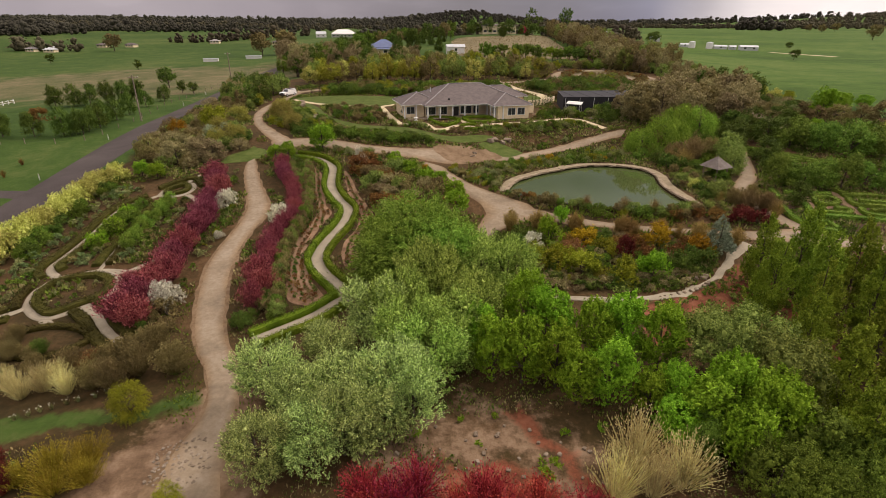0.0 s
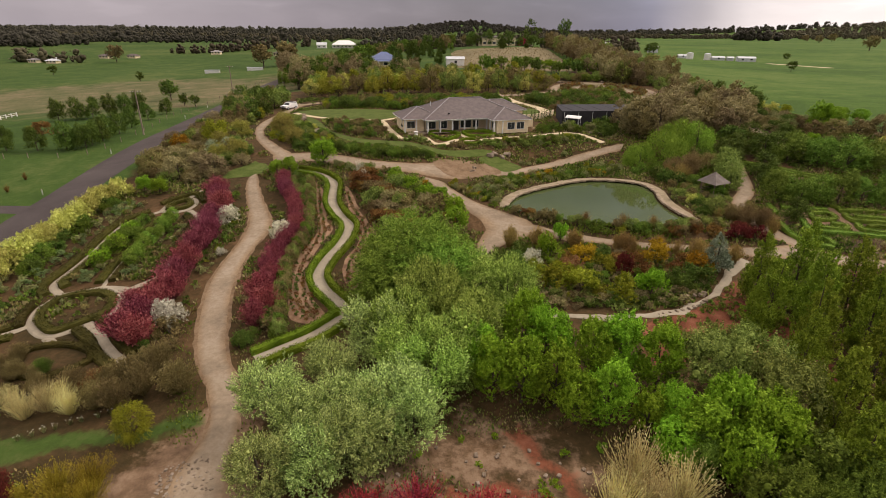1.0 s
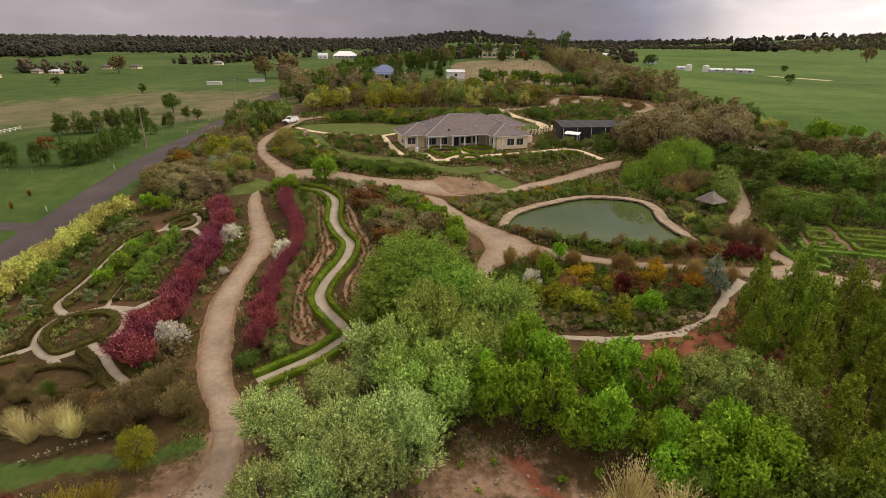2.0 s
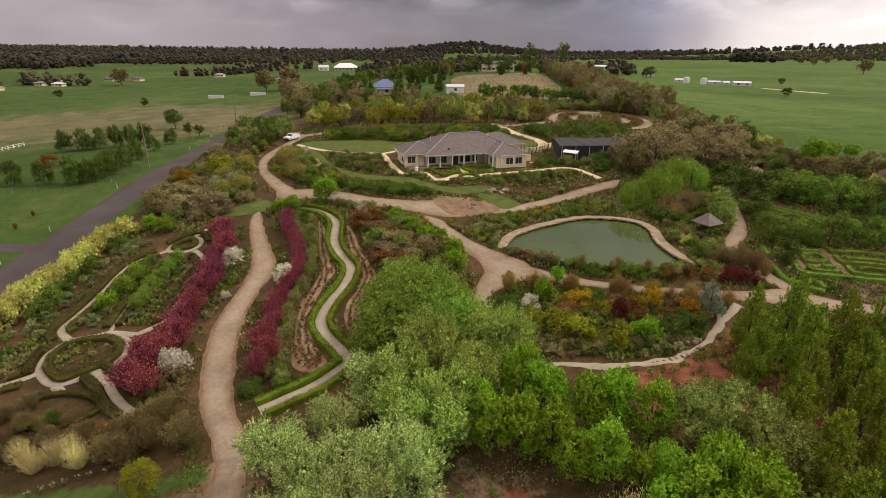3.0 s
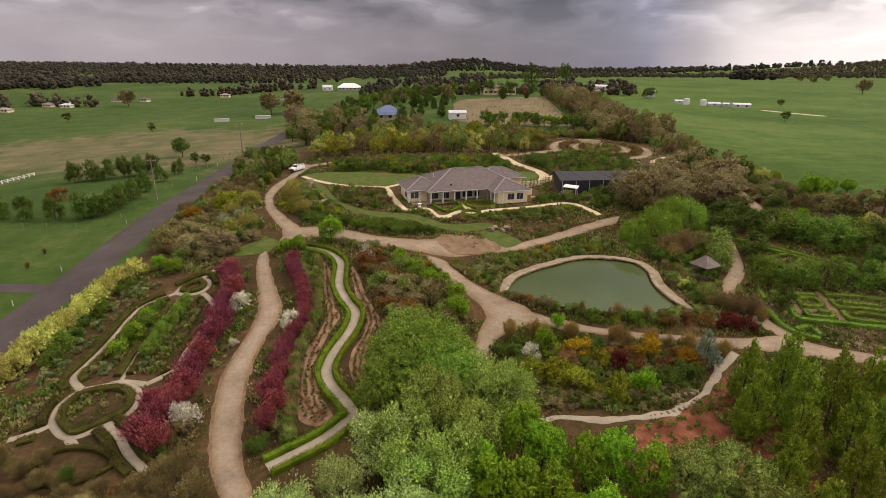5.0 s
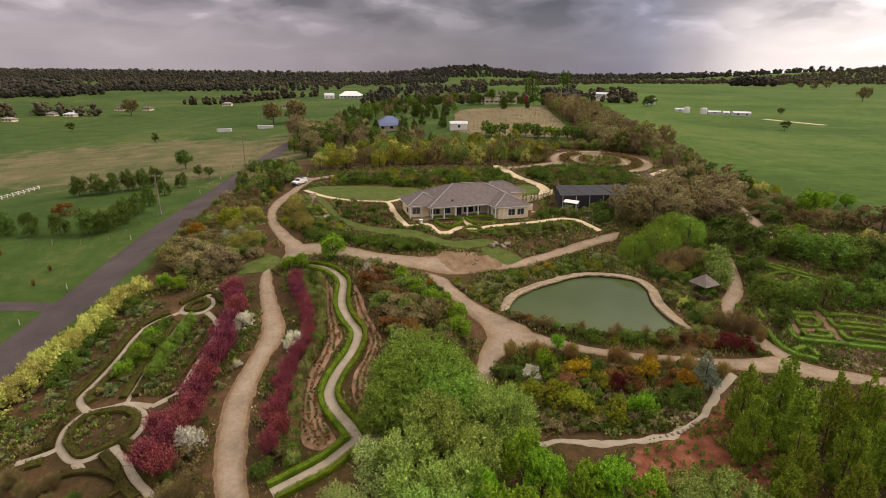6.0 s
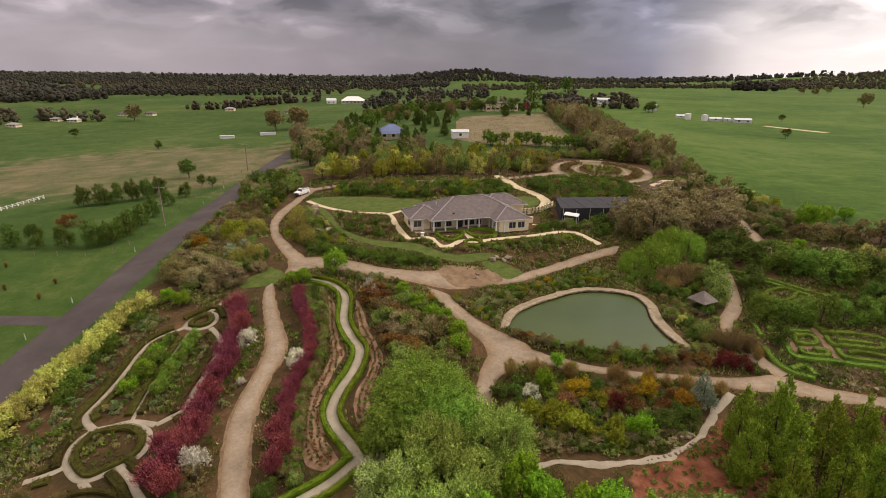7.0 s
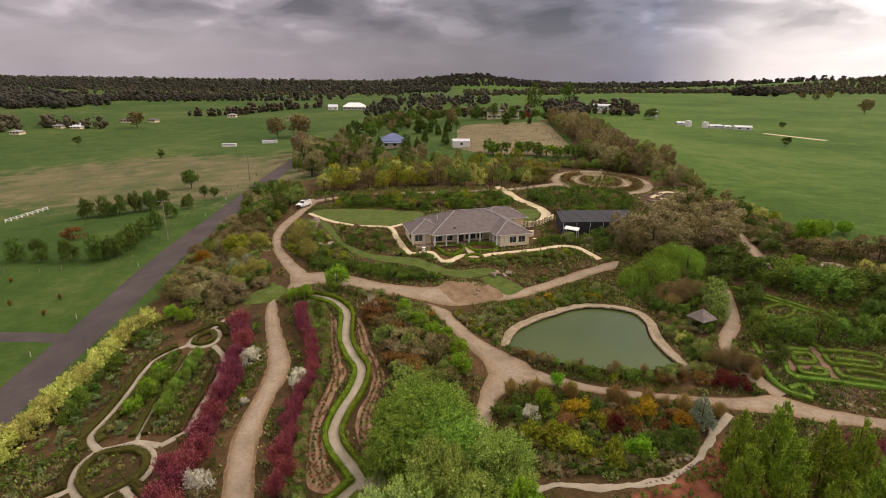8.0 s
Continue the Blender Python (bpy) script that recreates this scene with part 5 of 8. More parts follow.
planting([(-6.8, 106.1), (-2, 103.0), (0.5, 102.3), (4.6, 104.3), (24, 109.0), (27.5, 108.3), (22, 105.5), (6.7, 101.9), (0.4, 100.6)], 1.5, 0.7, 1.3, "olive mid brown mid olive", 19, "before the house")
planting([(32, 83.5), (39, 84.5), (41.1, 82), (41, 75.8), (37.5, 70.5), (32.3, 70.4), (30.8, 75), (31, 81)], 2.0, 0.8, 1.8, "mid dark brown mid olive", 20, "around the gazebo")
ROUND_BED = [
    (L_LIME, "lime_shrub", "yellow-green spreading shrub in the round bed", [(10.1, 55.6, 2.2, 1.3), (12.3, 54.6, 2.7, 1.25), (16.0, 53.4, 2.5, 1.05), (8.1, 56.8, 2.4, 1.2), (15.8, 58.5, 1.8, 1.3), (10.9, 57.2, 2.0, 1.2)]),
    (L_SPRING, "spring_shrub", "bright yellow-green small shrub in the round bed", [(13.8, 53.3, 1.2, 1.1), (10.6, 53.0, 0.8, 0.9)]),
    (L_MAPLE, "bright_shrub", "fresh green feathery shrub in the round bed", [(18.9, 53.6, 3.0, 0.95), (10.3, 61.1, 3.0, 0.85), (12.6, 65.4, 2.4, 0.8), (14.3, 64.8, 1.5, 1.0)]),
    (L_DARK, "dark_shrub", "dark green dome-shaped shrub in the round bed", [(22.2, 54.9, 2.3, 1.05), (25.6, 55.6, 2.0, 1.1), (4.6, 60.4, 1.8, 1.3), (6.4, 60.2, 1.5, 1.5), (14.2, 56.3, 1.1, 1.7), (24.0, 56.4, 1.9, 1.1), (20.8, 56.0, 1.3, 1.3), (7.2, 62.3, 1.6, 1.3), (16.6, 61.6, 1.4, 1.3)]),
    (L_AMBER, "amber_shrub", "rounded shrub with amber-orange new leaves", [(21.9, 60.0, 2.6, 1.05), (25.5, 57.9, 2.3, 1.1), (14.1, 60.9, 2.1, 1.25)]),
    (L_PURPLE, "crimson_shrub", "dark crimson-leaved upright shrub in the round bed", [(17.6, 57.4, 2.7, 0.8)]),
    (L_SALMON, "salmon_shrub", "shrub flushed with salmon-pink new leaves", [(12.3, 58.6, 1.7, 1.2), (19.4, 62.4, 1.2, 1.2)]),
    (L_WHITE, "pale_shrub", "shrub covered in pale greyish blossom", [(8.2, 60.0, 1.7, 1.1)]),
    (L_RUST, "rusty_shrub", "low rusty brown shrub in the round bed", [(25.3, 59.6, 1.4, 1.4), (23.3, 58.0, 1.5, 1.2), (19.9, 58.0, 1.4, 1.3), (19.9, 60.4, 1.4, 1.4), (17.6, 59.9, 1.3, 1.4), (12.0, 60.6, 1.3, 1.4)])]
for material, name, label, places in ROUND_BED:
    for x, y, h, w in places:
        shrub(name, "shrub", material, x, y, h * 1.08, label, "shrubs of the round bed", w * 0.85)
planting([(5.8, 61.4), (11, 63.2), (28.5, 61.0), (26.4, 57.5), (24.0, 54.4), (20.3, 52.6), (16.3, 52.0), (10.4, 52.0), (7.9, 53.5), (5.6, 56.5)], 1.15, 0.5, 1.0, "dark brown olive gum mid", 21, "in the round bed")
for x, y, h, w in [(19.4, 62.9, 2.6, 0.95), (23.4, 62.6, 2.2, 0.9), (27.2, 61.2, 2.6, 0.75), (30.8, 60.0, 2.4, 0.9), (6.4, 64.0, 2.7, 0.8), (9.7, 64.2, 2.6, 0.9), (13.8, 63.8, 2.5, 0.75)]:
    shrub("bare_shrub", "crab", L_TWIG, x, y, h, "leafless reddish-brown shrub by the road", "bare shrubs", w)
EAST_GARDEN = [
    (L_FOREST, "round_bush", "rounded mid-green bush above the clipped parterre", [(44.9, 76.0, 3.9, 0.9), (49.0, 76.4, 2.9, 1.1), (51.2, 75.9, 3.3, 0.95), (54.3, 76.2, 3.7, 1.0), (57.4, 75.8, 2.9, 1.1), (60.1, 75.3, 3.2, 1.05), (63.6, 75.9, 3.0, 1.1), (47.0, 77.2, 2.7, 1.1), (66.6, 75.0, 3.0, 1.1)]),
    (L_DARK, "dark_bush", "dark green dense rounded bush in the eastern garden", [(50.0, 87.4, 2.6, 1.5), (64.2, 78.6, 3.8, 1.0), (44.7, 70.9, 2.2, 1.2), (68.0, 80.0, 3.4, 1.1), (72.0, 79.0, 3.4, 1.1), (59.6, 79.4, 2.2, 1.3), (70.5, 84.0, 3.2, 1.2), (76.0, 82.0, 3.4, 1.1), (82.0, 84.0, 3.6, 1.1), (47.6, 82.6, 1.6, 1.4)]),
    (L_OLIVE, "olive_bush", "drooping olive-green bush beside the gazebo path", [(41.6, 81.6, 2.8, 0.95), (44.2, 87.9, 3.6, 1.1), (43.0, 84.4, 3.2, 1.1), (34.1, 71.4, 2.0, 1.2)]),
    (L_DARK, "evergreen_bush", "large dark evergreen bush in the sheltering belt", [(56.2, 103.0, 3.3, 1.2), (52.4, 101.8, 3.0, 1.4), (47.9, 94.2, 2.9, 1.4), (54.6, 95.2, 3.5, 1.3), (50.8, 97.6, 2.8, 1.4), (58.6, 97.4, 3.0, 1.3), (66.4, 94.2, 2.8, 1.4), (73.0, 90.6, 2.9, 1.4), (76.8, 89.6, 3.0, 1.4), (69.8, 91.6, 3.0, 1.3), (80.6, 90.4, 3.2, 1.3)]),
    (L_FOREST, "leafy_bush", "large mid-green leafy bush in the sheltering belt", [(57.3, 92.9, 4.0, 1.05), (61.4, 91.2, 3.8, 1.1), (63.9, 87.9, 4.4, 1.15), (67.7, 88.8, 3.7, 1.25), (64.5, 92.2, 3.0, 1.3), (62.7, 96.2, 2.7, 1.4), (60.2, 94.4, 3.0, 1.2)]),
    (L_BROWN, "brown_bush", "brownish bush in early leaf at the eastern edge", [(74.4, 105.9, 3.0, 1.6), (78.1, 104.8, 3.2, 1.5), (81.9, 103.7, 3.8, 1.3), (84.7, 103.0, 3.8, 1.3), (88.4, 103.0, 3.8, 1.3), (71.4, 107.4, 2.6, 1.5), (75.6, 94.4, 2.6, 1.3), (83.0, 96.0, 3.0, 1.3), (70.6, 96.0, 2.0, 1.3)])]
for material, name, label, places in EAST_GARDEN:
    for x, y, h, w in places:
        tree(name, "wood" if material is L_BROWN else "bush", material, x, y, h * 1.35, label, name + "es", w * 0.92, "bush")
for x, y, h, w in [(75.3, 111.4, 6.0, 1.1), (83.1, 116.6, 3.8, 1.4), (88.4, 117.6, 3.0, 1.6), (79.0, 113.6, 4.6, 1.3), (66.2, 99.9, 3.0, 1.3)]:
    tree("bright_tree", "maple", L_MAPLE, x, y, h, "small fresh green tree in new leaf", "bright trees", w)
planting([(63.0, 129), (66, 118), (65.4, 110), (68, 108), (76, 115), (78, 124), (72, 131)], 2.3, 1.4, 2.6, "gum grey gum dark brown", 12, "beside the eastern path")
for x, y in scatter([(65.6, 115.5), (66.6, 113.7), (66.0, 106.6), (66.4, 103.3), (64.4, 101.6), (64.2, 104.8), (65.2, 109.8)], 0.8, 0.4, 13):
    shrub("creeping_flowers", "herb", L_HEATH, x, y, 0.35, "low mat of purple-pink flowers beside the path", "purple flowers", 1.6)
for x, y, h in [(70.4, 99.6, 1.9), (73.2, 99.4, 1.8), (74.4, 98.4, 1.9), (71.6, 98.8, 1.5)]:
    tree("small_cypress", "cypress", L_DARK, x, y, h, "small dark clipped cypress by the path", "small cypresses", 1.3)
for x, y, h in [(38.9, 88.9, 4.0), (42.2, 89.9, 3.8), (37.2, 91.0, 3.0), (40.6, 91.4, 3.6), (37.1, 69.2, 2.6), (39.2, 68.7, 2.8), (35.9, 70.2, 2.2), (38.2, 70.6, 2.6)]:
    shrub("bare_shrub", "crab", L_PALE_TWIG, x, y, h, "pale pinkish-brown leafless shrub near the pond", "bare shrubs", 1.1)
ROADSIDE = [
    (L_GUM, "grey_bush", "large grey-brown rounded bush near the drive fork", [(-42.0, 90.0, 3.5, 1.25), (-36.6, 90.2, 3.1, 1.4), (-52.0, 132.6, 2.8, 1.7), (-50.6, 101.9, 2.2, 1.5), (-43.2, 95.8, 2.8, 1.4), (-39.4, 92.6, 3.0, 1.3), (-46.4, 99.0, 2.6, 1.3)]),
    (L_BROWN, "brown_bush", "large brownish bush between road and drive", [(-47.6, 93.2, 3.9, 1.05), (-47.6, 132.8, 2.8, 1.5), (-49.4, 118.9, 2.6, 1.6), (-52.2, 112.0, 2.4, 1.5), (-49.0, 125.6, 2.8, 1.4), (-45.0, 121.6, 2.6, 1.5)]),
    (L_AMBER, "amber_bush", "rusty amber-leaved bush between road and drive", [(-48.6, 106.6, 2.9, 1.1)]),
    (L_LIME, "variegated_bush", "large yellow-green variegated bush between road and drive", [(-43.4, 111.3, 4.0, 1.25), (-42.5, 136.4, 2.4, 1.3), (-45.4, 113.4, 3.0, 1.2)]),
    (L_BLUE, "blue_bush", "blue-grey leafy bush between road and drive", [(-41.0, 101.4, 2.6, 1.1), (-39.4, 104.7, 2.1, 1.3)]),
    (L_TAN, "feathery_bush", "tan-green feathery bush edging the drive", [(-36.0, 99.2, 3.3, 1.2), (-38.6, 98.4, 2.8, 1.2), (-39.8, 114.6, 3.2, 1.2), (-31.5, 114.6, 3.6, 1.2), (-27.4, 106.6, 2.6, 1.4), (-33.6, 124.5, 2.8, 1.2), (-29.0, 110.0, 2.6, 1.3), (-33.0, 119.0, 2.8, 1.2), (-41.4, 107.2, 2.8, 1.2)]),
    (L_DARK, "evergreen_tree", "dark evergreen tree where the drive meets the road", [(-52.5, 157.0, 5.6, 1.1), (-50.3, 162.5, 4.8, 1.1), (-47.6, 154.6, 3.6, 1.2)])]
for material, name, label, places in ROADSIDE:
    for x, y, h, w in places:
        tree(name, "soft" if material is L_TAN else "bush", material, x, y, h * 1.12, label, "roadside bushes", w, "bush")
for x, y in scatter([(-44.5, 73), (-46.5, 73), (-47.5, 56), (-46.0, 52), (-44.4, 58)], 1.5, 0.45, 14) + scatter([(-41.5, 61.0), (-39.2, 61.6), (-39.0, 59.2), (-41.2, 58.8)], 0.8, 0.4, 15) + scatter([(-36.6, 61.6), (-34.6, 62), (-34.4, 60), (-36.2, 59.8)], 0.8, 0.4, 16) + scatter([(-48, 82), (-43, 80), (-44, 77), (-48, 77)], 1.3, 0.4, 17):
    shrub("iris_clump", "herb", L_IRIS, x, y, float(rng.uniform(0.5, 0.85)), "clump of blue-green iris blades in the bed", "iris clumps", 1.1)
for i, y in enumerate(np.arange(62.6, 75.2, 1.15)):
    for x, h in ((-40.2 + 0.02 * i, 1.5), (-36.4 - 0.02 * i, 1.9)):
        tree("trained_bush", "bush", L_SOFT if x > -38 else L_MID, x + rng.uniform(-0.15, 0.15), float(y), h * rng.uniform(0.85, 1.1), "green leafy bush trained in a row inside the knot garden", "trained bushes", 0.95, "bush")
for x, y in [(-68.9, 89.6), (-69.7, 95.1), (-83.3, 102.1), (-77.0, 93.0)]:
    shrub("red_sapling", "twigs", L_RUST, x, y, 1.3, "small red-leaved sapling planted in the paddock", "red saplings", 0.8)
planting([(-14.0, 85.6), (-6.8, 83.4), (-1.6, 75.1), (0.2, 68.8), (-1.2, 62.5), (-8.2, 64), (-9.3, 70), (-11.5, 75.4), (-13, 80)], 1.9, 1.5, 2.8, "olive brown olive brown gum olive rust", 22, "beside the pond road")
planting([(-25.0, 85.0), (-22.4, 86.3), (-20.6, 82), (-18.8, 74), (-17.9, 68), (-18.4, 60), (-17.6, 53), (-16.8, 48.5), (-18.3, 47.8), (-17.6, 56), (-18.4, 66), (-18.6, 71.4), (-20.5, 77)], 0.95, 1.0, 1.7, "dark mid brown dark olive", 23, "behind the crabapples")
planting([(-31.6, 85.5), (-30.9, 84.1), (-27.2, 71.6), (-26.6, 63.8), (-27.0, 57.7), (-26.0, 51.6), (-26.8, 51.7), (-27.8, 58.7), (-27.6, 65), (-28.7, 73.2)], 1.0, 0.35, 0.8, "mid grey dark lime mid", 24, "edging the drive", 1.0, "herb")
planting([(-49.0, 84.3), (-41.1, 79.4), (-44.1, 74), (-44.4, 59.4), (-43.2, 53.3), (-45.5, 50.3), (-49, 47.5), (-51.0, 57.5), (-49.5, 70)], 1.5, 0.4, 0.95, "mid grey dark brown mid grey", 25, "by the golden hedge", 1.0, "herb")
planting([(-48.9, 83.3), (-48.4, 76), (-49.2, 62), (-47.6, 62), (-46.6, 76), (-46.5, 82)], 1.8, 1.2, 2.0, "mid mid dark", 26, "behind the golden hedge")
planting([(-38.9, 74.0), (-41.6, 72.5), (-42.1, 66.7), (-42, 60.6), (-38.6, 58.6), (-38.9, 66.3)], 1.1, 0.35, 0.8, "mid grey brown dark", 27, "inside the knot garden", 1.0, "herb")
planting([(-40.8, 70.5), (-39.5, 72.5), (-39.0, 66), (-40.5, 63)], 1.2, 1.6, 2.2, "fresh mid", 28, "inside the knot garden")
planting([(-37.0, 74.5), (-34.8, 75.0), (-33.4, 72.6), (-32.9, 59.5), (-35.4, 58.6), (-36.6, 64.9)], 1.1, 0.35, 0.8, "mid grey brown dark", 29, "inside the knot garden", 1.0, "herb")
planting([(-40.2, 56.0), (-40.9, 54.4), (-40.0, 52.7), (-37.4, 51), (-35, 52.4), (-34.6, 54.7), (-36.8, 56.4)], 1.2, 0.3, 0.6, "mid grey brown brown", 30, "inside the knot garden", 1.0, "herb")
planting([(-31.9, 41.9), (-27.6, 43.2), (-23.2, 43.9), (-20.8, 40.4), (-24.6, 39.2), (-29.9, 39.8)], 1.9, 2.1, 3.2, "brown rust brown brown", 31, "by the rough drive", 0.95, "crab")
planting([(-44, 48.3), (-38, 47.5), (-33.4, 43.5), (-33.1, 41), (-40, 39.8)], 1.9, 1.0, 2.0, "brown brown dark brown", 32, "in the western bed", 0.95, "crab")
for x, y in [(-31.0, 37.3), (-30.4, 37.6), (-29.7, 37.8), (-28.9, 38.2), (-28.2, 38.4), (-27.2, 38.7), (-26.4, 39.0), (-25.8, 39.1), (-31.8, 37.0)]:
    shrub("daffodil_clump", "daffodil", L_GREY, x, y, 0.55, "clump of white daffodils in bare soil", "daffodils", 0.9)
for x, y in [(-29.0, 31.6), (-28.2, 30.8), (-29.8, 32.4)]:
    shrub("plum_bush", "crab", L_PURPLE, x, y, 2.0, "twiggy pinkish purple-leaved bush", "plum bushes", 0.9)
for x, y, h in [(-26.0, 32.0, 2.3), (-24.3, 32.6, 2.2), (-23.6, 31.2, 2.0), (-27.6, 31.4, 1.8), (-25.2, 30.6, 2.0)]:
    shrub("yellow_broom", "broom", L_BROOM, x, y, h * 0.95, "yellow-stemmed twiggy broom bush", "yellow brooms", 1.2)
for x, y, h in [(-17.9, 29.2, 1.8), (-23.5, 36.6, 2.8)]:
    tree("lime_sapling", "soft", L_LIME, x, y, h, "small yellow-green sapling beside the drive", "saplings", 0.95)

# ---- small helpers for built things ----


def part(name, bm, material, parent, label="", smooth_shade=False):
    me = bpy.data.meshes.new(name)
    bm.normal_update()
    bm.to_mesh(me)
    bm.free()
    me.materials.append(material)
    if smooth_shade:
        me.polygons.foreach_set("use_smooth", [True] * len(me.polygons))
    ob = new(name, me)
    ob.parent = parent
    return tagged(ob, label)


def box(size, at=(0, 0, 0), bevel=0.0, turn=0.0, bm=None):
    """A block with softened edges, standing on its base at the place."""
    bm = bm or bmesh.new()
    m = Matrix.Translation((at[0], at[1], at[2] + size[2] / 2)) @ Matrix.Rotation(turn, 4, "Z") @ Matrix.Diagonal((*size, 1))
    made = bmesh.ops.create_cube(bm, size=1, matrix=m)
    if bevel:
        bmesh.ops.bevel(bm, geom=list({e for v in made["verts"] for e in v.link_edges}), offset=bevel, segments=1, affect="EDGES")
    return bm


def post(radius, high, at=(0, 0, 0), sides=8, top=None, bm=None):
    bm = bm or bmesh.new()
    bmesh.ops.create_cone(bm, cap_ends=True, segments=sides, radius1=radius, radius2=radius if top is None else top, depth=high, matrix=Matrix.Translation((at[0], at[1], at[2] + high / 2)))
    return bm


def from_faces(verts, faces):
    bm = bmesh.new()
    vs = [bm.verts.new(v) for v in verts]
    for f in faces:
        bm.faces.new([vs[i] for i in f])
    return bm


def hip_roof(x0, x1, y0, y1, eave, ridge, thick=0.16):
    """A hip roof over a rectangle, ridge along its longer side, with a fascia's thickness."""
    w, d = x1 - x0, y1 - y0
    if w >= d:
        a, b = (x0 + d / 2, (y0 + y1) / 2), (x1 - d / 2, (y0 + y1) / 2)
    else:
        a, b = ((x0 + x1) / 2, y0 + w / 2), ((x0 + x1) / 2, y1 - w / 2)
    v = [(x0, y0, eave), (x1, y0, eave), (x1, y1, eave), (x0, y1, eave), (*a, ridge), (*b, ridge)]
    v += [(p[0], p[1], p[2] - thick) for p in v[:4]]
    if w >= d:
        f = [(0, 1, 5, 4), (1, 2, 5), (2, 3, 4, 5), (3, 0, 4)]
    else:
        f = [(0, 1, 4), (1, 2, 5, 4), (2, 3, 5), (3, 0, 4, 5)]
    f += [(6, 7, 1, 0), (7, 8, 2, 1), (8, 9, 3, 2), (9, 6, 0, 3), (9, 8, 7, 6)]
    return v, f


def cap(a, b, w=0.28, h=0.09, lift=0.03):
    """A run of ridge tiles between two points."""
    a, b = Vector(a), Vector(b)
    n = max(2, int((b - a).length / 0.45))
    bm = bmesh.new()
    t = (b - a).normalized()
    q = t.to_track_quat("Y", "Z").to_matrix().to_4x4()
    for i in range(n):
        c = a + (b - a) * ((i + 0.5) / n)
        bmesh.ops.create_cone(bm, cap_ends=True, segments=6, radius1=w / 2, radius2=w / 2 * 0.93, depth=(b - a).length / n * 1.02,
                              matrix=Matrix.Translation(c + Vector((0, 0, lift))) @ q @ Matrix.Rotation(radians(-90), 4, "X") @ Matrix.Diagonal((1, 0.6, 1, 1)))
    return bm


def house():
    """The single-storey house: hip roofs, verandah on posts, cream walls."""
    h = new("house")
    h.matrix_basis = pose(-2.8, 110.6, height(4, 114) - 0.05, 0, 0, 15)
    E = 2.75
    part("slab", box((23.5, 13.4, 0.25), (8.2, 7.4, -0.1)), STONE, h)
    # walls, by wing
    part("wall", box((19.3, 10.9, E - 0.15), (10.0, 8.05, 0.1)), WALL, h, "cream rendered wall of the main wing")
    part("wall", box((4.0, 7.0, E - 0.15), (-1.9, 6.5, 0.1)), WALL, h, "cream rendered wall of the west wing")
    part("wall", box((6.6, 5.6, E - 0.15), (16.6, -0.1, 0.1)), WALL, h, "cream rendered wall of the east wing")
    part("wall", box((10.0, 7.2, E - 0.15), (19.6, 13.2, 0.1)), WALL, h, "cream rendered wall of the rear wing")
    roofs = [("main", -0.6, 20.4, 0.0, 14.2, E, E + 3.15), ("west", -4.5, 3.6, 2.1, 10.8, E - 0.02, E + 1.75), ("east", 12.2, 20.42, -3.3, 8.0, E - 0.01, E + 1.8), ("rear", 13.8, 25.2, 9.0, 17.4, E - 0.03, E + 1.85)]
    for nm, x0, x1, y0, y1, e, rdg in roofs:
        v, f = hip_roof(x0, x1, y0, y1, e, rdg)
        roof = part("roof", from_faces(v, f), ROOF, h, "grey-brown tiled hip roof")
        v = [Vector(p) for p in v]
        for a, b in ((0, 4), (1, 5 if x1 - x0 >= y1 - y0 else 4), (2, 5), (3, 4 if x1 - x0 >= y1 - y0 else 5), (4, 5)):
            part("ridge", cap(v[a], v[b]), RIDGE, roof, "paler ridge tiles")
        for side in ((x0, y0, x1, y0), (x1, y0, x1, y1), (x0, y0, x0, y1)):
            ax, ay, bx, by = side
            bm = box((abs(bx - ax) + 0.1 if ax != bx else 0.1, abs(by - ay) + 0.1 if ay != by else 0.1, 0.13), ((ax + bx) / 2, (ay + by) / 2, e - 0.17))
            part("gutter", bm, WHITE, roof, "pale fascia and gutter")
    # verandah along the front
    for i, x in enumerate((0.2, 2.7, 5.2, 7.7, 10.1)):
        p = part("post", box((0.26, 0.26, E - 0.2), (x, 0.45, 0.05), 0.02), WHITE, h, "white verandah post")
    for x, y in ((-3.9, 2.5), (-1.6, 2.5), (12.6, -2.9), (12.6, -0.9), (12.6, 1.0), (14.4, -2.95)):
        part("post", box((0.26, 0.26, E - 0.2), (x, y, 0.05), 0.02), WHITE, h, "white verandah post")
    part("beam", box((12.4, 0.2, 0.28), (6.2, 0.45, E - 0.42)), WHITE, h, "white verandah beam")
    part("beam", box((0.2, 4.0, 0.28), (12.6, -0.95, E - 0.42)), WHITE, h, "white verandah beam")
    part("verandah_floor", box((12.6, 2.6, 0.06), (6.2, 1.35, 0.155)), STONE, h)
    # front openings
    door = part("door", box((1.1, 0.08, 2.1), (6.6, 2.56, 0.16)), DARK, h, "dark front door")
    part("frame", box((1.35, 0.05, 2.3), (6.6, 2.585, 0.14)), WHITE, door)
    for x, w in ((1.4, 1.9), (3.9, 1.6), (8.7, 2.2), (10.8, 1.1)):
        win = part("window", box((w + 0.2, 0.05, 1.75), (x, 2.585, 0.5)), WHITE, h)
        part("pane", box((w / 2 - 0.06, 0.05, 1.5), (x - w / 4, 2.555, 0.62)), GLASS, win)
        part("pane", box((w / 2 - 0.06, 0.05, 1.5), (x + w / 4, 2.555, 0.62)), GLASS, win)
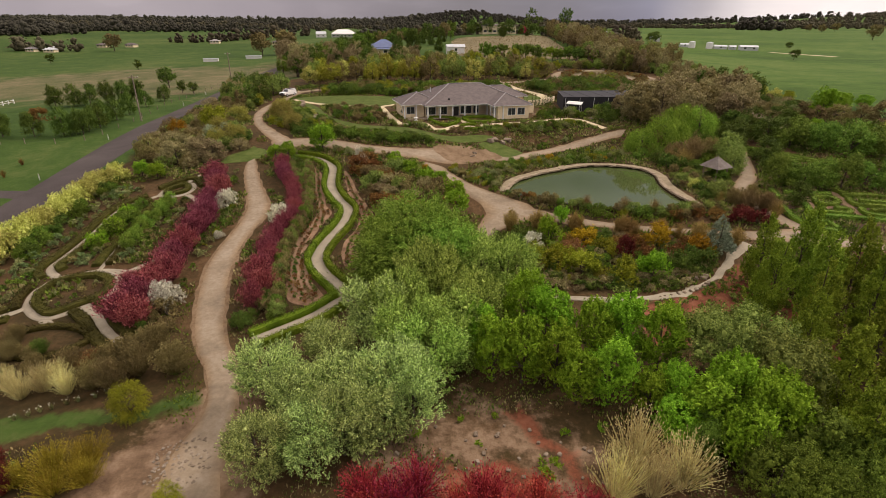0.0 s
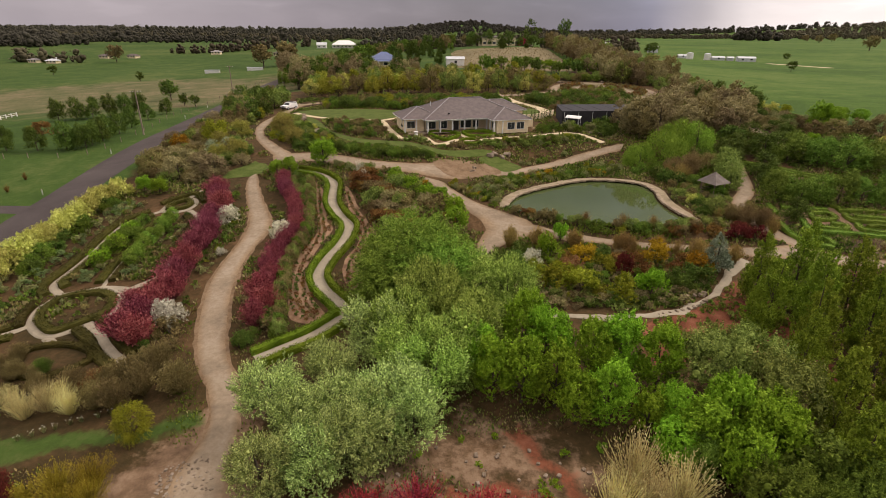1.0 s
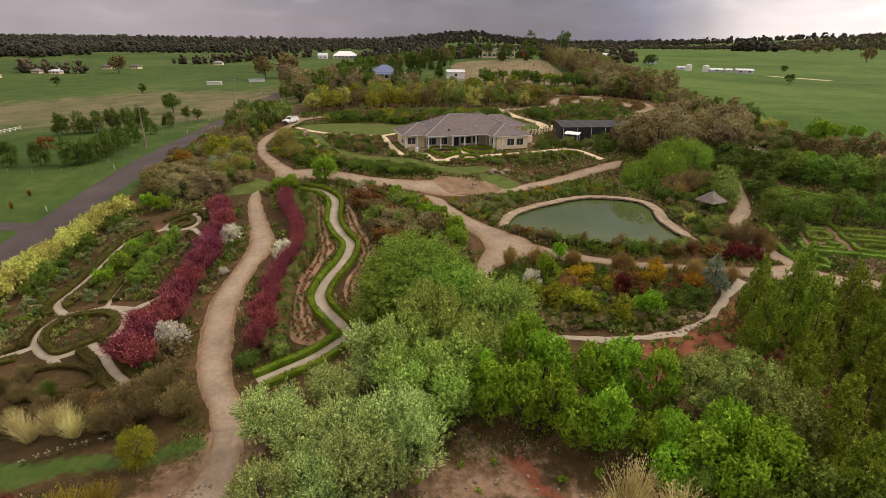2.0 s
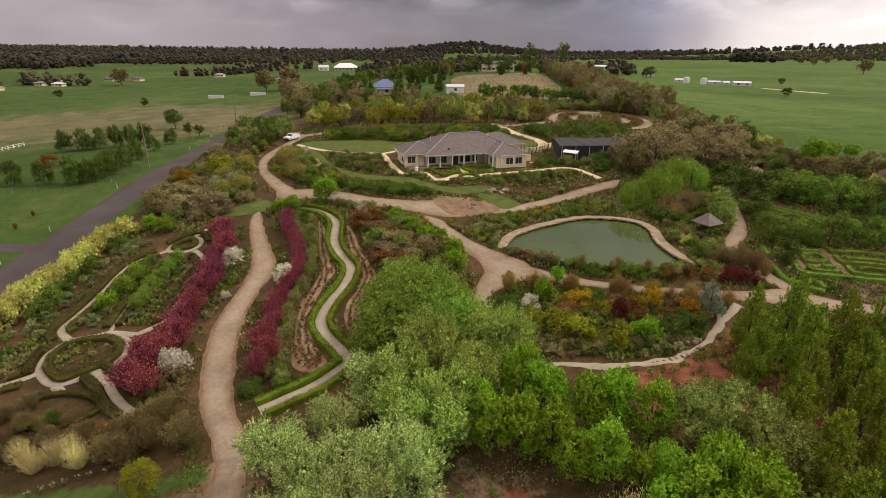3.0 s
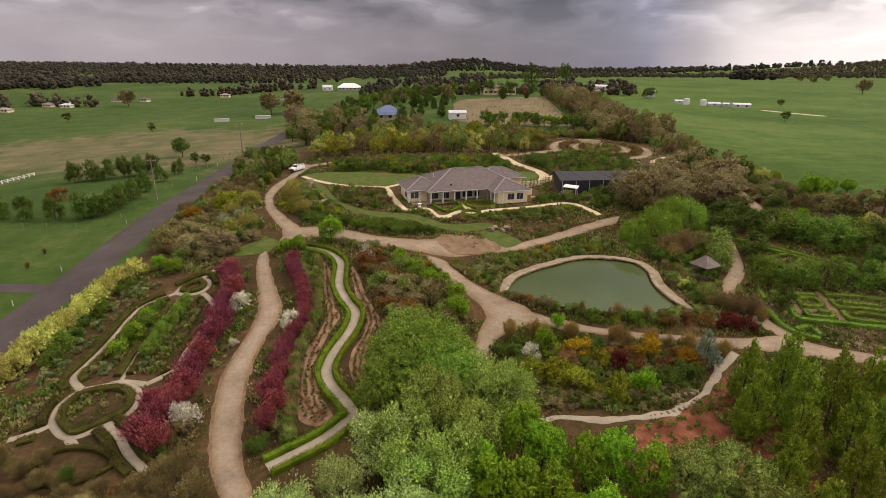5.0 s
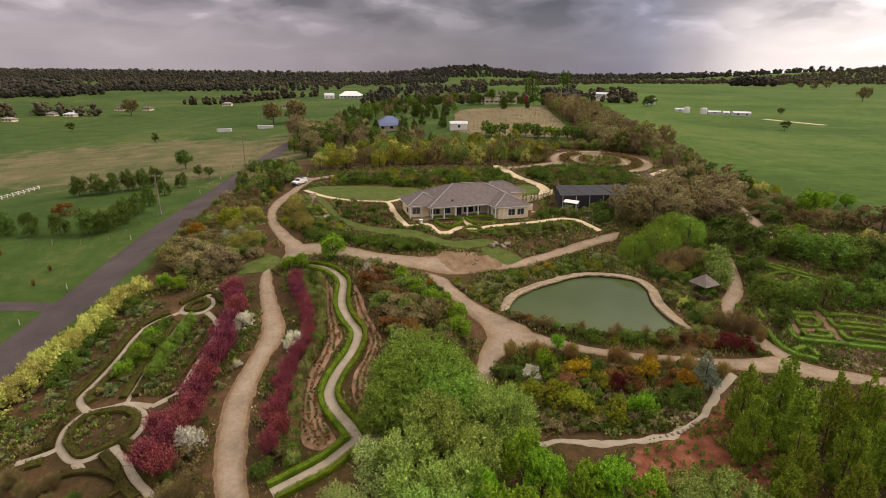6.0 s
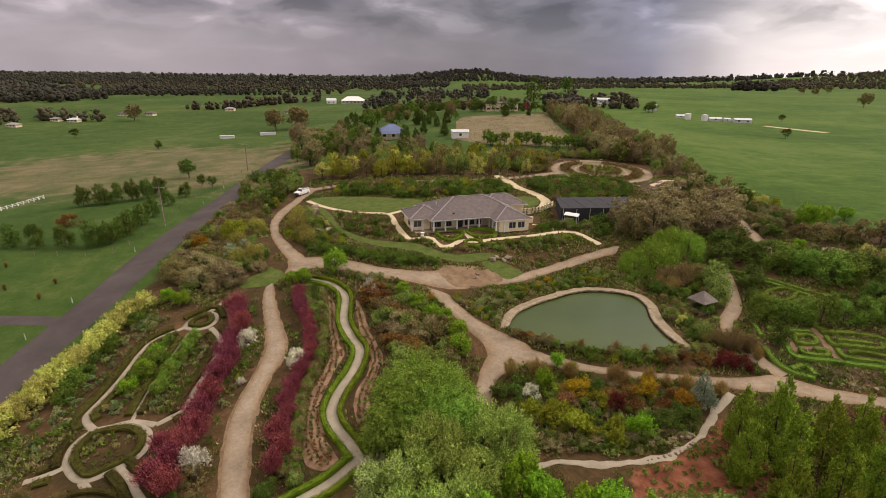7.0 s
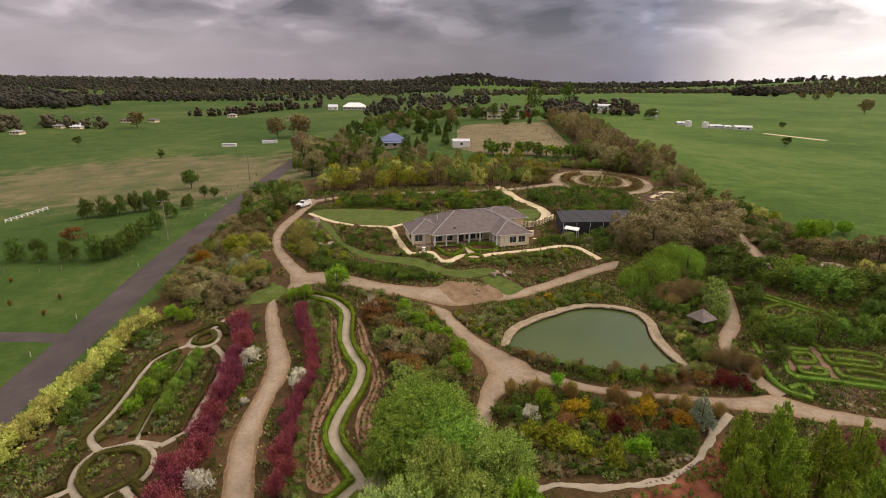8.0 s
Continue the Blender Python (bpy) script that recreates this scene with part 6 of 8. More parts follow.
    for x, y, w, side in ((-2.6, 2.98, 1.6, 0), (16.2, -2.92, 1.5, 0), (18.2, -2.92, 1.5, 0), (-3.92, 5.0, 1.5, 1), (13.28, -1.2, 1.6, 1)):
        size = (w + 0.2, 0.06, 1.45) if not side else (0.06, w + 0.2, 1.45)
        win = part("window", box(size, (x, y, 0.75)), WHITE, h)
        for k in (-1, 1):
            ps = (w / 2 - 0.06, 0.05, 1.25) if not side else (0.05, w / 2 - 0.06, 1.25)
            off = (k * w / 4, -0.03) if not side else (-0.03, k * w / 4)
            part("pane", box(ps, (x + off[0], y + off[1], 0.85)), GLASS, win)
    part("chimney_pipe", post(0.08, 0.9, (2.0, 5.2, E + 1.9)), TIN, h)
    part("roof_vent", box((0.35, 0.35, 0.3), (4.8, 1.6, E + 0.72), 0.05), DARK, h)
    part("tank_wall", box((2.6, 0.25, 1.6), (22.0, 2.0, 0.0)), WALL, h, "low cream side wall")
    part("side_steps", box((2.2, 1.4, 0.5), (23.6, 1.0, -0.3)), WALL, h)
    tagged(h, "cream single-storey house with grey tiled hip roofs and verandah", "house")


house()
BLOCKED.append([(-8, 115), (-3, 109.5), (10, 110.5), (18, 113), (22, 122), (14, 130), (-3, 126), (-9, 122)])


def cottage(name, x, y, w, d, wall_h, rise, turn, wall, roof, label, category="house", windows=3, gable=False, porch=False):
    """A small house or shed: walls, a pitched roof, windows and a door in its long side."""
    h = new(name)
    h.matrix_basis = pose(x, y, height(x, y), 0, 0, turn)
    part("wall", box((w, d, wall_h + 0.4), (0, 0, -0.4)), wall, h)
    if gable:
        o = 0.3
        v = [(-w / 2 - o, -d / 2 - o, wall_h), (w / 2 + o, -d / 2 - o, wall_h), (w / 2 + o, d / 2 + o, wall_h), (-w / 2 - o, d / 2 + o, wall_h), (-w / 2 - o, 0, wall_h + rise), (w / 2 + o, 0, wall_h + rise)]
        f = [(0, 1, 5, 4), (2, 3, 4, 5), (0, 4, 3), (1, 2, 5), (3, 2, 1, 0)]
    else:
        v, f = hip_roof(-w / 2 - 0.5, w / 2 + 0.5, -d / 2 - 0.5, d / 2 + 0.5, wall_h + 0.05, wall_h + rise)
    part("roof", from_faces(v, f), roof, h)
    for i in range(windows):
        px = -w / 2 + (i + 0.5) * w / max(1, windows)
        win = part("window", box((min(1.8, w / 6), 0.06, 1.2), (px, -d / 2 - 0.02, 0.9)), WHITE, h)
        part("pane", box((min(1.6, w / 7), 0.05, 1.0), (px, -d / 2 - 0.05, 1.0)), GLASS, win)
    if porch:
        part("verandah_roof", from_faces([(-w / 2, -d / 2 - 2.2, wall_h - 0.5), (w / 2, -d / 2 - 2.2, wall_h - 0.5), (w / 2, -d / 2, wall_h), (-w / 2, -d / 2, wall_h)], [(0, 1, 2, 3)]), roof, h)
        for i in range(6):
            part("post", box((0.15, 0.15, wall_h - 0.5), (-w / 2 + 0.1 + i * (w - 0.2) / 5, -d / 2 - 2.1, 0)), WHITE, h)
    return tagged(h, label, category)


cottage("neighbour_house", -20.0, 243, 11, 9, 3.0, 3.0, 12, WALL, BLUE_ROOF, "neighbouring house with a blue steel roof", windows=3, porch=True)
cottage("white_shed", 9.4, 235, 7, 4, 2.6, 0.9, 5, WHITE, TIN, "small white shed beside the paddock", "shed", 1, True)
cottage("hill_house", 38, 326, 19, 9, 4.4, 0.8, 8, WALL, ROOF, "long cream house on the hill", windows=7)
cottage("white_farmhouse", -80, 560, 22, 11, 3.2, 3.6, 4, WHITE, WHITE, "large white farmhouse far across the fields", windows=6, porch=True)
cottage("white_barn", -101, 556, 9, 7, 3.0, 2.2, 4, WHITE, TIN, "white barn beside the far farmhouse", "barn", 2, True)
cottage("long_shed", 214, 378, 11, 5.5, 2.3, 1.0, -12, TIN, TIN, "pale steel farm shed in the eastern pasture", "shed", 2, True)
for x, y, w, d in ((201, 390, 8, 5), (207.5, 386, 4, 4), (186, 412, 6, 5)):
    cottage("farm_shed", x, y, w, d, 1.9, 0.9, -12, TIN, TIN, "low steel farm building in the eastern pasture", "shed", 1, True)
for x, y in ((-180, 495), (-231, 457), (-277, 412), (-282, 376), (-262, 408), (139, 560), (159, 530), (-116, 450), (-250, 452), (-268, 420)):
    cottage("farmhouse", x, y, 7.5, 5, 2.1, 1.3, float(rng.uniform(-20, 20)), WALL, (TIN, ROOF, RIDGE)[int(rng.integers(3))], "distant farmhouse among paddock trees", "house", 3)
for i in range(26):
    x, y = rng.uniform(700, 1500), rng.uniform(1180, 1650)
    cottage("village_house", x, y, 13, 9, 3.4, 3.0, float(rng.uniform(0, 90)), WHITE if i % 2 else WALL, (TIN, ROOF, RIDGE)[i % 3], "distant village house among trees on the rise", "house", 2)


def tank(x, y):
    t = new("water_tank")
    t.matrix_basis = pose(x, y, height(x, y))
    part("barrel", post(2.2, 4.5, (0, 0, -0.3), 20), WHITE, t)
    part("lid", post(2.25, 0.5, (0, 0, 4.2), 20, 0.3), TIN, t)
    tagged(t, "white round water tank beside farm sheds", "tank")


tank(186, 400)
tank(194, 391)


def trough(x, y, w, turn):
    t = new("field_shelter")
    t.matrix_basis = pose(x, y, height(x, y), 0, 0, turn)
    part("wall", box((w, 2.4, 1.5), (0, 0, -0.1), 0.05), WHITE, t)
    part("roof", box((w + 0.3, 2.8, 0.12), (0, 0, 1.4)), TIN, t)
    tagged(t, "low white shelter standing in the pasture", "shelter")


trough(-110, 292, 7, 10)
trough(-91.5, 302, 8, 15)


def white_rail(x0, y0, x1, y1):
    n = 9
    f = new("white_fence")
    f.matrix_basis = pose(x0, y0, height(x0, y0))
    for i in range(n):
        x, y = (x1 - x0) * i / (n - 1), (y1 - y0) * i / (n - 1)
        part("post", box((0.18, 0.18, 1.1), (x, y, height(x0 + x, y0 + y) - height(x0, y0) - 0.05)), WHITE, f)
    for z in (0.45, 0.85):
        p = part("rail", tube_mesh([(0, 0, z), (x1 - x0, y1 - y0, height(x1, y1) - height(x0, y0) + z)], (0.06, 0.06), 4), WHITE, f)
    tagged(f, "low white rail fence in the field", "fence")


def tube_mesh(points, radii, sides=6):
    v, f = tube(points, radii, sides)
    return from_faces([tuple(p) for p in v], [tuple(map(int, q)) for q in f])


white_rail(-115.4, 143.6, -113.4, 156.9)


def car(x, y, turn):
    """A white off-road wagon: body, cabin, windows, bumpers, lights, wheels."""
    c = new("car")
    c.matrix_basis = pose(x, y, height(x, y) + 0.08, 0, 0, turn)
    side = [(-2.2, 0.45), (-2.25, 0.75), (-2.15, 0.98), (-0.95, 1.08), (-0.45, 1.72), (1.95, 1.76), (2.2, 1.1), (2.25, 0.6), (2.2, 0.42)]

    def slab(profile, w, inset):
        v = [(px, -w + (inset if pz > 1.1 else 0), pz) for px, pz in profile] + [(px, w - (inset if pz > 1.1 else 0), pz) for px, pz in profile]
        n = len(profile)
        f = [tuple(range(n))[::-1], tuple(range(n, 2 * n))] + [(i, (i + 1) % n, n + (i + 1) % n, n + i) for i in range(n)]
        return from_faces(v, f)

    part("body", slab(side, 0.92, 0.14), WHITE, c, "white painted body")
    part("windscreen", from_faces([(-0.93, -0.72, 1.12), (-0.93, 0.72, 1.12), (-0.5, 0.68, 1.66), (-0.5, -0.68, 1.66)], [(0, 1, 2, 3)]), GLASS, c)
    for s in (-1, 1):
        for a, b in ((-0.35, 0.75), (0.85, 1.75)):
            part("side_window", box((b - a, 0.04, 0.46), ((a + b) / 2, s * 0.80, 1.17)), GLASS, c)
        part("headlight", box((0.06, 0.3, 0.16), (-2.24, s * 0.62, 0.72)), TIN, c)
        for px in (-1.4, 1.4):
            bm = bmesh.new()
            bmesh.ops.create_cone(bm, cap_ends=True, segments=18, radius1=0.38, radius2=0.38, depth=0.24, matrix=Matrix.Translation((px, s * 0.84, 0.36)) @ Matrix.Rotation(radians(90), 4, "X"))
            wheel = part("wheel", bm, DARK, c)
            bm = bmesh.new()
            bmesh.ops.create_cone(bm, cap_ends=True, segments=12, radius1=0.2, radius2=0.2, depth=0.27, matrix=Matrix.Translation((px, s * 0.84, 0.36)) @ Matrix.Rotation(radians(90), 4, "X"))
            part("rim", bm, TIN, wheel)
    part("bumper", box((0.16, 1.8, 0.24), (-2.26, 0, 0.4), 0.04), DARK, c)
    part("grille", box((0.05, 0.9, 0.2), (-2.25, 0, 0.72)), DARK, c)
    part("roof_rack", box((1.6, 1.3, 0.07), (0.8, 0, 1.78)), DARK, c)
    tagged(c, "white four-wheel-drive wagon parked on the gravel drive", "car")


car(-38.2, 148.5, 62)


def gazebo(x, y):
    """An open timber summerhouse with a shingled pyramid roof."""
    g = new("gazebo")
    g.matrix_basis = pose(x, y, height(x, y) + 0.12, 0, 0, 25) @ Matrix.Scale(0.82, 4)
    part("floor", box((2.9, 2.9, 0.5), (0, 0, -0.4), 0.02), TIMBER, g)
    for sx_, sy_ in ((-1, -1), (1, -1), (1, 1), (-1, 1)):
        part("post", box((0.16, 0.16, 2.2), (sx_ * 1.3, sy_ * 1.3, 0.1), 0.01), TIMBER, g)
    for k in range(3):
        part("rail", box((2.6, 0.07, 0.09), (0, 1.3, 0.4 + 0.3 * k)), TIMBER, g)
    for k in range(9):
        z, w = 2.25 + 0.19 * k, 1.95 * (1 - k / 9.4)
        v = [(-w, -w, z), (w, -w, z), (w, w, z), (-w, w, z)]
        w2 = w - 0.24
        v += [(-w2, -w2, z + 0.2), (w2, -w2, z + 0.2), (w2, w2, z + 0.2), (-w2, w2, z + 0.2)]
        part("shingle_course", from_faces(v, [(0, 1, 5, 4), (1, 2, 6, 5), (2, 3, 7, 6), (3, 0, 4, 7), (3, 2, 1, 0), (4, 5, 6, 7)]), SHINGLE, g)
    part("finial", post(0.07, 0.4, (0, 0, 3.9), 6, 0.02), TIMBER, g)
    tagged(g, "small open gazebo with a grey shingled pyramid roof", "gazebo")


gazebo(38.0, 79.6)


def shade_house():
    s = new("shade_house")
    s.matrix_basis = pose(35.5, 125.0, height(35, 124), 0, 0, 4)
    part("roof", from_faces([(-10.5, -5.2, 2.9), (8.5, -5.2, 2.9), (9.5, 5.5, 2.9), (-8.5, 5.5, 2.9), (-10.5, -5.2, 2.8), (8.5, -5.2, 2.8), (9.5, 5.5, 2.8), (-8.5, 5.5, 2.8)],
                            [(0, 1, 2, 3), (7, 6, 5, 4), (0, 4, 5, 1), (1, 5, 6, 2), (2, 6, 7, 3), (3, 7, 4, 0)]), SHADE_CLOTH, s, "black netting roof")
    part("cloth_wall", box((18.8, 0.05, 2.8), (-1.0, -5.15, 0)), SHADE_CLOTH, s)
    part("cloth_wall", box((0.05, 10.4, 2.8), (-9.4, 0.1, 0), turn=-0.18), SHADE_CLOTH, s)
    for i in range(7):
        part("post", post(0.06, 2.85, (-10 + i * 3.05, -5.25, -0.1)), TIN, s)
    for i in range(6):
        part("cable", box((0.04, 10.6, 0.04), (-8 + i * 3.2, 0.1, 2.91)), SHADE_CLOTH, s)
    tagged(s, "low flat-roofed shade house of black netting", "shade house")
    a = new("awning")
    a.matrix_basis = pose(27.4, 117.6, height(27, 117), 0, 0, -35)
    part("sheet", from_faces([(-1.6, -0.6, 2.0), (1.6, -0.6, 2.0), (1.6, 0.6, 2.4), (-1.6, 0.6, 2.4), (-1.6, -0.6, 1.92), (1.6, -0.6, 1.92), (1.6, 0.6, 2.32), (-1.6, 0.6, 2.32)],
                             [(0, 1, 2, 3), (7, 6, 5, 4), (0, 4, 5, 1), (1, 5, 6, 2), (2, 6, 7, 3), (3, 7, 4, 0)]), WHITE, a)
    for px in (-1.4, 1.4):
        part("post", post(0.05, 2.0, (px, -0.5, 0)), TIN, a)
        part("post", post(0.05, 2.35, (px, 0.5, 0)), TIN, a)
    tagged(a, "white flat awning beside the shade house", "awning")


shade_house()
BLOCKED.append([(25, 119), (45, 121), (46, 132), (26, 131)])


def garden_wall():
    """The curved cream retaining wall behind the house, with a row of pencil cypresses before it."""
    w = new("retaining_wall")
    pts = smooth([(17.6, 125.2), (19.5, 125.6), (22.0, 126.8), (24.5, 129.3), (26.6, 132.2)], 0.8)
    for a, b in zip(pts[:-1], pts[1:]):
        c, d = (a + b) / 2, b - a
        part("panel", box((float(np.linalg.norm(d)) + 0.04, 0.25, 1.7), (c[0], c[1], height(c[0], c[1]) - 0.4), turn=math.atan2(d[1], d[0])), WALL, w)
    tagged(w, "curved cream rendered retaining wall behind the house", "wall")
    for p in smooth([(18.0, 124.2), (20.0, 124.7), (22.6, 126.0), (25.2, 128.6)], 1.15):
        tree("pencil_cypress", "cypress", L_DARK, p[0], p[1], float(rng.uniform(1.9, 2.4)), "dark pencil cypress in a row before the wall", "pencil cypresses", 0.8)


garden_wall()


def pole(x, y, h):
    p = new("power_pole")
    p.matrix_basis = pose(x, y, height(x, y), 0, 0, 8)
    part("shaft", post(0.17, h + 0.4, (0, 0, -0.4), 10, 0.11), TIMBER, p)
    part("crossarm", box((2.2, 0.1, 0.12), (0, 0.14, h - 0.6)), TIMBER, p)
    for k in (-1.0, -0.5, 0.5, 1.0):
        part("insulator", post(0.045, 0.18, (k, 0.14, h - 0.48), 8, 0.03), WHITE, p)
    tagged(p, "weathered timber power pole beside the road", "pole")


for x, y in ((-64.5, 125.3), (-67, 192), (-66, 262)):
    pole(x, y, 9.5)
for i, (x, y) in enumerate([(-62.8, 77.5), (-62.3, 87.8), (-62.6, 108.5), (-64, 146), (-65.5, 165)]):
    m = new("road_marker")
    m.matrix_basis = pose(x, y, height(x, y))
    part("stake", box((0.12, 0.05, 1.0), (0, 0, -0.05), 0.01), WHITE, m)
    part("reflector", box((0.08, 0.02, 0.1), (0, -0.035, 0.8)), RED_EARTH, m)
    tagged(m, "slim white roadside marker post", "marker post", "road markers")


def fence(points, gap, label):
    f = new("wire_fence")
    x0, y0 = points[0]
    base = height(x0, y0)
    f.matrix_basis = pose(x0, y0, base)
    line = smooth(points, gap)
    for p in line:
        part("post", box((0.1, 0.1, 1.15), (p[0] - x0, p[1] - y0, height(p[0], p[1]) - base - 0.1)), TIMBER, f)
    for z in (0.45, 0.95):
        part("wire", tube_mesh([(p[0] - x0, p[1] - y0, height(p[0], p[1]) - base + z) for p in line], [0.006] * len(line), 3), DARK, f)
    tagged(f, label, "fence", "", "")


fence([(-120, 107), (-88, 106.5), (-77, 107), (-67, 108.5), (-66, 125), (-69, 151), (-68, 172), (-68, 230)], 6.0, "timber post and wire fence round the field trees")


def bench(x, y, turn):
    b = new("garden_bench")
    b.matrix_basis = pose(x, y, height(x, y) + 0.08, 0, 0, turn)
    for k in range(4):
        part("seat_slat", box((1.5, 0.09, 0.04), (0, -0.2 + 0.12 * k, 0.42)), TIMBER, b)
    for k in range(3):
        part("back_slat", box((1.5, 0.04, 0.09), (0, 0.26, 0.55 + 0.14 * k)), TIMBER, b)
    for px in (-0.65, 0.65):
        for py in (-0.2, 0.24):
            part("leg", box((0.07, 0.07, 0.42 if py < 0 else 0.92), (px, py, 0)), TIMBER, b)
        part("armrest", box((0.07, 0.5, 0.05), (px, 0.0, 0.62)), TIMBER, b)
    tagged(b, "weathered timber garden bench at the path's end", "bench")


bench(-8.6, 51.6, 200)


def urn(x, y):
    u = new("pedestal_urn")
    u.matrix_basis = pose(x, y, height(x, y))
    part("pedestal", box((0.6, 0.6, 0.8), (0, 0, 0), 0.04), WHITE, u)
    part("bowl", post(0.18, 0.5, (0, 0, 0.8), 14, 0.42), WHITE, u)
    tagged(u, "white garden urn on a square pedestal", "urn")


urn(-5.0, 107.9)

# ---- hedges ----
for side in (0.95, -0.95):
    hedge("box_hedge", [tuple(p) for p in offset(WAVY, side, 1.5)], 0.55, 0.6, L_HEDGE, "bright green clipped box hedge edging the wavy path")
    hedge("box_hedge", [tuple(p) for p in offset(WAVY_END, side, 1.5)][(1 if side > 0 else 0):], 0.55, 0.6, L_HEDGE, "bright green clipped box hedge edging the branch path")
for nm in ("left", "middle", "right", "tail", "west"):
    wide = 0.7 if nm == "middle" else 1.0
    for side in (wide, -wide):
        hedge("knot_hedge", [tuple(p) for p in offset(KNOT[nm], side, 2.0)][(1 if nm != "tail" else 0):-1], 0.95, 0.42, L_HEDGE_DARK, "low dark brown-green hedge edging the knot garden path", dense=60)
ring_c = np.mean(RING_BIG, 0)
hedge("knot_hedge", [tuple(ring_c + (np.array(p) - ring_c) * 0.80) for p in RING_BIG], 0.8, 0.5, L_HEDGE_DARK, "low dark hedge ringing the round knot bed", True, dense=60)
ring_s = np.mean(RING_SMALL, 0)
hedge("knot_hedge", [tuple(ring_s + (np.array(p) - ring_s) * 0.62) for p in RING_SMALL], 0.75, 0.5, L_HEDGE_DARK, "low dark hedge ringing the small knot bed", True, dense=60)
hedge("knot_hedge", [tuple(ring_s + (np.array(p) - ring_s) * 1.45) for p in RING_SMALL[1:5]], 0.75, 0.5, L_HEDGE_DARK, "low dark hedge round the small knot ring", dense=60)
hedge("knot_hedge", [tuple(ring_c + (np.array(p) - ring_c) * 1.22) for p in RING_BIG[1:4]], 0.75, 0.5, L_HEDGE_DARK, "low dark hedge west of the knot ring", dense=60)
hedge("knot_hedge", [(-36.6, 48.3), (-33.6, 47.6), (-31.6, 45.8), (-34, 43.9), (-38, 44.8), (-38.8, 47.4)], 0.6, 0.4, L_HEDGE_DARK, "low dark hedge round the southern knot bed", True, dense=60)

# ---- clipped parterre east of the pond ----
sheet("parterre_bed", [(42.0, 71.0), (46.5, 75.1), (52.0, 75.1), (60.3, 70.8), (56, 63.3), (44.4, 63.2)], MULCH, 0.045, 1.5, "dark earth of the clipped parterre", "bed")
lane("parterre_path", [(52.1, 74.6), (51.5, 71.6), (51.0, 69.7), (50.4, 67.0)], 1.1, VERGE, 0.1, "reddish gravel path through the parterre")
lane("parterre_path", [(47.6, 72.8), (46.3, 70.4), (45.6, 69.0)], 0.9, VERGE, 0.104, "reddish gravel path through the parterre")
lane("parterre_path", [(45.6, 69.0), (48.0, 69.9), (50.9, 69.5)], 0.7, VERGE, 0.108, "reddish gravel path through the parterre")
PARTERRE = [[(45.4, 70.4), (44.7, 67.8), (45.9, 67.0), (48.7, 66.5), (51.1, 65.8), (55.5, 64.8), (60, 63.6)], [(47.9, 72.3), (47.2, 70.7), (49.2, 70.3), (50.3, 71.2), (50.1, 72.4), (48.1, 72.5)],
            [(46.9, 69.4), (46.5, 68.2), (49.1, 67.6), (49.9, 68.6), (48.5, 69.2)], [(52.2, 73.2), (56.0, 72.8), (59.4, 71.6), (60.4, 69.8)], [(52.2, 72.0), (51.9, 70.2), (53.9, 69.8), (57.6, 69.0), (58.8, 70.2)],
            [(53.2, 71.2), (55.4, 70.7), (57.4, 70.2)], [(51.7, 68.9), (51.5, 67.3), (54.6, 66.3), (58.3, 65.2), (60.5, 65.6)], [(52.6, 68.2), (54.2, 68.4), (57.6, 67.2), (60.2, 66.6)],
            [(41.9, 69.6), (41.5, 66.8), (42.0, 64.7), (43.1, 63.6), (44.4, 62.9)], [(42.7, 64.9), (44.8, 65.4), (45.0, 63.5)], [(41.3, 75.6), (39.9, 72.9), (40.3, 71.8), (42.2, 71.4)], [(43.6, 75.0), (43.1, 72.2)],
            [(45.0, 74.2), (48.0, 73.6), (50.7, 73.3)], [(52.3, 74.8), (53.0, 73.6)], [(50.2, 83.6), (52.4, 85.4), (54.9, 85.9), (56.0, 84.6), (54.0, 82.6), (51.2, 81.9), (50.2, 83.4)],
            [(49.4, 92.5), (53.0, 90.0), (56.7, 86.4), (59.0, 84.2), (60.8, 82.8)], [(50.6, 90.2), (53.6, 87.8), (57.4, 83.6)]]
for line_pts in PARTERRE:
    hedge("parterre_hedge", line_pts, 0.6, 0.55, L_MID, "clipped green box hedge in the geometric parterre", gap=0.7)
for line_pts in ([(-2.5, 112.0), (0.2, 106.4), (3.0, 109.2), (2.6, 111.8)], [(4.3, 112.4), (5.7, 108.9), (10.0, 109.8), (9.0, 112.9)]):
    hedge("parterre_hedge", line_pts, 0.5, 0.55, L_HEDGE, "clipped box hedge round a bed at the verandah", True, 1.0)
hedge("parterre_hedge", [(5.0 + 1.7 * math.cos(a), 105.2 + 1.7 * math.sin(a)) for a in np.linspace(0, 2 * math.pi, 10, endpoint=False)], 0.5, 0.5, L_HEDGE, "small round clipped hedge on the path", True, 0.6)
planting([(-1.2, 111.2), (0.4, 107.6), (2.1, 109.4), (1.8, 111)], 1.0, 0.3, 0.6, "rust mid gold", 41, "at the verandah", 1.0, "herb")
planting([(5.2, 111.8), (6.2, 109.8), (9.2, 110.4), (8.6, 112.0)], 1.0, 0.3, 0.6, "mid olive gold", 42, "at the verandah", 1.0, "herb")

# ---- the pond's stone edge ----


def stone_mesh(seed):
    r = np.random.default_rng(seed)
    bm = bmesh.new()
    bmesh.ops.create_cube(bm, size=1)
    bmesh.ops.bevel(bm, geom=bm.edges[:], offset=0.16, segments=1, affect="EDGES")
    for v in bm.verts:
        v.co += Vector(r.uniform(-0.09, 0.09, 3))
    me = bpy.data.meshes.new("stone")
    bm.to_mesh(me)
    bm.free()
    return me


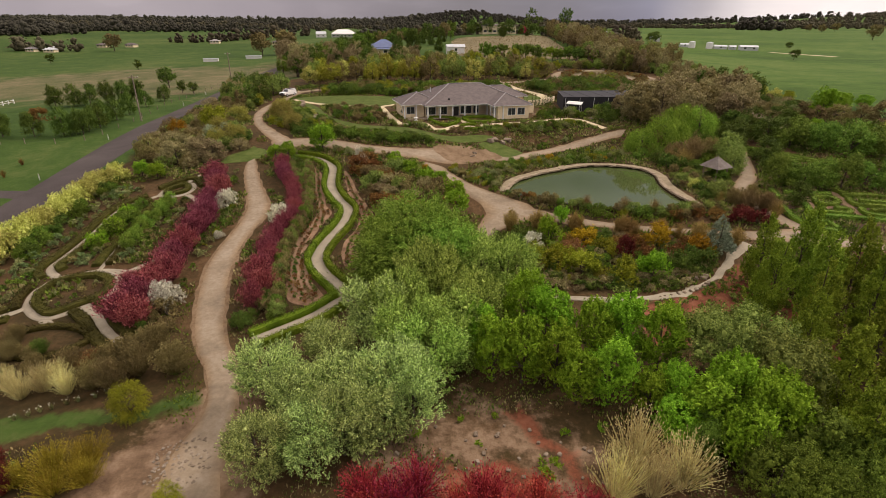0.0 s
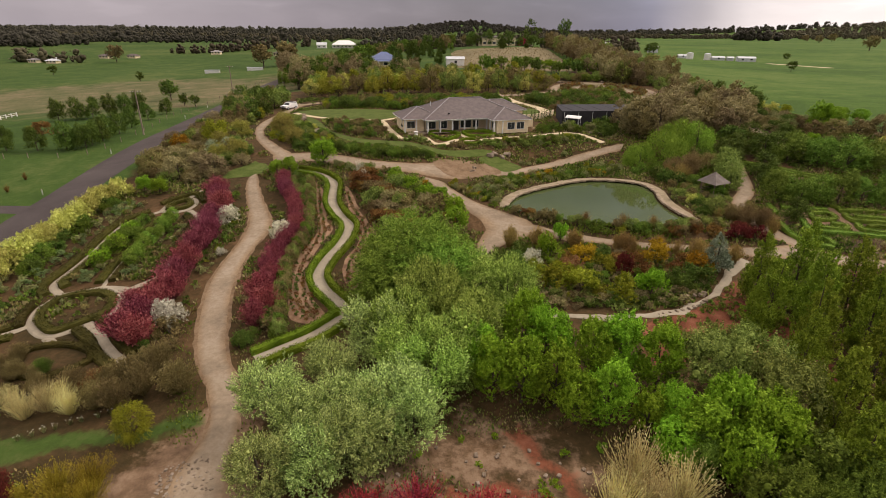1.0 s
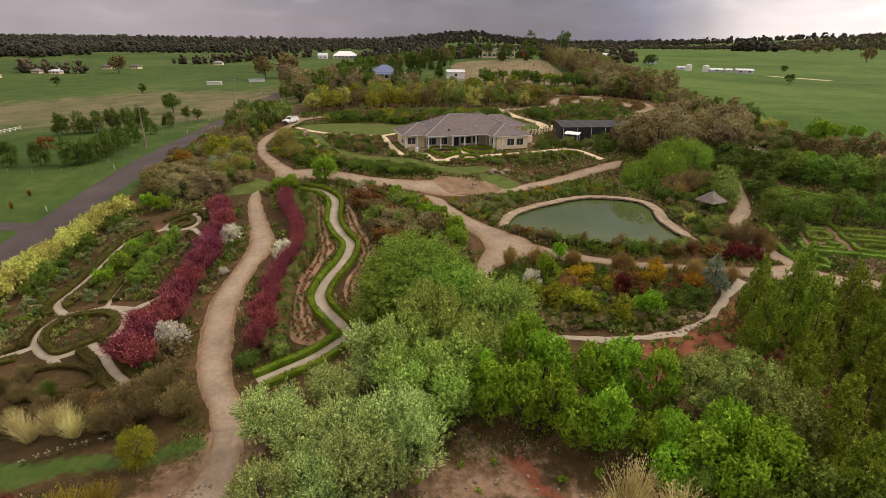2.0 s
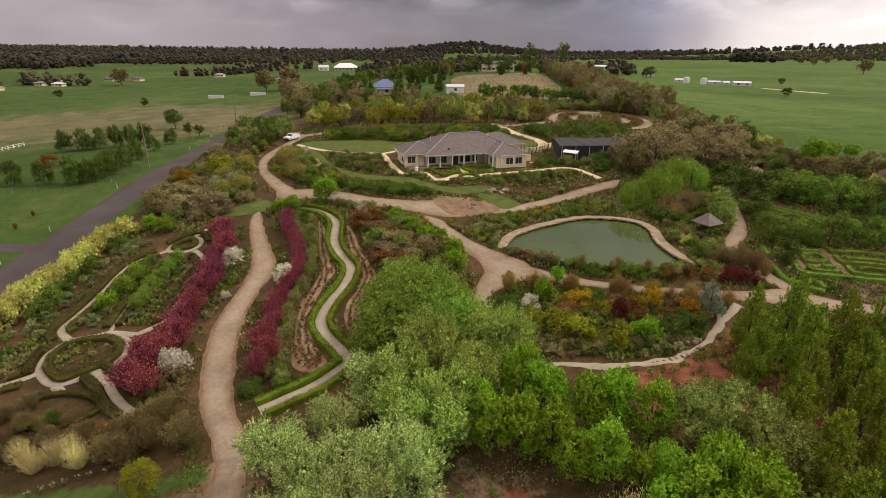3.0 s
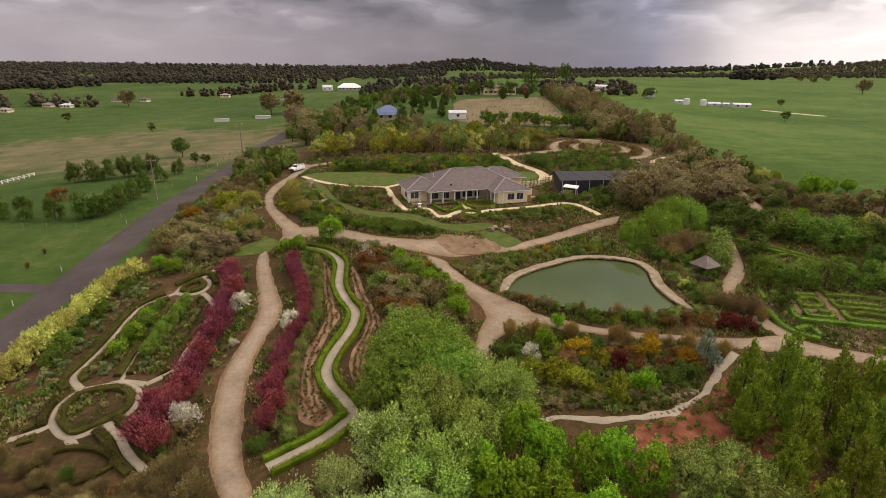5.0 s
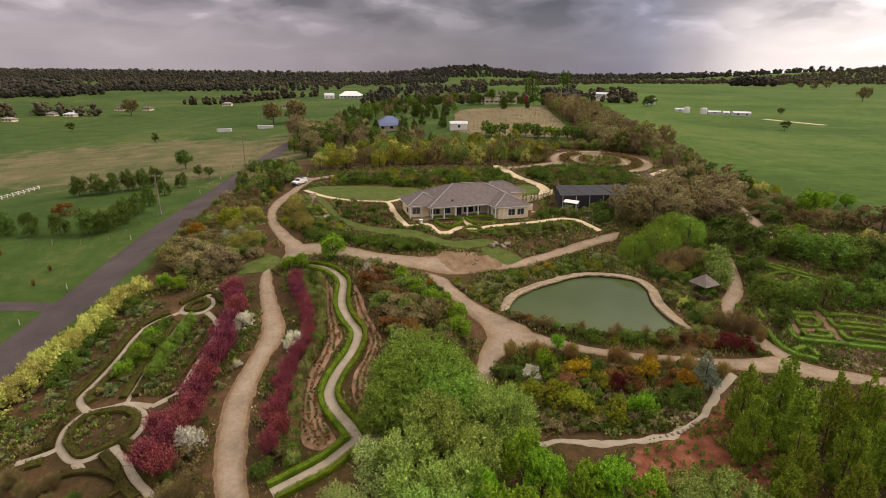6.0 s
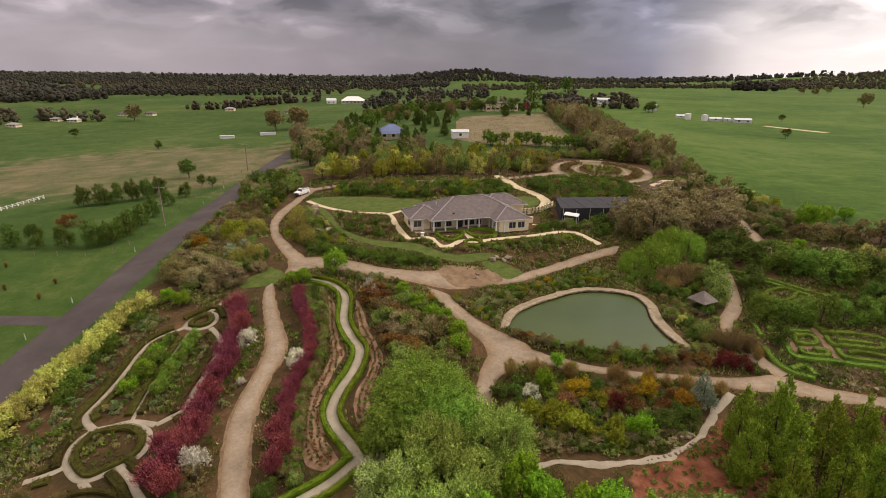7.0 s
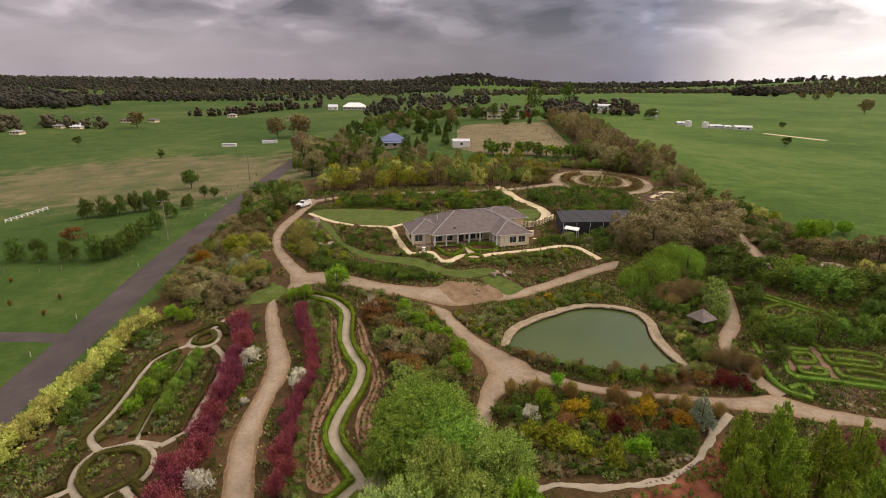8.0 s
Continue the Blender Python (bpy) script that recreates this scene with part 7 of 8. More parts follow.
STONES = []
for k in range(5):
    STONES.append(stone_mesh(k))
    STONES[-1].materials.append(STONE)
ROCKS = []
for k in range(5):
    ROCKS.append(stone_mesh(20 + k))
    ROCKS[-1].materials.append(ROCK)


def pond_edge():
    rim = new("pond_edging")
    line = smooth([(7.4, 74.6), (8.0, 76.4), (9.6, 79.4), (13.0, 82.6), (16.7, 85.0), (20.0, 87.0), (23.8, 87.9), (27.9, 87.0), (30.2, 85.1), (30.6, 81.8), (29.8, 78.2), (29.5, 74.8), (29.8, 71.0), (30.3, 69.0)], 0.62)
    for row, out in ((0, 0.0),):
        for i, p in enumerate(line[:-1]):
            t = unit(line[i + 1] - p)
            q = p + np.array((-t[1], t[0])) * out + rng.uniform(-0.05, 0.05, 2)
            ob = new("stone", STONES[int(rng.integers(5))])
            ob.parent = rim
            ob.matrix_basis = Matrix.LocRotScale((q[0], q[1], 3.08 + rng.uniform(-0.03, 0.06) - 0.05 * row), Euler((0, 0, math.atan2(t[1], t[0]) + rng.uniform(-0.15, 0.15))),
                                                 (0.66, rng.uniform(0.5, 0.62), rng.uniform(0.22, 0.34)))
    tagged(rim, "pale sandstone blocks edging the pond", "edging")


pond_edge()


def boulders(name, places, low, high, label):
    for x, y in places:
        ob = new(name, ROCKS[int(rng.integers(5))])
        s = rng.uniform(low, high)
        ob.matrix_basis = Matrix.LocRotScale((x, y, height(x, y) + s * 0.18), Euler(rng.uniform(-0.3, 0.3, 3) + np.array((0, 0, rng.uniform(0, 6)))), (s * rng.uniform(0.9, 1.5), s, s * rng.uniform(0.6, 0.9)))
        tagged(ob, label, "rock", name + "s")


boulders("boulder", scatter([(-33.4, 131.3), (-31.0, 131.5), (-29.4, 122), (-31.8, 122)], 1.5, 0.4, 51), 1.0, 1.9, "pale weathered boulder in a rock bank")
boulders("boulder", scatter([(-28.3, 114.6), (-24.6, 113.5), (-23.9, 110.5), (-27.8, 110.8)], 1.4, 0.4, 52), 0.8, 1.5, "pale weathered boulder in a rock bank")
boulders("boulder", scatter([(3.0, 93.4), (5.4, 94.6), (5.8, 92.8), (3.6, 92.2)], 1.0, 0.4, 53), 0.5, 1.1, "boulder in the gravel yard's mound")
boulders("boulder", [(8.2, 99.5), (9.0, 100.1), (10.3, 99.7), (11.2, 100.4), (29.5, 112), (31, 110.5), (41.6, 189.5), (43, 190.2), (56.5, 191)], 0.7, 1.3, "pale boulder beside a garden bed")
boulders("path_stone", scatter([(20.8, 54.9), (25.2, 54.9), (25.6, 53.6), (22.0, 52.4)], 0.95, 0.35, 54), 0.4, 0.7, "pale stone set along the gravel path")
boulders("path_stone", scatter([(45, 62.6), (60, 59.6), (60, 59.0), (45, 62.0)], 0.8, 0.35, 55), 0.3, 0.55, "small edging stone beside the road")
boulders("path_stone", scatter([(56, 158), (70, 160), (72, 152), (60, 140), (54, 145)], 3.2, 0.45, 56), 0.6, 1.3, "pale rock in the terraced rockery")
boulders("rubble", scatter([(-20.4, 33.8), (-17.6, 34.6), (-16.6, 31.8), (-17.8, 29.8), (-20.2, 31.0)], 0.28, 0.5, 57), 0.05, 0.2, "broken rock in the drive's washed-out surface")

# ---- more planting ----
for x, y, h in [(42.2, 55.5, 2.5), (44.0, 54.6, 2.5), (46, 54.0, 2.4), (43.5, 53, 2.3)]:
    shrub("purple_blossom", "twigs", L_CRAB, x, y, h, "thin-branched shrub in purple-pink blossom", "purple shrubs", 1.0)
for x, y, h in [(34.2, 65.4, 2.2), (36.2, 65.2, 2.1), (35.2, 66.4, 2.0)]:
    shrub("purple_shrub", "shrub", L_PURPLE, x, y, h, "dark purple-leaved shrub beside the road", "purple shrubs", 1.0)
planting([(31.9, 148.3), (44.2, 158.1), (53.1, 156.9), (50.9, 147.3), (46, 137), (28, 134), (27.8, 141.2)], 2.1, 1.5, 2.6, "dark mid dark mid brown dark", 61, "behind the shade house")
planting([(13.9, 113.0), (24.9, 116.9), (32.4, 118.0), (29.6, 112.5), (18.6, 111.4)], 1.6, 0.9, 1.9, "mid olive mid grey dark", 62, "beside the house")
wood([(19.0, 224.4), (27.4, 219.7), (37.6, 219.8), (45.4, 217.9), (58.7, 208.0), (57, 203), (40, 210), (20, 216)], 4.2, 4.0, 5.5, "mid fresh mid dark", 63, "along the paddock's lower edge", "fartree", 1.0)
wood([(-40, 195), (-10, 199), (15, 206), (30, 204), (33, 190), (3, 193), (-34, 190)], 6.0, 3.5, 6.0, "olive lime mid olive brown", 64, "behind the belt")
wood([(60, 165), (78, 190), (86, 200), (78, 152), (74, 146), (66, 150), (72, 160)], 4.6, 3.0, 5.0, "brown gum olive gum", 65, "at the pasture's edge")
planting([(-34.5, 124), (-33.0, 132), (-28, 122), (-23, 112), (-18, 104.8), (-24, 102.5), (-30, 107), (-34, 114)], 2.0, 0.9, 2.0, "olive lime dark olive brown mid", 67, "above the drive")
planting([(-17, 121), (-12.5, 123), (-11.5, 117.5), (-9.5, 110), (-14, 108.6), (-20, 112), (-24, 119)], 1.9, 0.9, 1.7, "brown dark brown mid", 68, "west of the house")
planting([(-8.6, 108.2), (-4, 106.5), (-1.4, 102.2), (5, 102.2), (6.2, 103.2), (2, 100.6), (-5.5, 105.5), (-10.5, 107.0)], 1.5, 0.7, 1.4, "olive brown mid olive", 69, "before the house")
planting([(-6, 82), (2.2, 78.2), (4.7, 73.8), (8.3, 72.0), (7.0, 75.5), (4.4, 80), (0.8, 85)], 1.2, 0.7, 1.4, "mid brown lime grey amber dark", 70, "beside the pond")
planting([(12, 69.2), (20, 67.2), (28.5, 66.2), (28.5, 68.0), (20, 68.0), (13.0, 70.5)], 1.1, 0.9, 1.6, "mid olive brown rust lime", 71, "at the water's edge")
for x, y, h in [(9.6, 64.2, 1.9), (11.0, 63.9, 2.0), (14.2, 63.6, 1.8), (16.4, 68.6, 1.8), (18.6, 63.0, 2.0), (20.4, 62.5, 1.9), (21.0, 68.0, 1.9), (25.2, 62.0, 2.0), (29.0, 61.6, 1.8), (24.6, 67.6, 1.8)]:
    shrub("bare_shrub", "twigs", L_TWIG, x, y, h, "leafless reddish-brown shrub by the road", "bare shrubs", 0.95)
planting([(31, 92), (33.5, 96), (36, 100), (46, 100), (46, 88), (42, 84), (32, 85)], 2.5, 1.2, 2.6, "brown dark mid brown", 72, "north-east of the pond")
planting([(64, 83), (75, 81), (90, 84), (95, 74), (66, 76)], 3.4, 2.4, 3.6, "dark mid mid", 74, "in the eastern garden")
planting([(41, 50), (44, 55.4), (60, 52.4), (60, 44), (43, 44)], 1.5, 0.8, 1.5, "heath heath brown heath rust", 75, "on the red slope")
planting([(60, 126), (64, 118), (63, 110), (66, 106), (74, 118), (72, 128)], 2.8, 1.6, 3.0, "dark grey brown dark", 76, "by the eastern path")
planting([(-18.2, 93.2), (-10.2, 90.6), (-5.6, 87.8), (-7, 84.5), (-13, 87.2), (-22, 92.0)], 1.6, 0.8, 1.5, "mid lime brown dark grey", 77, "between path and yard")
planting([(-32, 46), (-26, 50), (-24.6, 46), (-22.4, 43), (-28, 41.5)], 1.4, 0.8, 1.8, "mid brown dark brown", 78, "by the drive's west edge")
planting([(-19.5, 48), (-16.2, 48.4), (-14.5, 46.5), (-18, 42), (-19.5, 45)], 1.4, 0.9, 1.7, "dark mid dark", 79, "by the drive's east edge")
for x, y, h in [(19.5, 30.4, 4.6), (22.5, 29.2, 4.4), (18.6, 33.6, 5.0), (14.5, 33.6, 4.4), (12.2, 33.2, 3.4)]:
    tree("maple", "maple", L_MAPLE if y > 31 else L_MID, x, y, h, "bright green young maple on reddish soil", "maples", 1.2)
for x, y, h in [(-4.2, 34.0, 0.6), (-0.2, 33.2, 0.45), (3.9, 31.0, 1.1), (1.2, 35.6, 0.5), (5.6, 33.9, 0.6), (-1.2, 35.4, 0.5), (8.2, 34.4, 0.6)]:
    shrub("green_tussock", "herb", L_MAPLE, x, y, h, "small bright green tussock on bare soil", "tussocks", 0.9)
for i in range(12):
    for j in range(13):
        x, y = 14.6 + j * 1.15 + 0.3 * i + rng.uniform(-0.2, 0.2), 50.4 - i * 0.95 + j * 0.42 + rng.uniform(-0.2, 0.2)
        if rng.uniform() < 0.85 and float(edge_distance(x, y, RED_PATCHES[0])) > 0.3:
            shrub("young_plant", "herb", (L_MID, L_OLIVE, L_MID)[int(rng.integers(3))], x, y, float(rng.uniform(0.4, 0.8)), "young green plant set in red earth", "young plants", 1.0)
BED_A = [(-20.0, 83.0), (-18.5, 75.4), (-17.1, 69.8), (-16.6, 66), (-17.3, 60.3), (-16.9, 55.5), (-15.6, 51.6), (-14.2, 50.0)]
BED_B = [(-14.5, 80), (-13.2, 75.4), (-11.4, 70.4), (-10.8, 66.5), (-11.7, 61.3), (-11.6, 57.4), (-10.8, 55.6)]
for bed, reach in ((BED_A, 2.1), (BED_B, 1.2)):
    for d in np.arange(-reach, reach + 0.1, 0.62):
        row = [p for p in offset(bed, float(d), 0.62) if any(edge_distance(p[0], p[1], poly) > 0.12 for poly in TILLED)]
        for p in row:
            shrub("row_plant", "herb", (L_BROWN, L_RUST, L_DARK)[int(rng.integers(3))], p[0] + rng.uniform(-0.1, 0.1), p[1], float(rng.uniform(0.3, 0.46)), "small dark plant in a row on tilled earth", "row plants", 0.95)
planting([(21, 150), (29, 159.5), (44, 158.5), (52, 157), (50, 146), (38, 141), (30, 140)], 2.2, 1.8, 3.4, "dark mid dark dark brown", 81, "below the rose garden")
planting([(24, 170), (34, 174), (36.5, 184), (42, 194), (28, 200), (20, 190)], 2.6, 1.6, 3.4, "olive mid brown lime", 82, "beside the rose garden")
planting([(44, 194), (60, 193), (68, 186), (72, 178), (77, 186), (66, 200), (46, 203)], 2.6, 1.6, 3.2, "olive brown mid brown", 83, "behind the rose garden")
planting([(28.0, 69.6), (33.0, 71.0), (34.0, 66.6), (29.0, 65.6)], 1.2, 0.7, 1.5, "brown mid rust olive", 84, "at the pond's corner")
# pruned rose bushes in rings
for rad, n in ((12.3, 66), (11.2, 58), (10.1, 52), (6.2, 30), (5.2, 24)):
    for a in np.linspace(0, 2 * math.pi, n, endpoint=False):
        if rad < 6 or not 1.2 < a < 1.9:
            shrub("rose_bush", "herb", L_RUST if rng.uniform() < 0.3 else L_BROWN, 51.5 + rad * math.cos(a), 174.5 + rad * 1.06 * math.sin(a), float(rng.uniform(0.9, 1.3)), "reddish pruned rose bush in a ring", "rose bushes", 0.8)
planting([(51.5 + 5.0 * math.cos(a), 174.5 + 5.6 * math.sin(a)) for a in np.linspace(0, 6.2, 12)], 2.0, 0.7, 1.4, "lime brown olive", 80, "inside the rose garden")
for k, (x, y) in enumerate(smooth([(-20.3, 83.5), (-19.6, 79.6), (-18.6, 73.6), (-17.9, 68.0), (-18.0, 63.4), (-18.3, 59.6), (-17.9, 55.8), (-17.4, 52.6), (-16.8, 49.9), (-16.3, 47.6)], 1.0)):
    tree("olive_bush", "bush", (L_OLIVE, L_BROWN, L_MID, L_BROWN)[k % 4], x + rng.uniform(-0.15, 0.15), y, float(rng.uniform(1.5, 1.9)), "olive-brown bush in the dense row behind the crabapples", "bushes behind the crabapples", 0.95, "bush")
for x, y in scatter([(6.6, 52.6), (10, 51.3), (16.0, 50.9), (19.6, 51.5), (23.2, 53.0), (25.6, 55.2), (24.4, 56.0), (20, 53.8), (13, 53.2), (8, 55)], 0.75, 0.45, 85):
    shrub("low_herb", "herb", (L_GUM, L_DARK, L_GUM, L_OLIVE)[int(rng.integers(4))], x, y, float(rng.uniform(0.4, 0.75)), "low grey-brown herb fronting the round bed", "herbs of the round bed", 1.3)
boulders("path_stone", [tuple(p) for p in offset([(18.6, 50.0), (21.2, 50.6), (23.2, 51.4), (24.6, 52.4)], 0.35, 0.75)], 0.2, 0.4, "pale stone set along the gravel path")
boulders("loose_stone", scatter([(-6, 35), (-1, 37), (6, 34), (9, 29), (3, 28), (-5, 29)], 1.5, 0.5, 58), 0.1, 0.3, "pale stone lying on the bare soil")
for x, y, h in [(-37, 303, 8), (-50, 311, 6), (-43, 300, 6), (-37, 235, 8), (-31, 228, 7), (-25, 232, 6), (-13, 214, 9), (-10, 280, 7), (-4, 276, 5), (0, 268, 5), (5, 271, 7), (3, 241, 6), (-6, 250, 5),
                (36, 289, 6), (49, 293, 4), (-47, 372, 6), (-37, 389, 5), (-30, 354, 5), (-52, 330, 5), (-22, 318, 5), (-16, 304, 4), (-9, 226, 6), (-42, 246, 6), (-48, 262, 6)]:
    tree("paddock_conifer", "poplar", L_DARK, x, y, h * 1.1, "dark conical conifer standing in the grassy paddock", "paddock conifers", 1.15)
for x, y, h in [(32, 322, 9), (38, 312, 6), (42, 308, 8), (24, 330, 8), (50, 318, 5)]:
    tree("clipped_tree", "bush", L_DARK, x, y, h, "large rounded dark green tree before the hill house", "hill house trees", 0.85)
for x, y, h in [(-58, 236, 11), (-52, 226, 10), (-62, 250, 11), (-55, 244, 9), (-46, 222, 9), (-66, 262, 10)]:
    tree("gum_tree", "wood", L_GUM, x, y, h, "tall grey-brown gum tree beside the road", "roadside gums", 1.1)
for x, y, w, d, turn in ((178, 581, 17, 9, -20), (158, 599, 14, 9, 10), (193, 484, 8, 6, -12)):
    cottage("farm_shed", x, y, w, d, 3.4, 1.8, turn, TIN, TIN, "pale steel farm shed among trees", "shed", 1, True)
# a row of clipped trees along the top road
for i, x in enumerate(np.arange(-33, 30, 2.1)):
    y = float(np.interp(x, (-37.5, -20.4, 6.2, 25.6, 36.5), (151.2, 155.9, 158.8, 163.6, 169.0)))
    tree("road_tree", "cypress", L_BROWN if i % 3 else L_OLIVE, float(x), y, float(rng.uniform(2.4, 3.2)), "small brown-green upright tree along the back road", "road trees", 1.6)
for x, y, h in [(-83.1, 182.2, 6), (184.3, 285.2, 5), (250, 390, 5), (184.7, 461.3, 9), (616, 909, 12), (597, 848, 12), (675, 927, 14), (431, 542, 14), (-225, 420, 12), (-211, 326, 5), (-92.5, 322, 12), (-84, 337, 13), (-80, 330, 11),
                (58, 322, 6), (26, 322, 6), (62, 318, 5), (22, 318, 5), (-74, 170, 3.5), (-70, 168, 3.2), (180, 458, 8), (-128, 255, 4)]:
    tree("field_tree", "fartree", L_BROWN if h > 9 else L_DARK, x, y, h, "lone dark tree standing in open pasture", "field trees", 1.15)
shrub("red_tree", "blossom", L_RED, 53, 330, 5, "large red-leaved bush before the hill house", "", 0.9)
for x, y in ((108, 588), (142, 592)):
    tree("tall_pine", "pinus", L_DARK, x, y, 26, "tall dark pine rising above the skyline", "tall pines", 1.1)

# ---- ground cover and far woods ----


def ground_cover():
    """Low leafy growth all over the garden soil, in drifts."""
    r = np.random.default_rng(99)
    kinds = [L_DARK, L_OLIVE, L_GUM, L_BROWN, L_MID]
    n = 115000
    x, y = r.uniform(-53, 84, n), 18 + (r.uniform(0, 1, n) ** 1.25) * 150
    ok = inside(x, y, GARDEN)
    x, y = x[ok], y[ok]
    ok = free(np.stack([x, y], -1), 0.3)
    x, y = x[ok], y[ok]
    drift = np.array([noise.noise((a * 0.12, b * 0.12, 2.0)) for a, b in zip(x, y)])
    pick = np.array([noise.noise((a * 0.07, b * 0.07, 9.0)) for a, b in zip(x, y)]) + r.normal(0, 0.22, len(x))
    keep = (drift > np.where((x < -26) & (y > 44), 0.12, -0.3)) & ~inside(x, y, RED_PATCHES[0]) & ~((y < 36) & (x > -9) & (x < 9) & (drift < 0.25)) & ~((y < 44) & (x < -16) & (drift < 0.22))
    x, y, pick = x[keep], y[keep], pick[keep]
    z = terrain(x, y)
    for k, material in enumerate(kinds):
        own = (np.digitize(pick, (-0.25, -0.05, 0.12, 0.3)) == k)
        px, py, pz = x[own], y[own], z[own]
        m = len(px)
        per = 5
        s = np.repeat(r.uniform(0.18, 0.55, m) * np.where(py < 50, 0.5, 1.0), per)[:, None]
        base = np.repeat(np.stack([px, py, pz], -1), per, 0) + np.c_[r.normal(0, 0.22, (m * per, 2)), np.zeros(m * per)]
        v, f = leaves(base, np.c_[r.normal(0, 0.6, (m * per, 2)), np.ones(m * per)], 1.0, 0.5, r, 0.3, 0.2)
        v = (v.reshape(-1, 4, 3) - base[:, None]) * s[:, None] + base[:, None]
        tagged(new("ground_cover", as_mesh("ground_cover", [(v.reshape(-1, 3), f)], material)), "low mixed leafy ground cover over garden soil", "ground cover", "", "stuff")


ground_cover()


def far_tree(r):
    """One far tree a metre high: a few uneven clumps and a ragged leafy edge."""
    pieces = []
    for k in range(6):
        z, a = r.uniform(0.25, 0.82), r.uniform(0, 6.28)
        w = 0.26 * math.sqrt(1 - ((z - 0.4) / 0.52) ** 2) * r.uniform(0.4, 1.0)
        pieces.append(lump((w * math.cos(a), w * math.sin(a), z), r.uniform(0.15, 0.22), r, 3, 5))
    pieces.append(lump((0, 0, 0.3), 0.26, r, 3, 5))
    n = 26
    d = unit(r.normal(0, 1, (n, 3)) + np.array((0, 0, 0.3)))
    at = r.uniform(0.25, 0.88, (n, 1))
    pts = np.c_[d[:, :2] * 0.36 * np.sqrt(1 - 0.75 * at ** 2), at]
    return join(pieces + [leaves(pts, d, 0.13, 0.10, r)])


FAR_TREES = [far_tree(np.random.default_rng(300 + k)) for k in range(7)]


def far_woods(name, poly, gap, low, high, material, seed, label):
    """Many far trees in one mesh."""
    r = np.random.default_rng(seed)
    pieces = []
    for x, y in scatter(poly, gap, 0.5, seed):
        h = r.uniform(low, high) * r.choice((0.6, 0.8, 0.9, 1.0, 1.2))
        v, f = FAR_TREES[int(r.integers(7))]
        a = r.uniform(0, 6.28)
        turn = np.array(((math.cos(a), math.sin(a), 0), (-math.sin(a), math.cos(a), 0), (0, 0, 1)))
        pieces.append((v @ turn * (h * r.uniform(0.85, 1.35), h * r.uniform(0.85, 1.35), h) + np.array((x, y, height(x, y) + far_swell(x, y) - 0.1 * h)), f))
    return tagged(new(name, as_mesh(name, pieces, material)), label, "woods", "", "stuff")


def far_swell(x, y):
    far = float(step(math.hypot(x, y), 250, 900))
    rise = 30 * math.exp(-((x - 140) / 170) ** 2 - ((y - 1950) / 260) ** 2) + 40 * math.exp(-((x - 1500) / 520) ** 2 - ((y - 1700) / 380) ** 2)
    return far * noise.noise((x * 0.0035, y * 0.0035, 0.7)) * 2.2 + rise


# distance haze is put into both foliage colours: lifted, with blue added
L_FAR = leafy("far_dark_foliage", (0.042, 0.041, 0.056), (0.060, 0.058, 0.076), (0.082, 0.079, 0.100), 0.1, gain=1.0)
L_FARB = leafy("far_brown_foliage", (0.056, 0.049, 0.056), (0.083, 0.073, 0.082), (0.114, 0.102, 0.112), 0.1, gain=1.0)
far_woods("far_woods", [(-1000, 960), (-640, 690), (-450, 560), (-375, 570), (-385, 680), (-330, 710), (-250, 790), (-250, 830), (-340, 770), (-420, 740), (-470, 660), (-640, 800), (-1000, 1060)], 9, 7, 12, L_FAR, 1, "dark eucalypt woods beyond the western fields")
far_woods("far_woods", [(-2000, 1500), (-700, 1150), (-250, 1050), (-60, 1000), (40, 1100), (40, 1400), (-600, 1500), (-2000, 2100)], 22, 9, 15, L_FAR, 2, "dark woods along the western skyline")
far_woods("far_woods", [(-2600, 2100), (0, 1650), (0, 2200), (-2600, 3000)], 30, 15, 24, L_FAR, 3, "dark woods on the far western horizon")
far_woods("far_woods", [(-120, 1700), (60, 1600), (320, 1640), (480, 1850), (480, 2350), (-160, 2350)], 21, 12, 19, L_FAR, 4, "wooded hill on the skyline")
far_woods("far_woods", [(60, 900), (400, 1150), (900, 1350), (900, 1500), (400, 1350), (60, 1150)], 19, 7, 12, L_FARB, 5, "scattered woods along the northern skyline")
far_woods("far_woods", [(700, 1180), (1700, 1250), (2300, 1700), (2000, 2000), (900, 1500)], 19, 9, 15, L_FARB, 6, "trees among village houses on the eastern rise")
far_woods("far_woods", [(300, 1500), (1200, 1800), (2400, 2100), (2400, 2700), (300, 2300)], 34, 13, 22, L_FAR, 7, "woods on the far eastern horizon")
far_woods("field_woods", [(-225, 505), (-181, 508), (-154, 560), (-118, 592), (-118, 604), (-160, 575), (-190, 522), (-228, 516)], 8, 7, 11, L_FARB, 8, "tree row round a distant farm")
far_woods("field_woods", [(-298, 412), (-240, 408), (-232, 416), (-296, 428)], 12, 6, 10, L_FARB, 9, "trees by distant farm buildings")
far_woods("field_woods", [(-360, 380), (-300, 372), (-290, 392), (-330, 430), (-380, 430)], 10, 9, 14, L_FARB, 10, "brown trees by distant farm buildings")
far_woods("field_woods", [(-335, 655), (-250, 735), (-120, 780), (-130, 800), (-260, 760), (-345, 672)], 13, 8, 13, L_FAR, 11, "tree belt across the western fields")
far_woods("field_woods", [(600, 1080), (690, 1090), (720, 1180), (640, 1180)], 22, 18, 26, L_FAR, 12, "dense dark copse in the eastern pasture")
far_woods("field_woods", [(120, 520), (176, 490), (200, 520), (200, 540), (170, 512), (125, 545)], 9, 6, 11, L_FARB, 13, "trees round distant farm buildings")
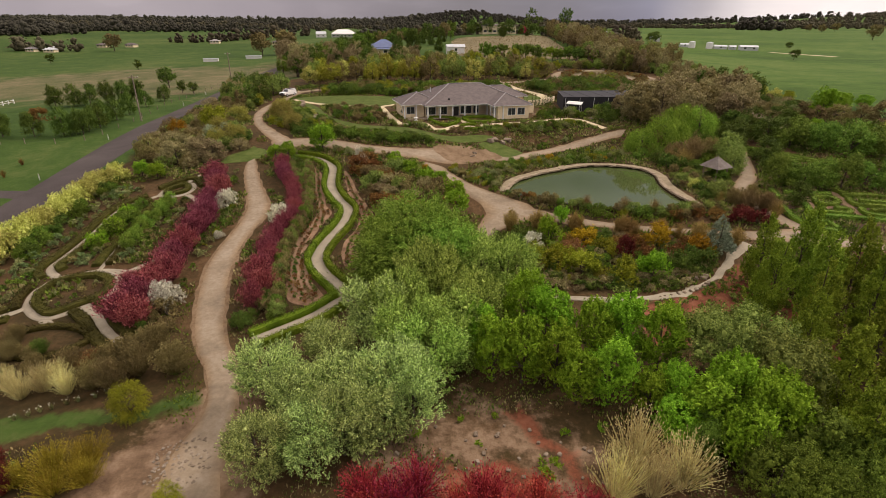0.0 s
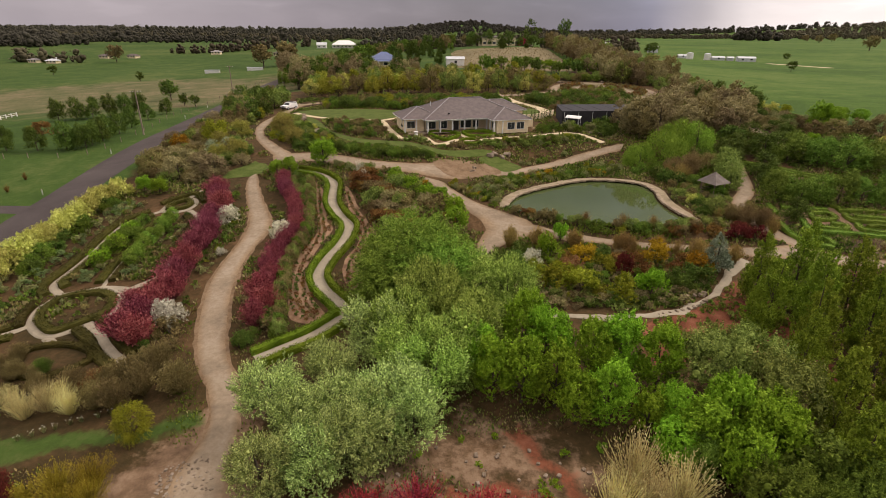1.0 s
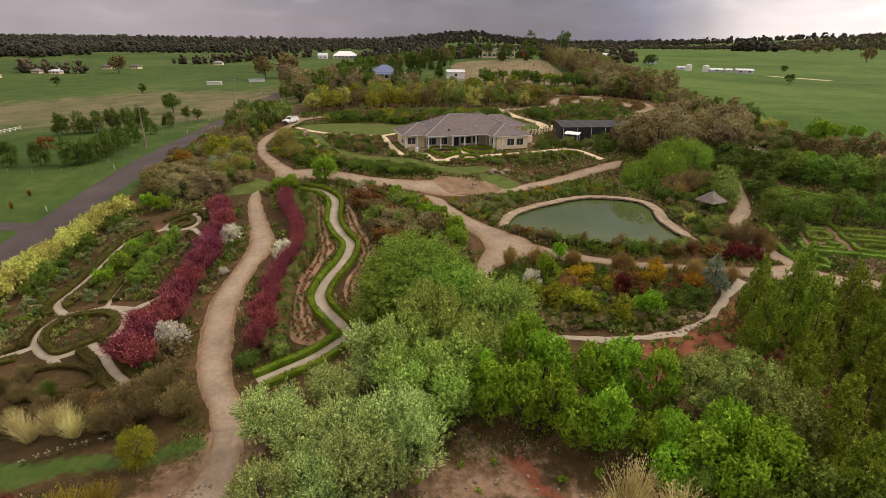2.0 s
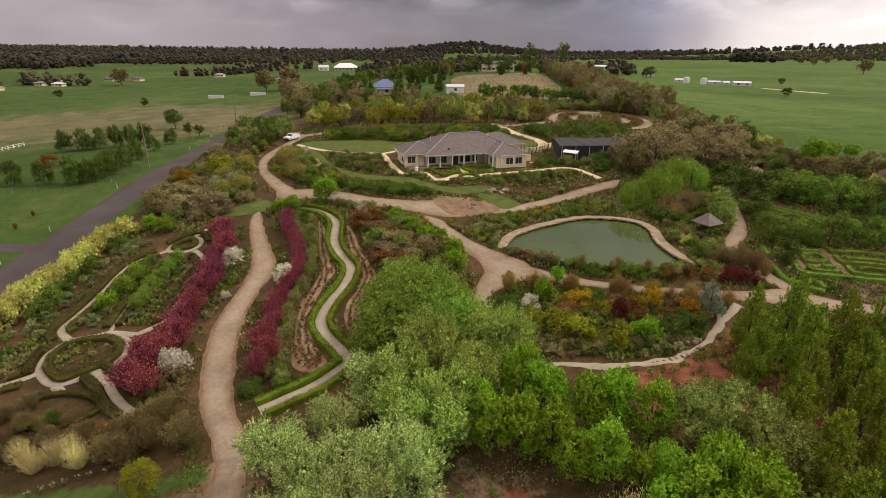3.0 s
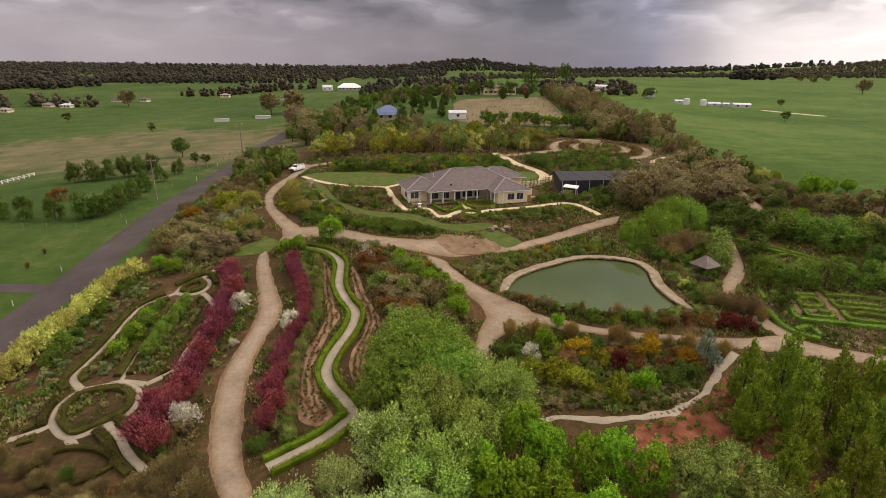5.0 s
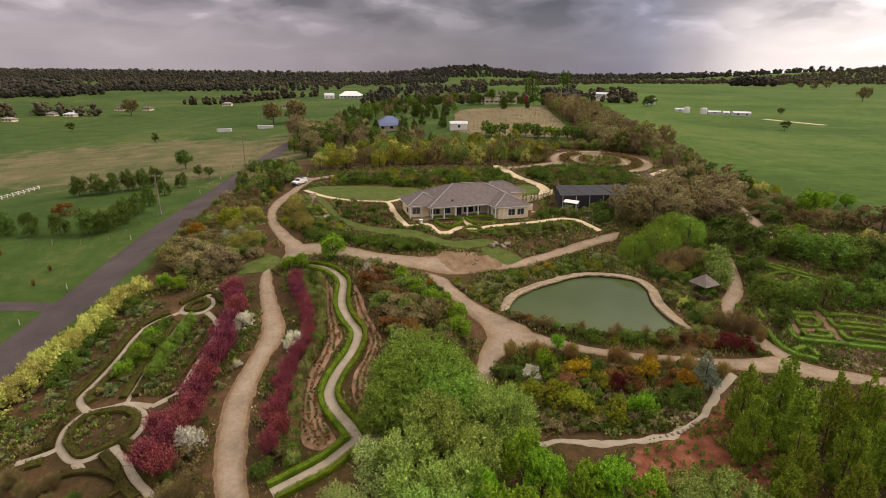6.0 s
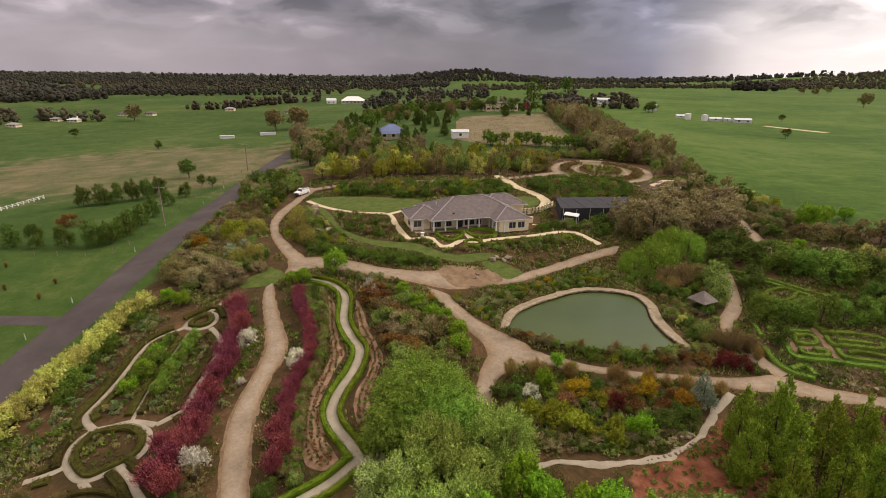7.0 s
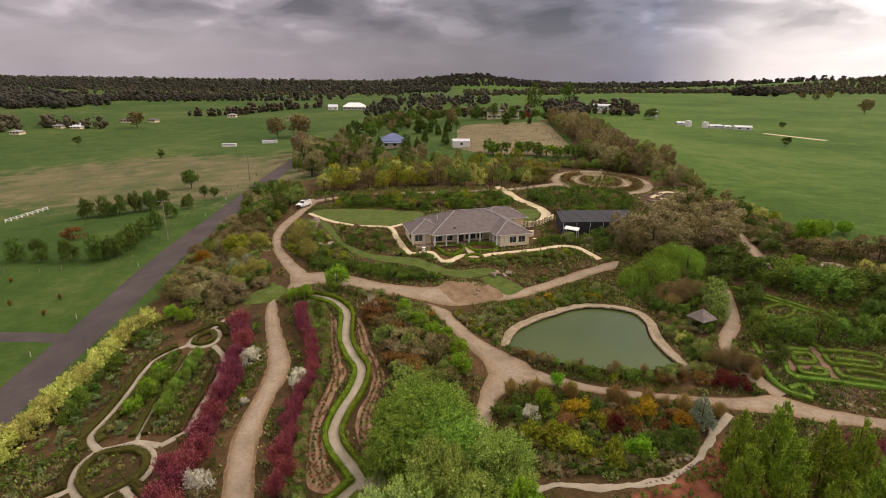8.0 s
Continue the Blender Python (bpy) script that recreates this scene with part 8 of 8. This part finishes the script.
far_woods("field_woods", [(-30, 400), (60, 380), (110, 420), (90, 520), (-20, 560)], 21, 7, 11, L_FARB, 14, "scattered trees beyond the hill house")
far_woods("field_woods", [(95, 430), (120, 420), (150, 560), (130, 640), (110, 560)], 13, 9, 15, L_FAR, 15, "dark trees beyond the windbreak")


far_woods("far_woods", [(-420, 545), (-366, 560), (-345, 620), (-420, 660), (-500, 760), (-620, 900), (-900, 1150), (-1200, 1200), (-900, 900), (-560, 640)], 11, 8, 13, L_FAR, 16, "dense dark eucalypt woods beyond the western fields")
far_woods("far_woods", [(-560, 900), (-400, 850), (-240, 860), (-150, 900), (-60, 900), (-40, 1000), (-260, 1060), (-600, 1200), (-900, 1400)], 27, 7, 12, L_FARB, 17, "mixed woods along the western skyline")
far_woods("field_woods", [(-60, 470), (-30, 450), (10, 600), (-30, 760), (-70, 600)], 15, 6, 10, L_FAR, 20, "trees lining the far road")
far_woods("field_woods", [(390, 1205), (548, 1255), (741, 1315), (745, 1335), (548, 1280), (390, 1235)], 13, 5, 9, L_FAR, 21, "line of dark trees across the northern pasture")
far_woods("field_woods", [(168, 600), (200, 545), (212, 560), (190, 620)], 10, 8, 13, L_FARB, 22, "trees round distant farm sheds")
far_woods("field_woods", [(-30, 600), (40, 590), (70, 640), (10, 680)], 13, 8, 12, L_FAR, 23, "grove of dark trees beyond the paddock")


def vine_rows():
    """Low bare vine rows across the brown paddock."""
    r = np.random.default_rng(5)
    x, y = r.uniform(6, 64, 3600), r.uniform(214, 312, 3600)
    y = np.round((y + 0.25 * x) / 3.2) * 3.2 - 0.25 * x + r.normal(0, 0.2, len(x))
    ok = inside(x, y, VINEYARD)
    x, y = x[ok], y[ok]
    base = np.stack([x, y, terrain(x, y) + 0.05], -1)
    v, f = leaves(base, np.c_[r.normal(0, 0.4, (len(x), 2)), np.ones(len(x))], 0.5, 0.2, r, 0.3)
    mesh_object("vine_rows", v, f, L_BROWN, None, "stuff", "rows of low bare brown vines on the slope", "vines")


vine_rows()
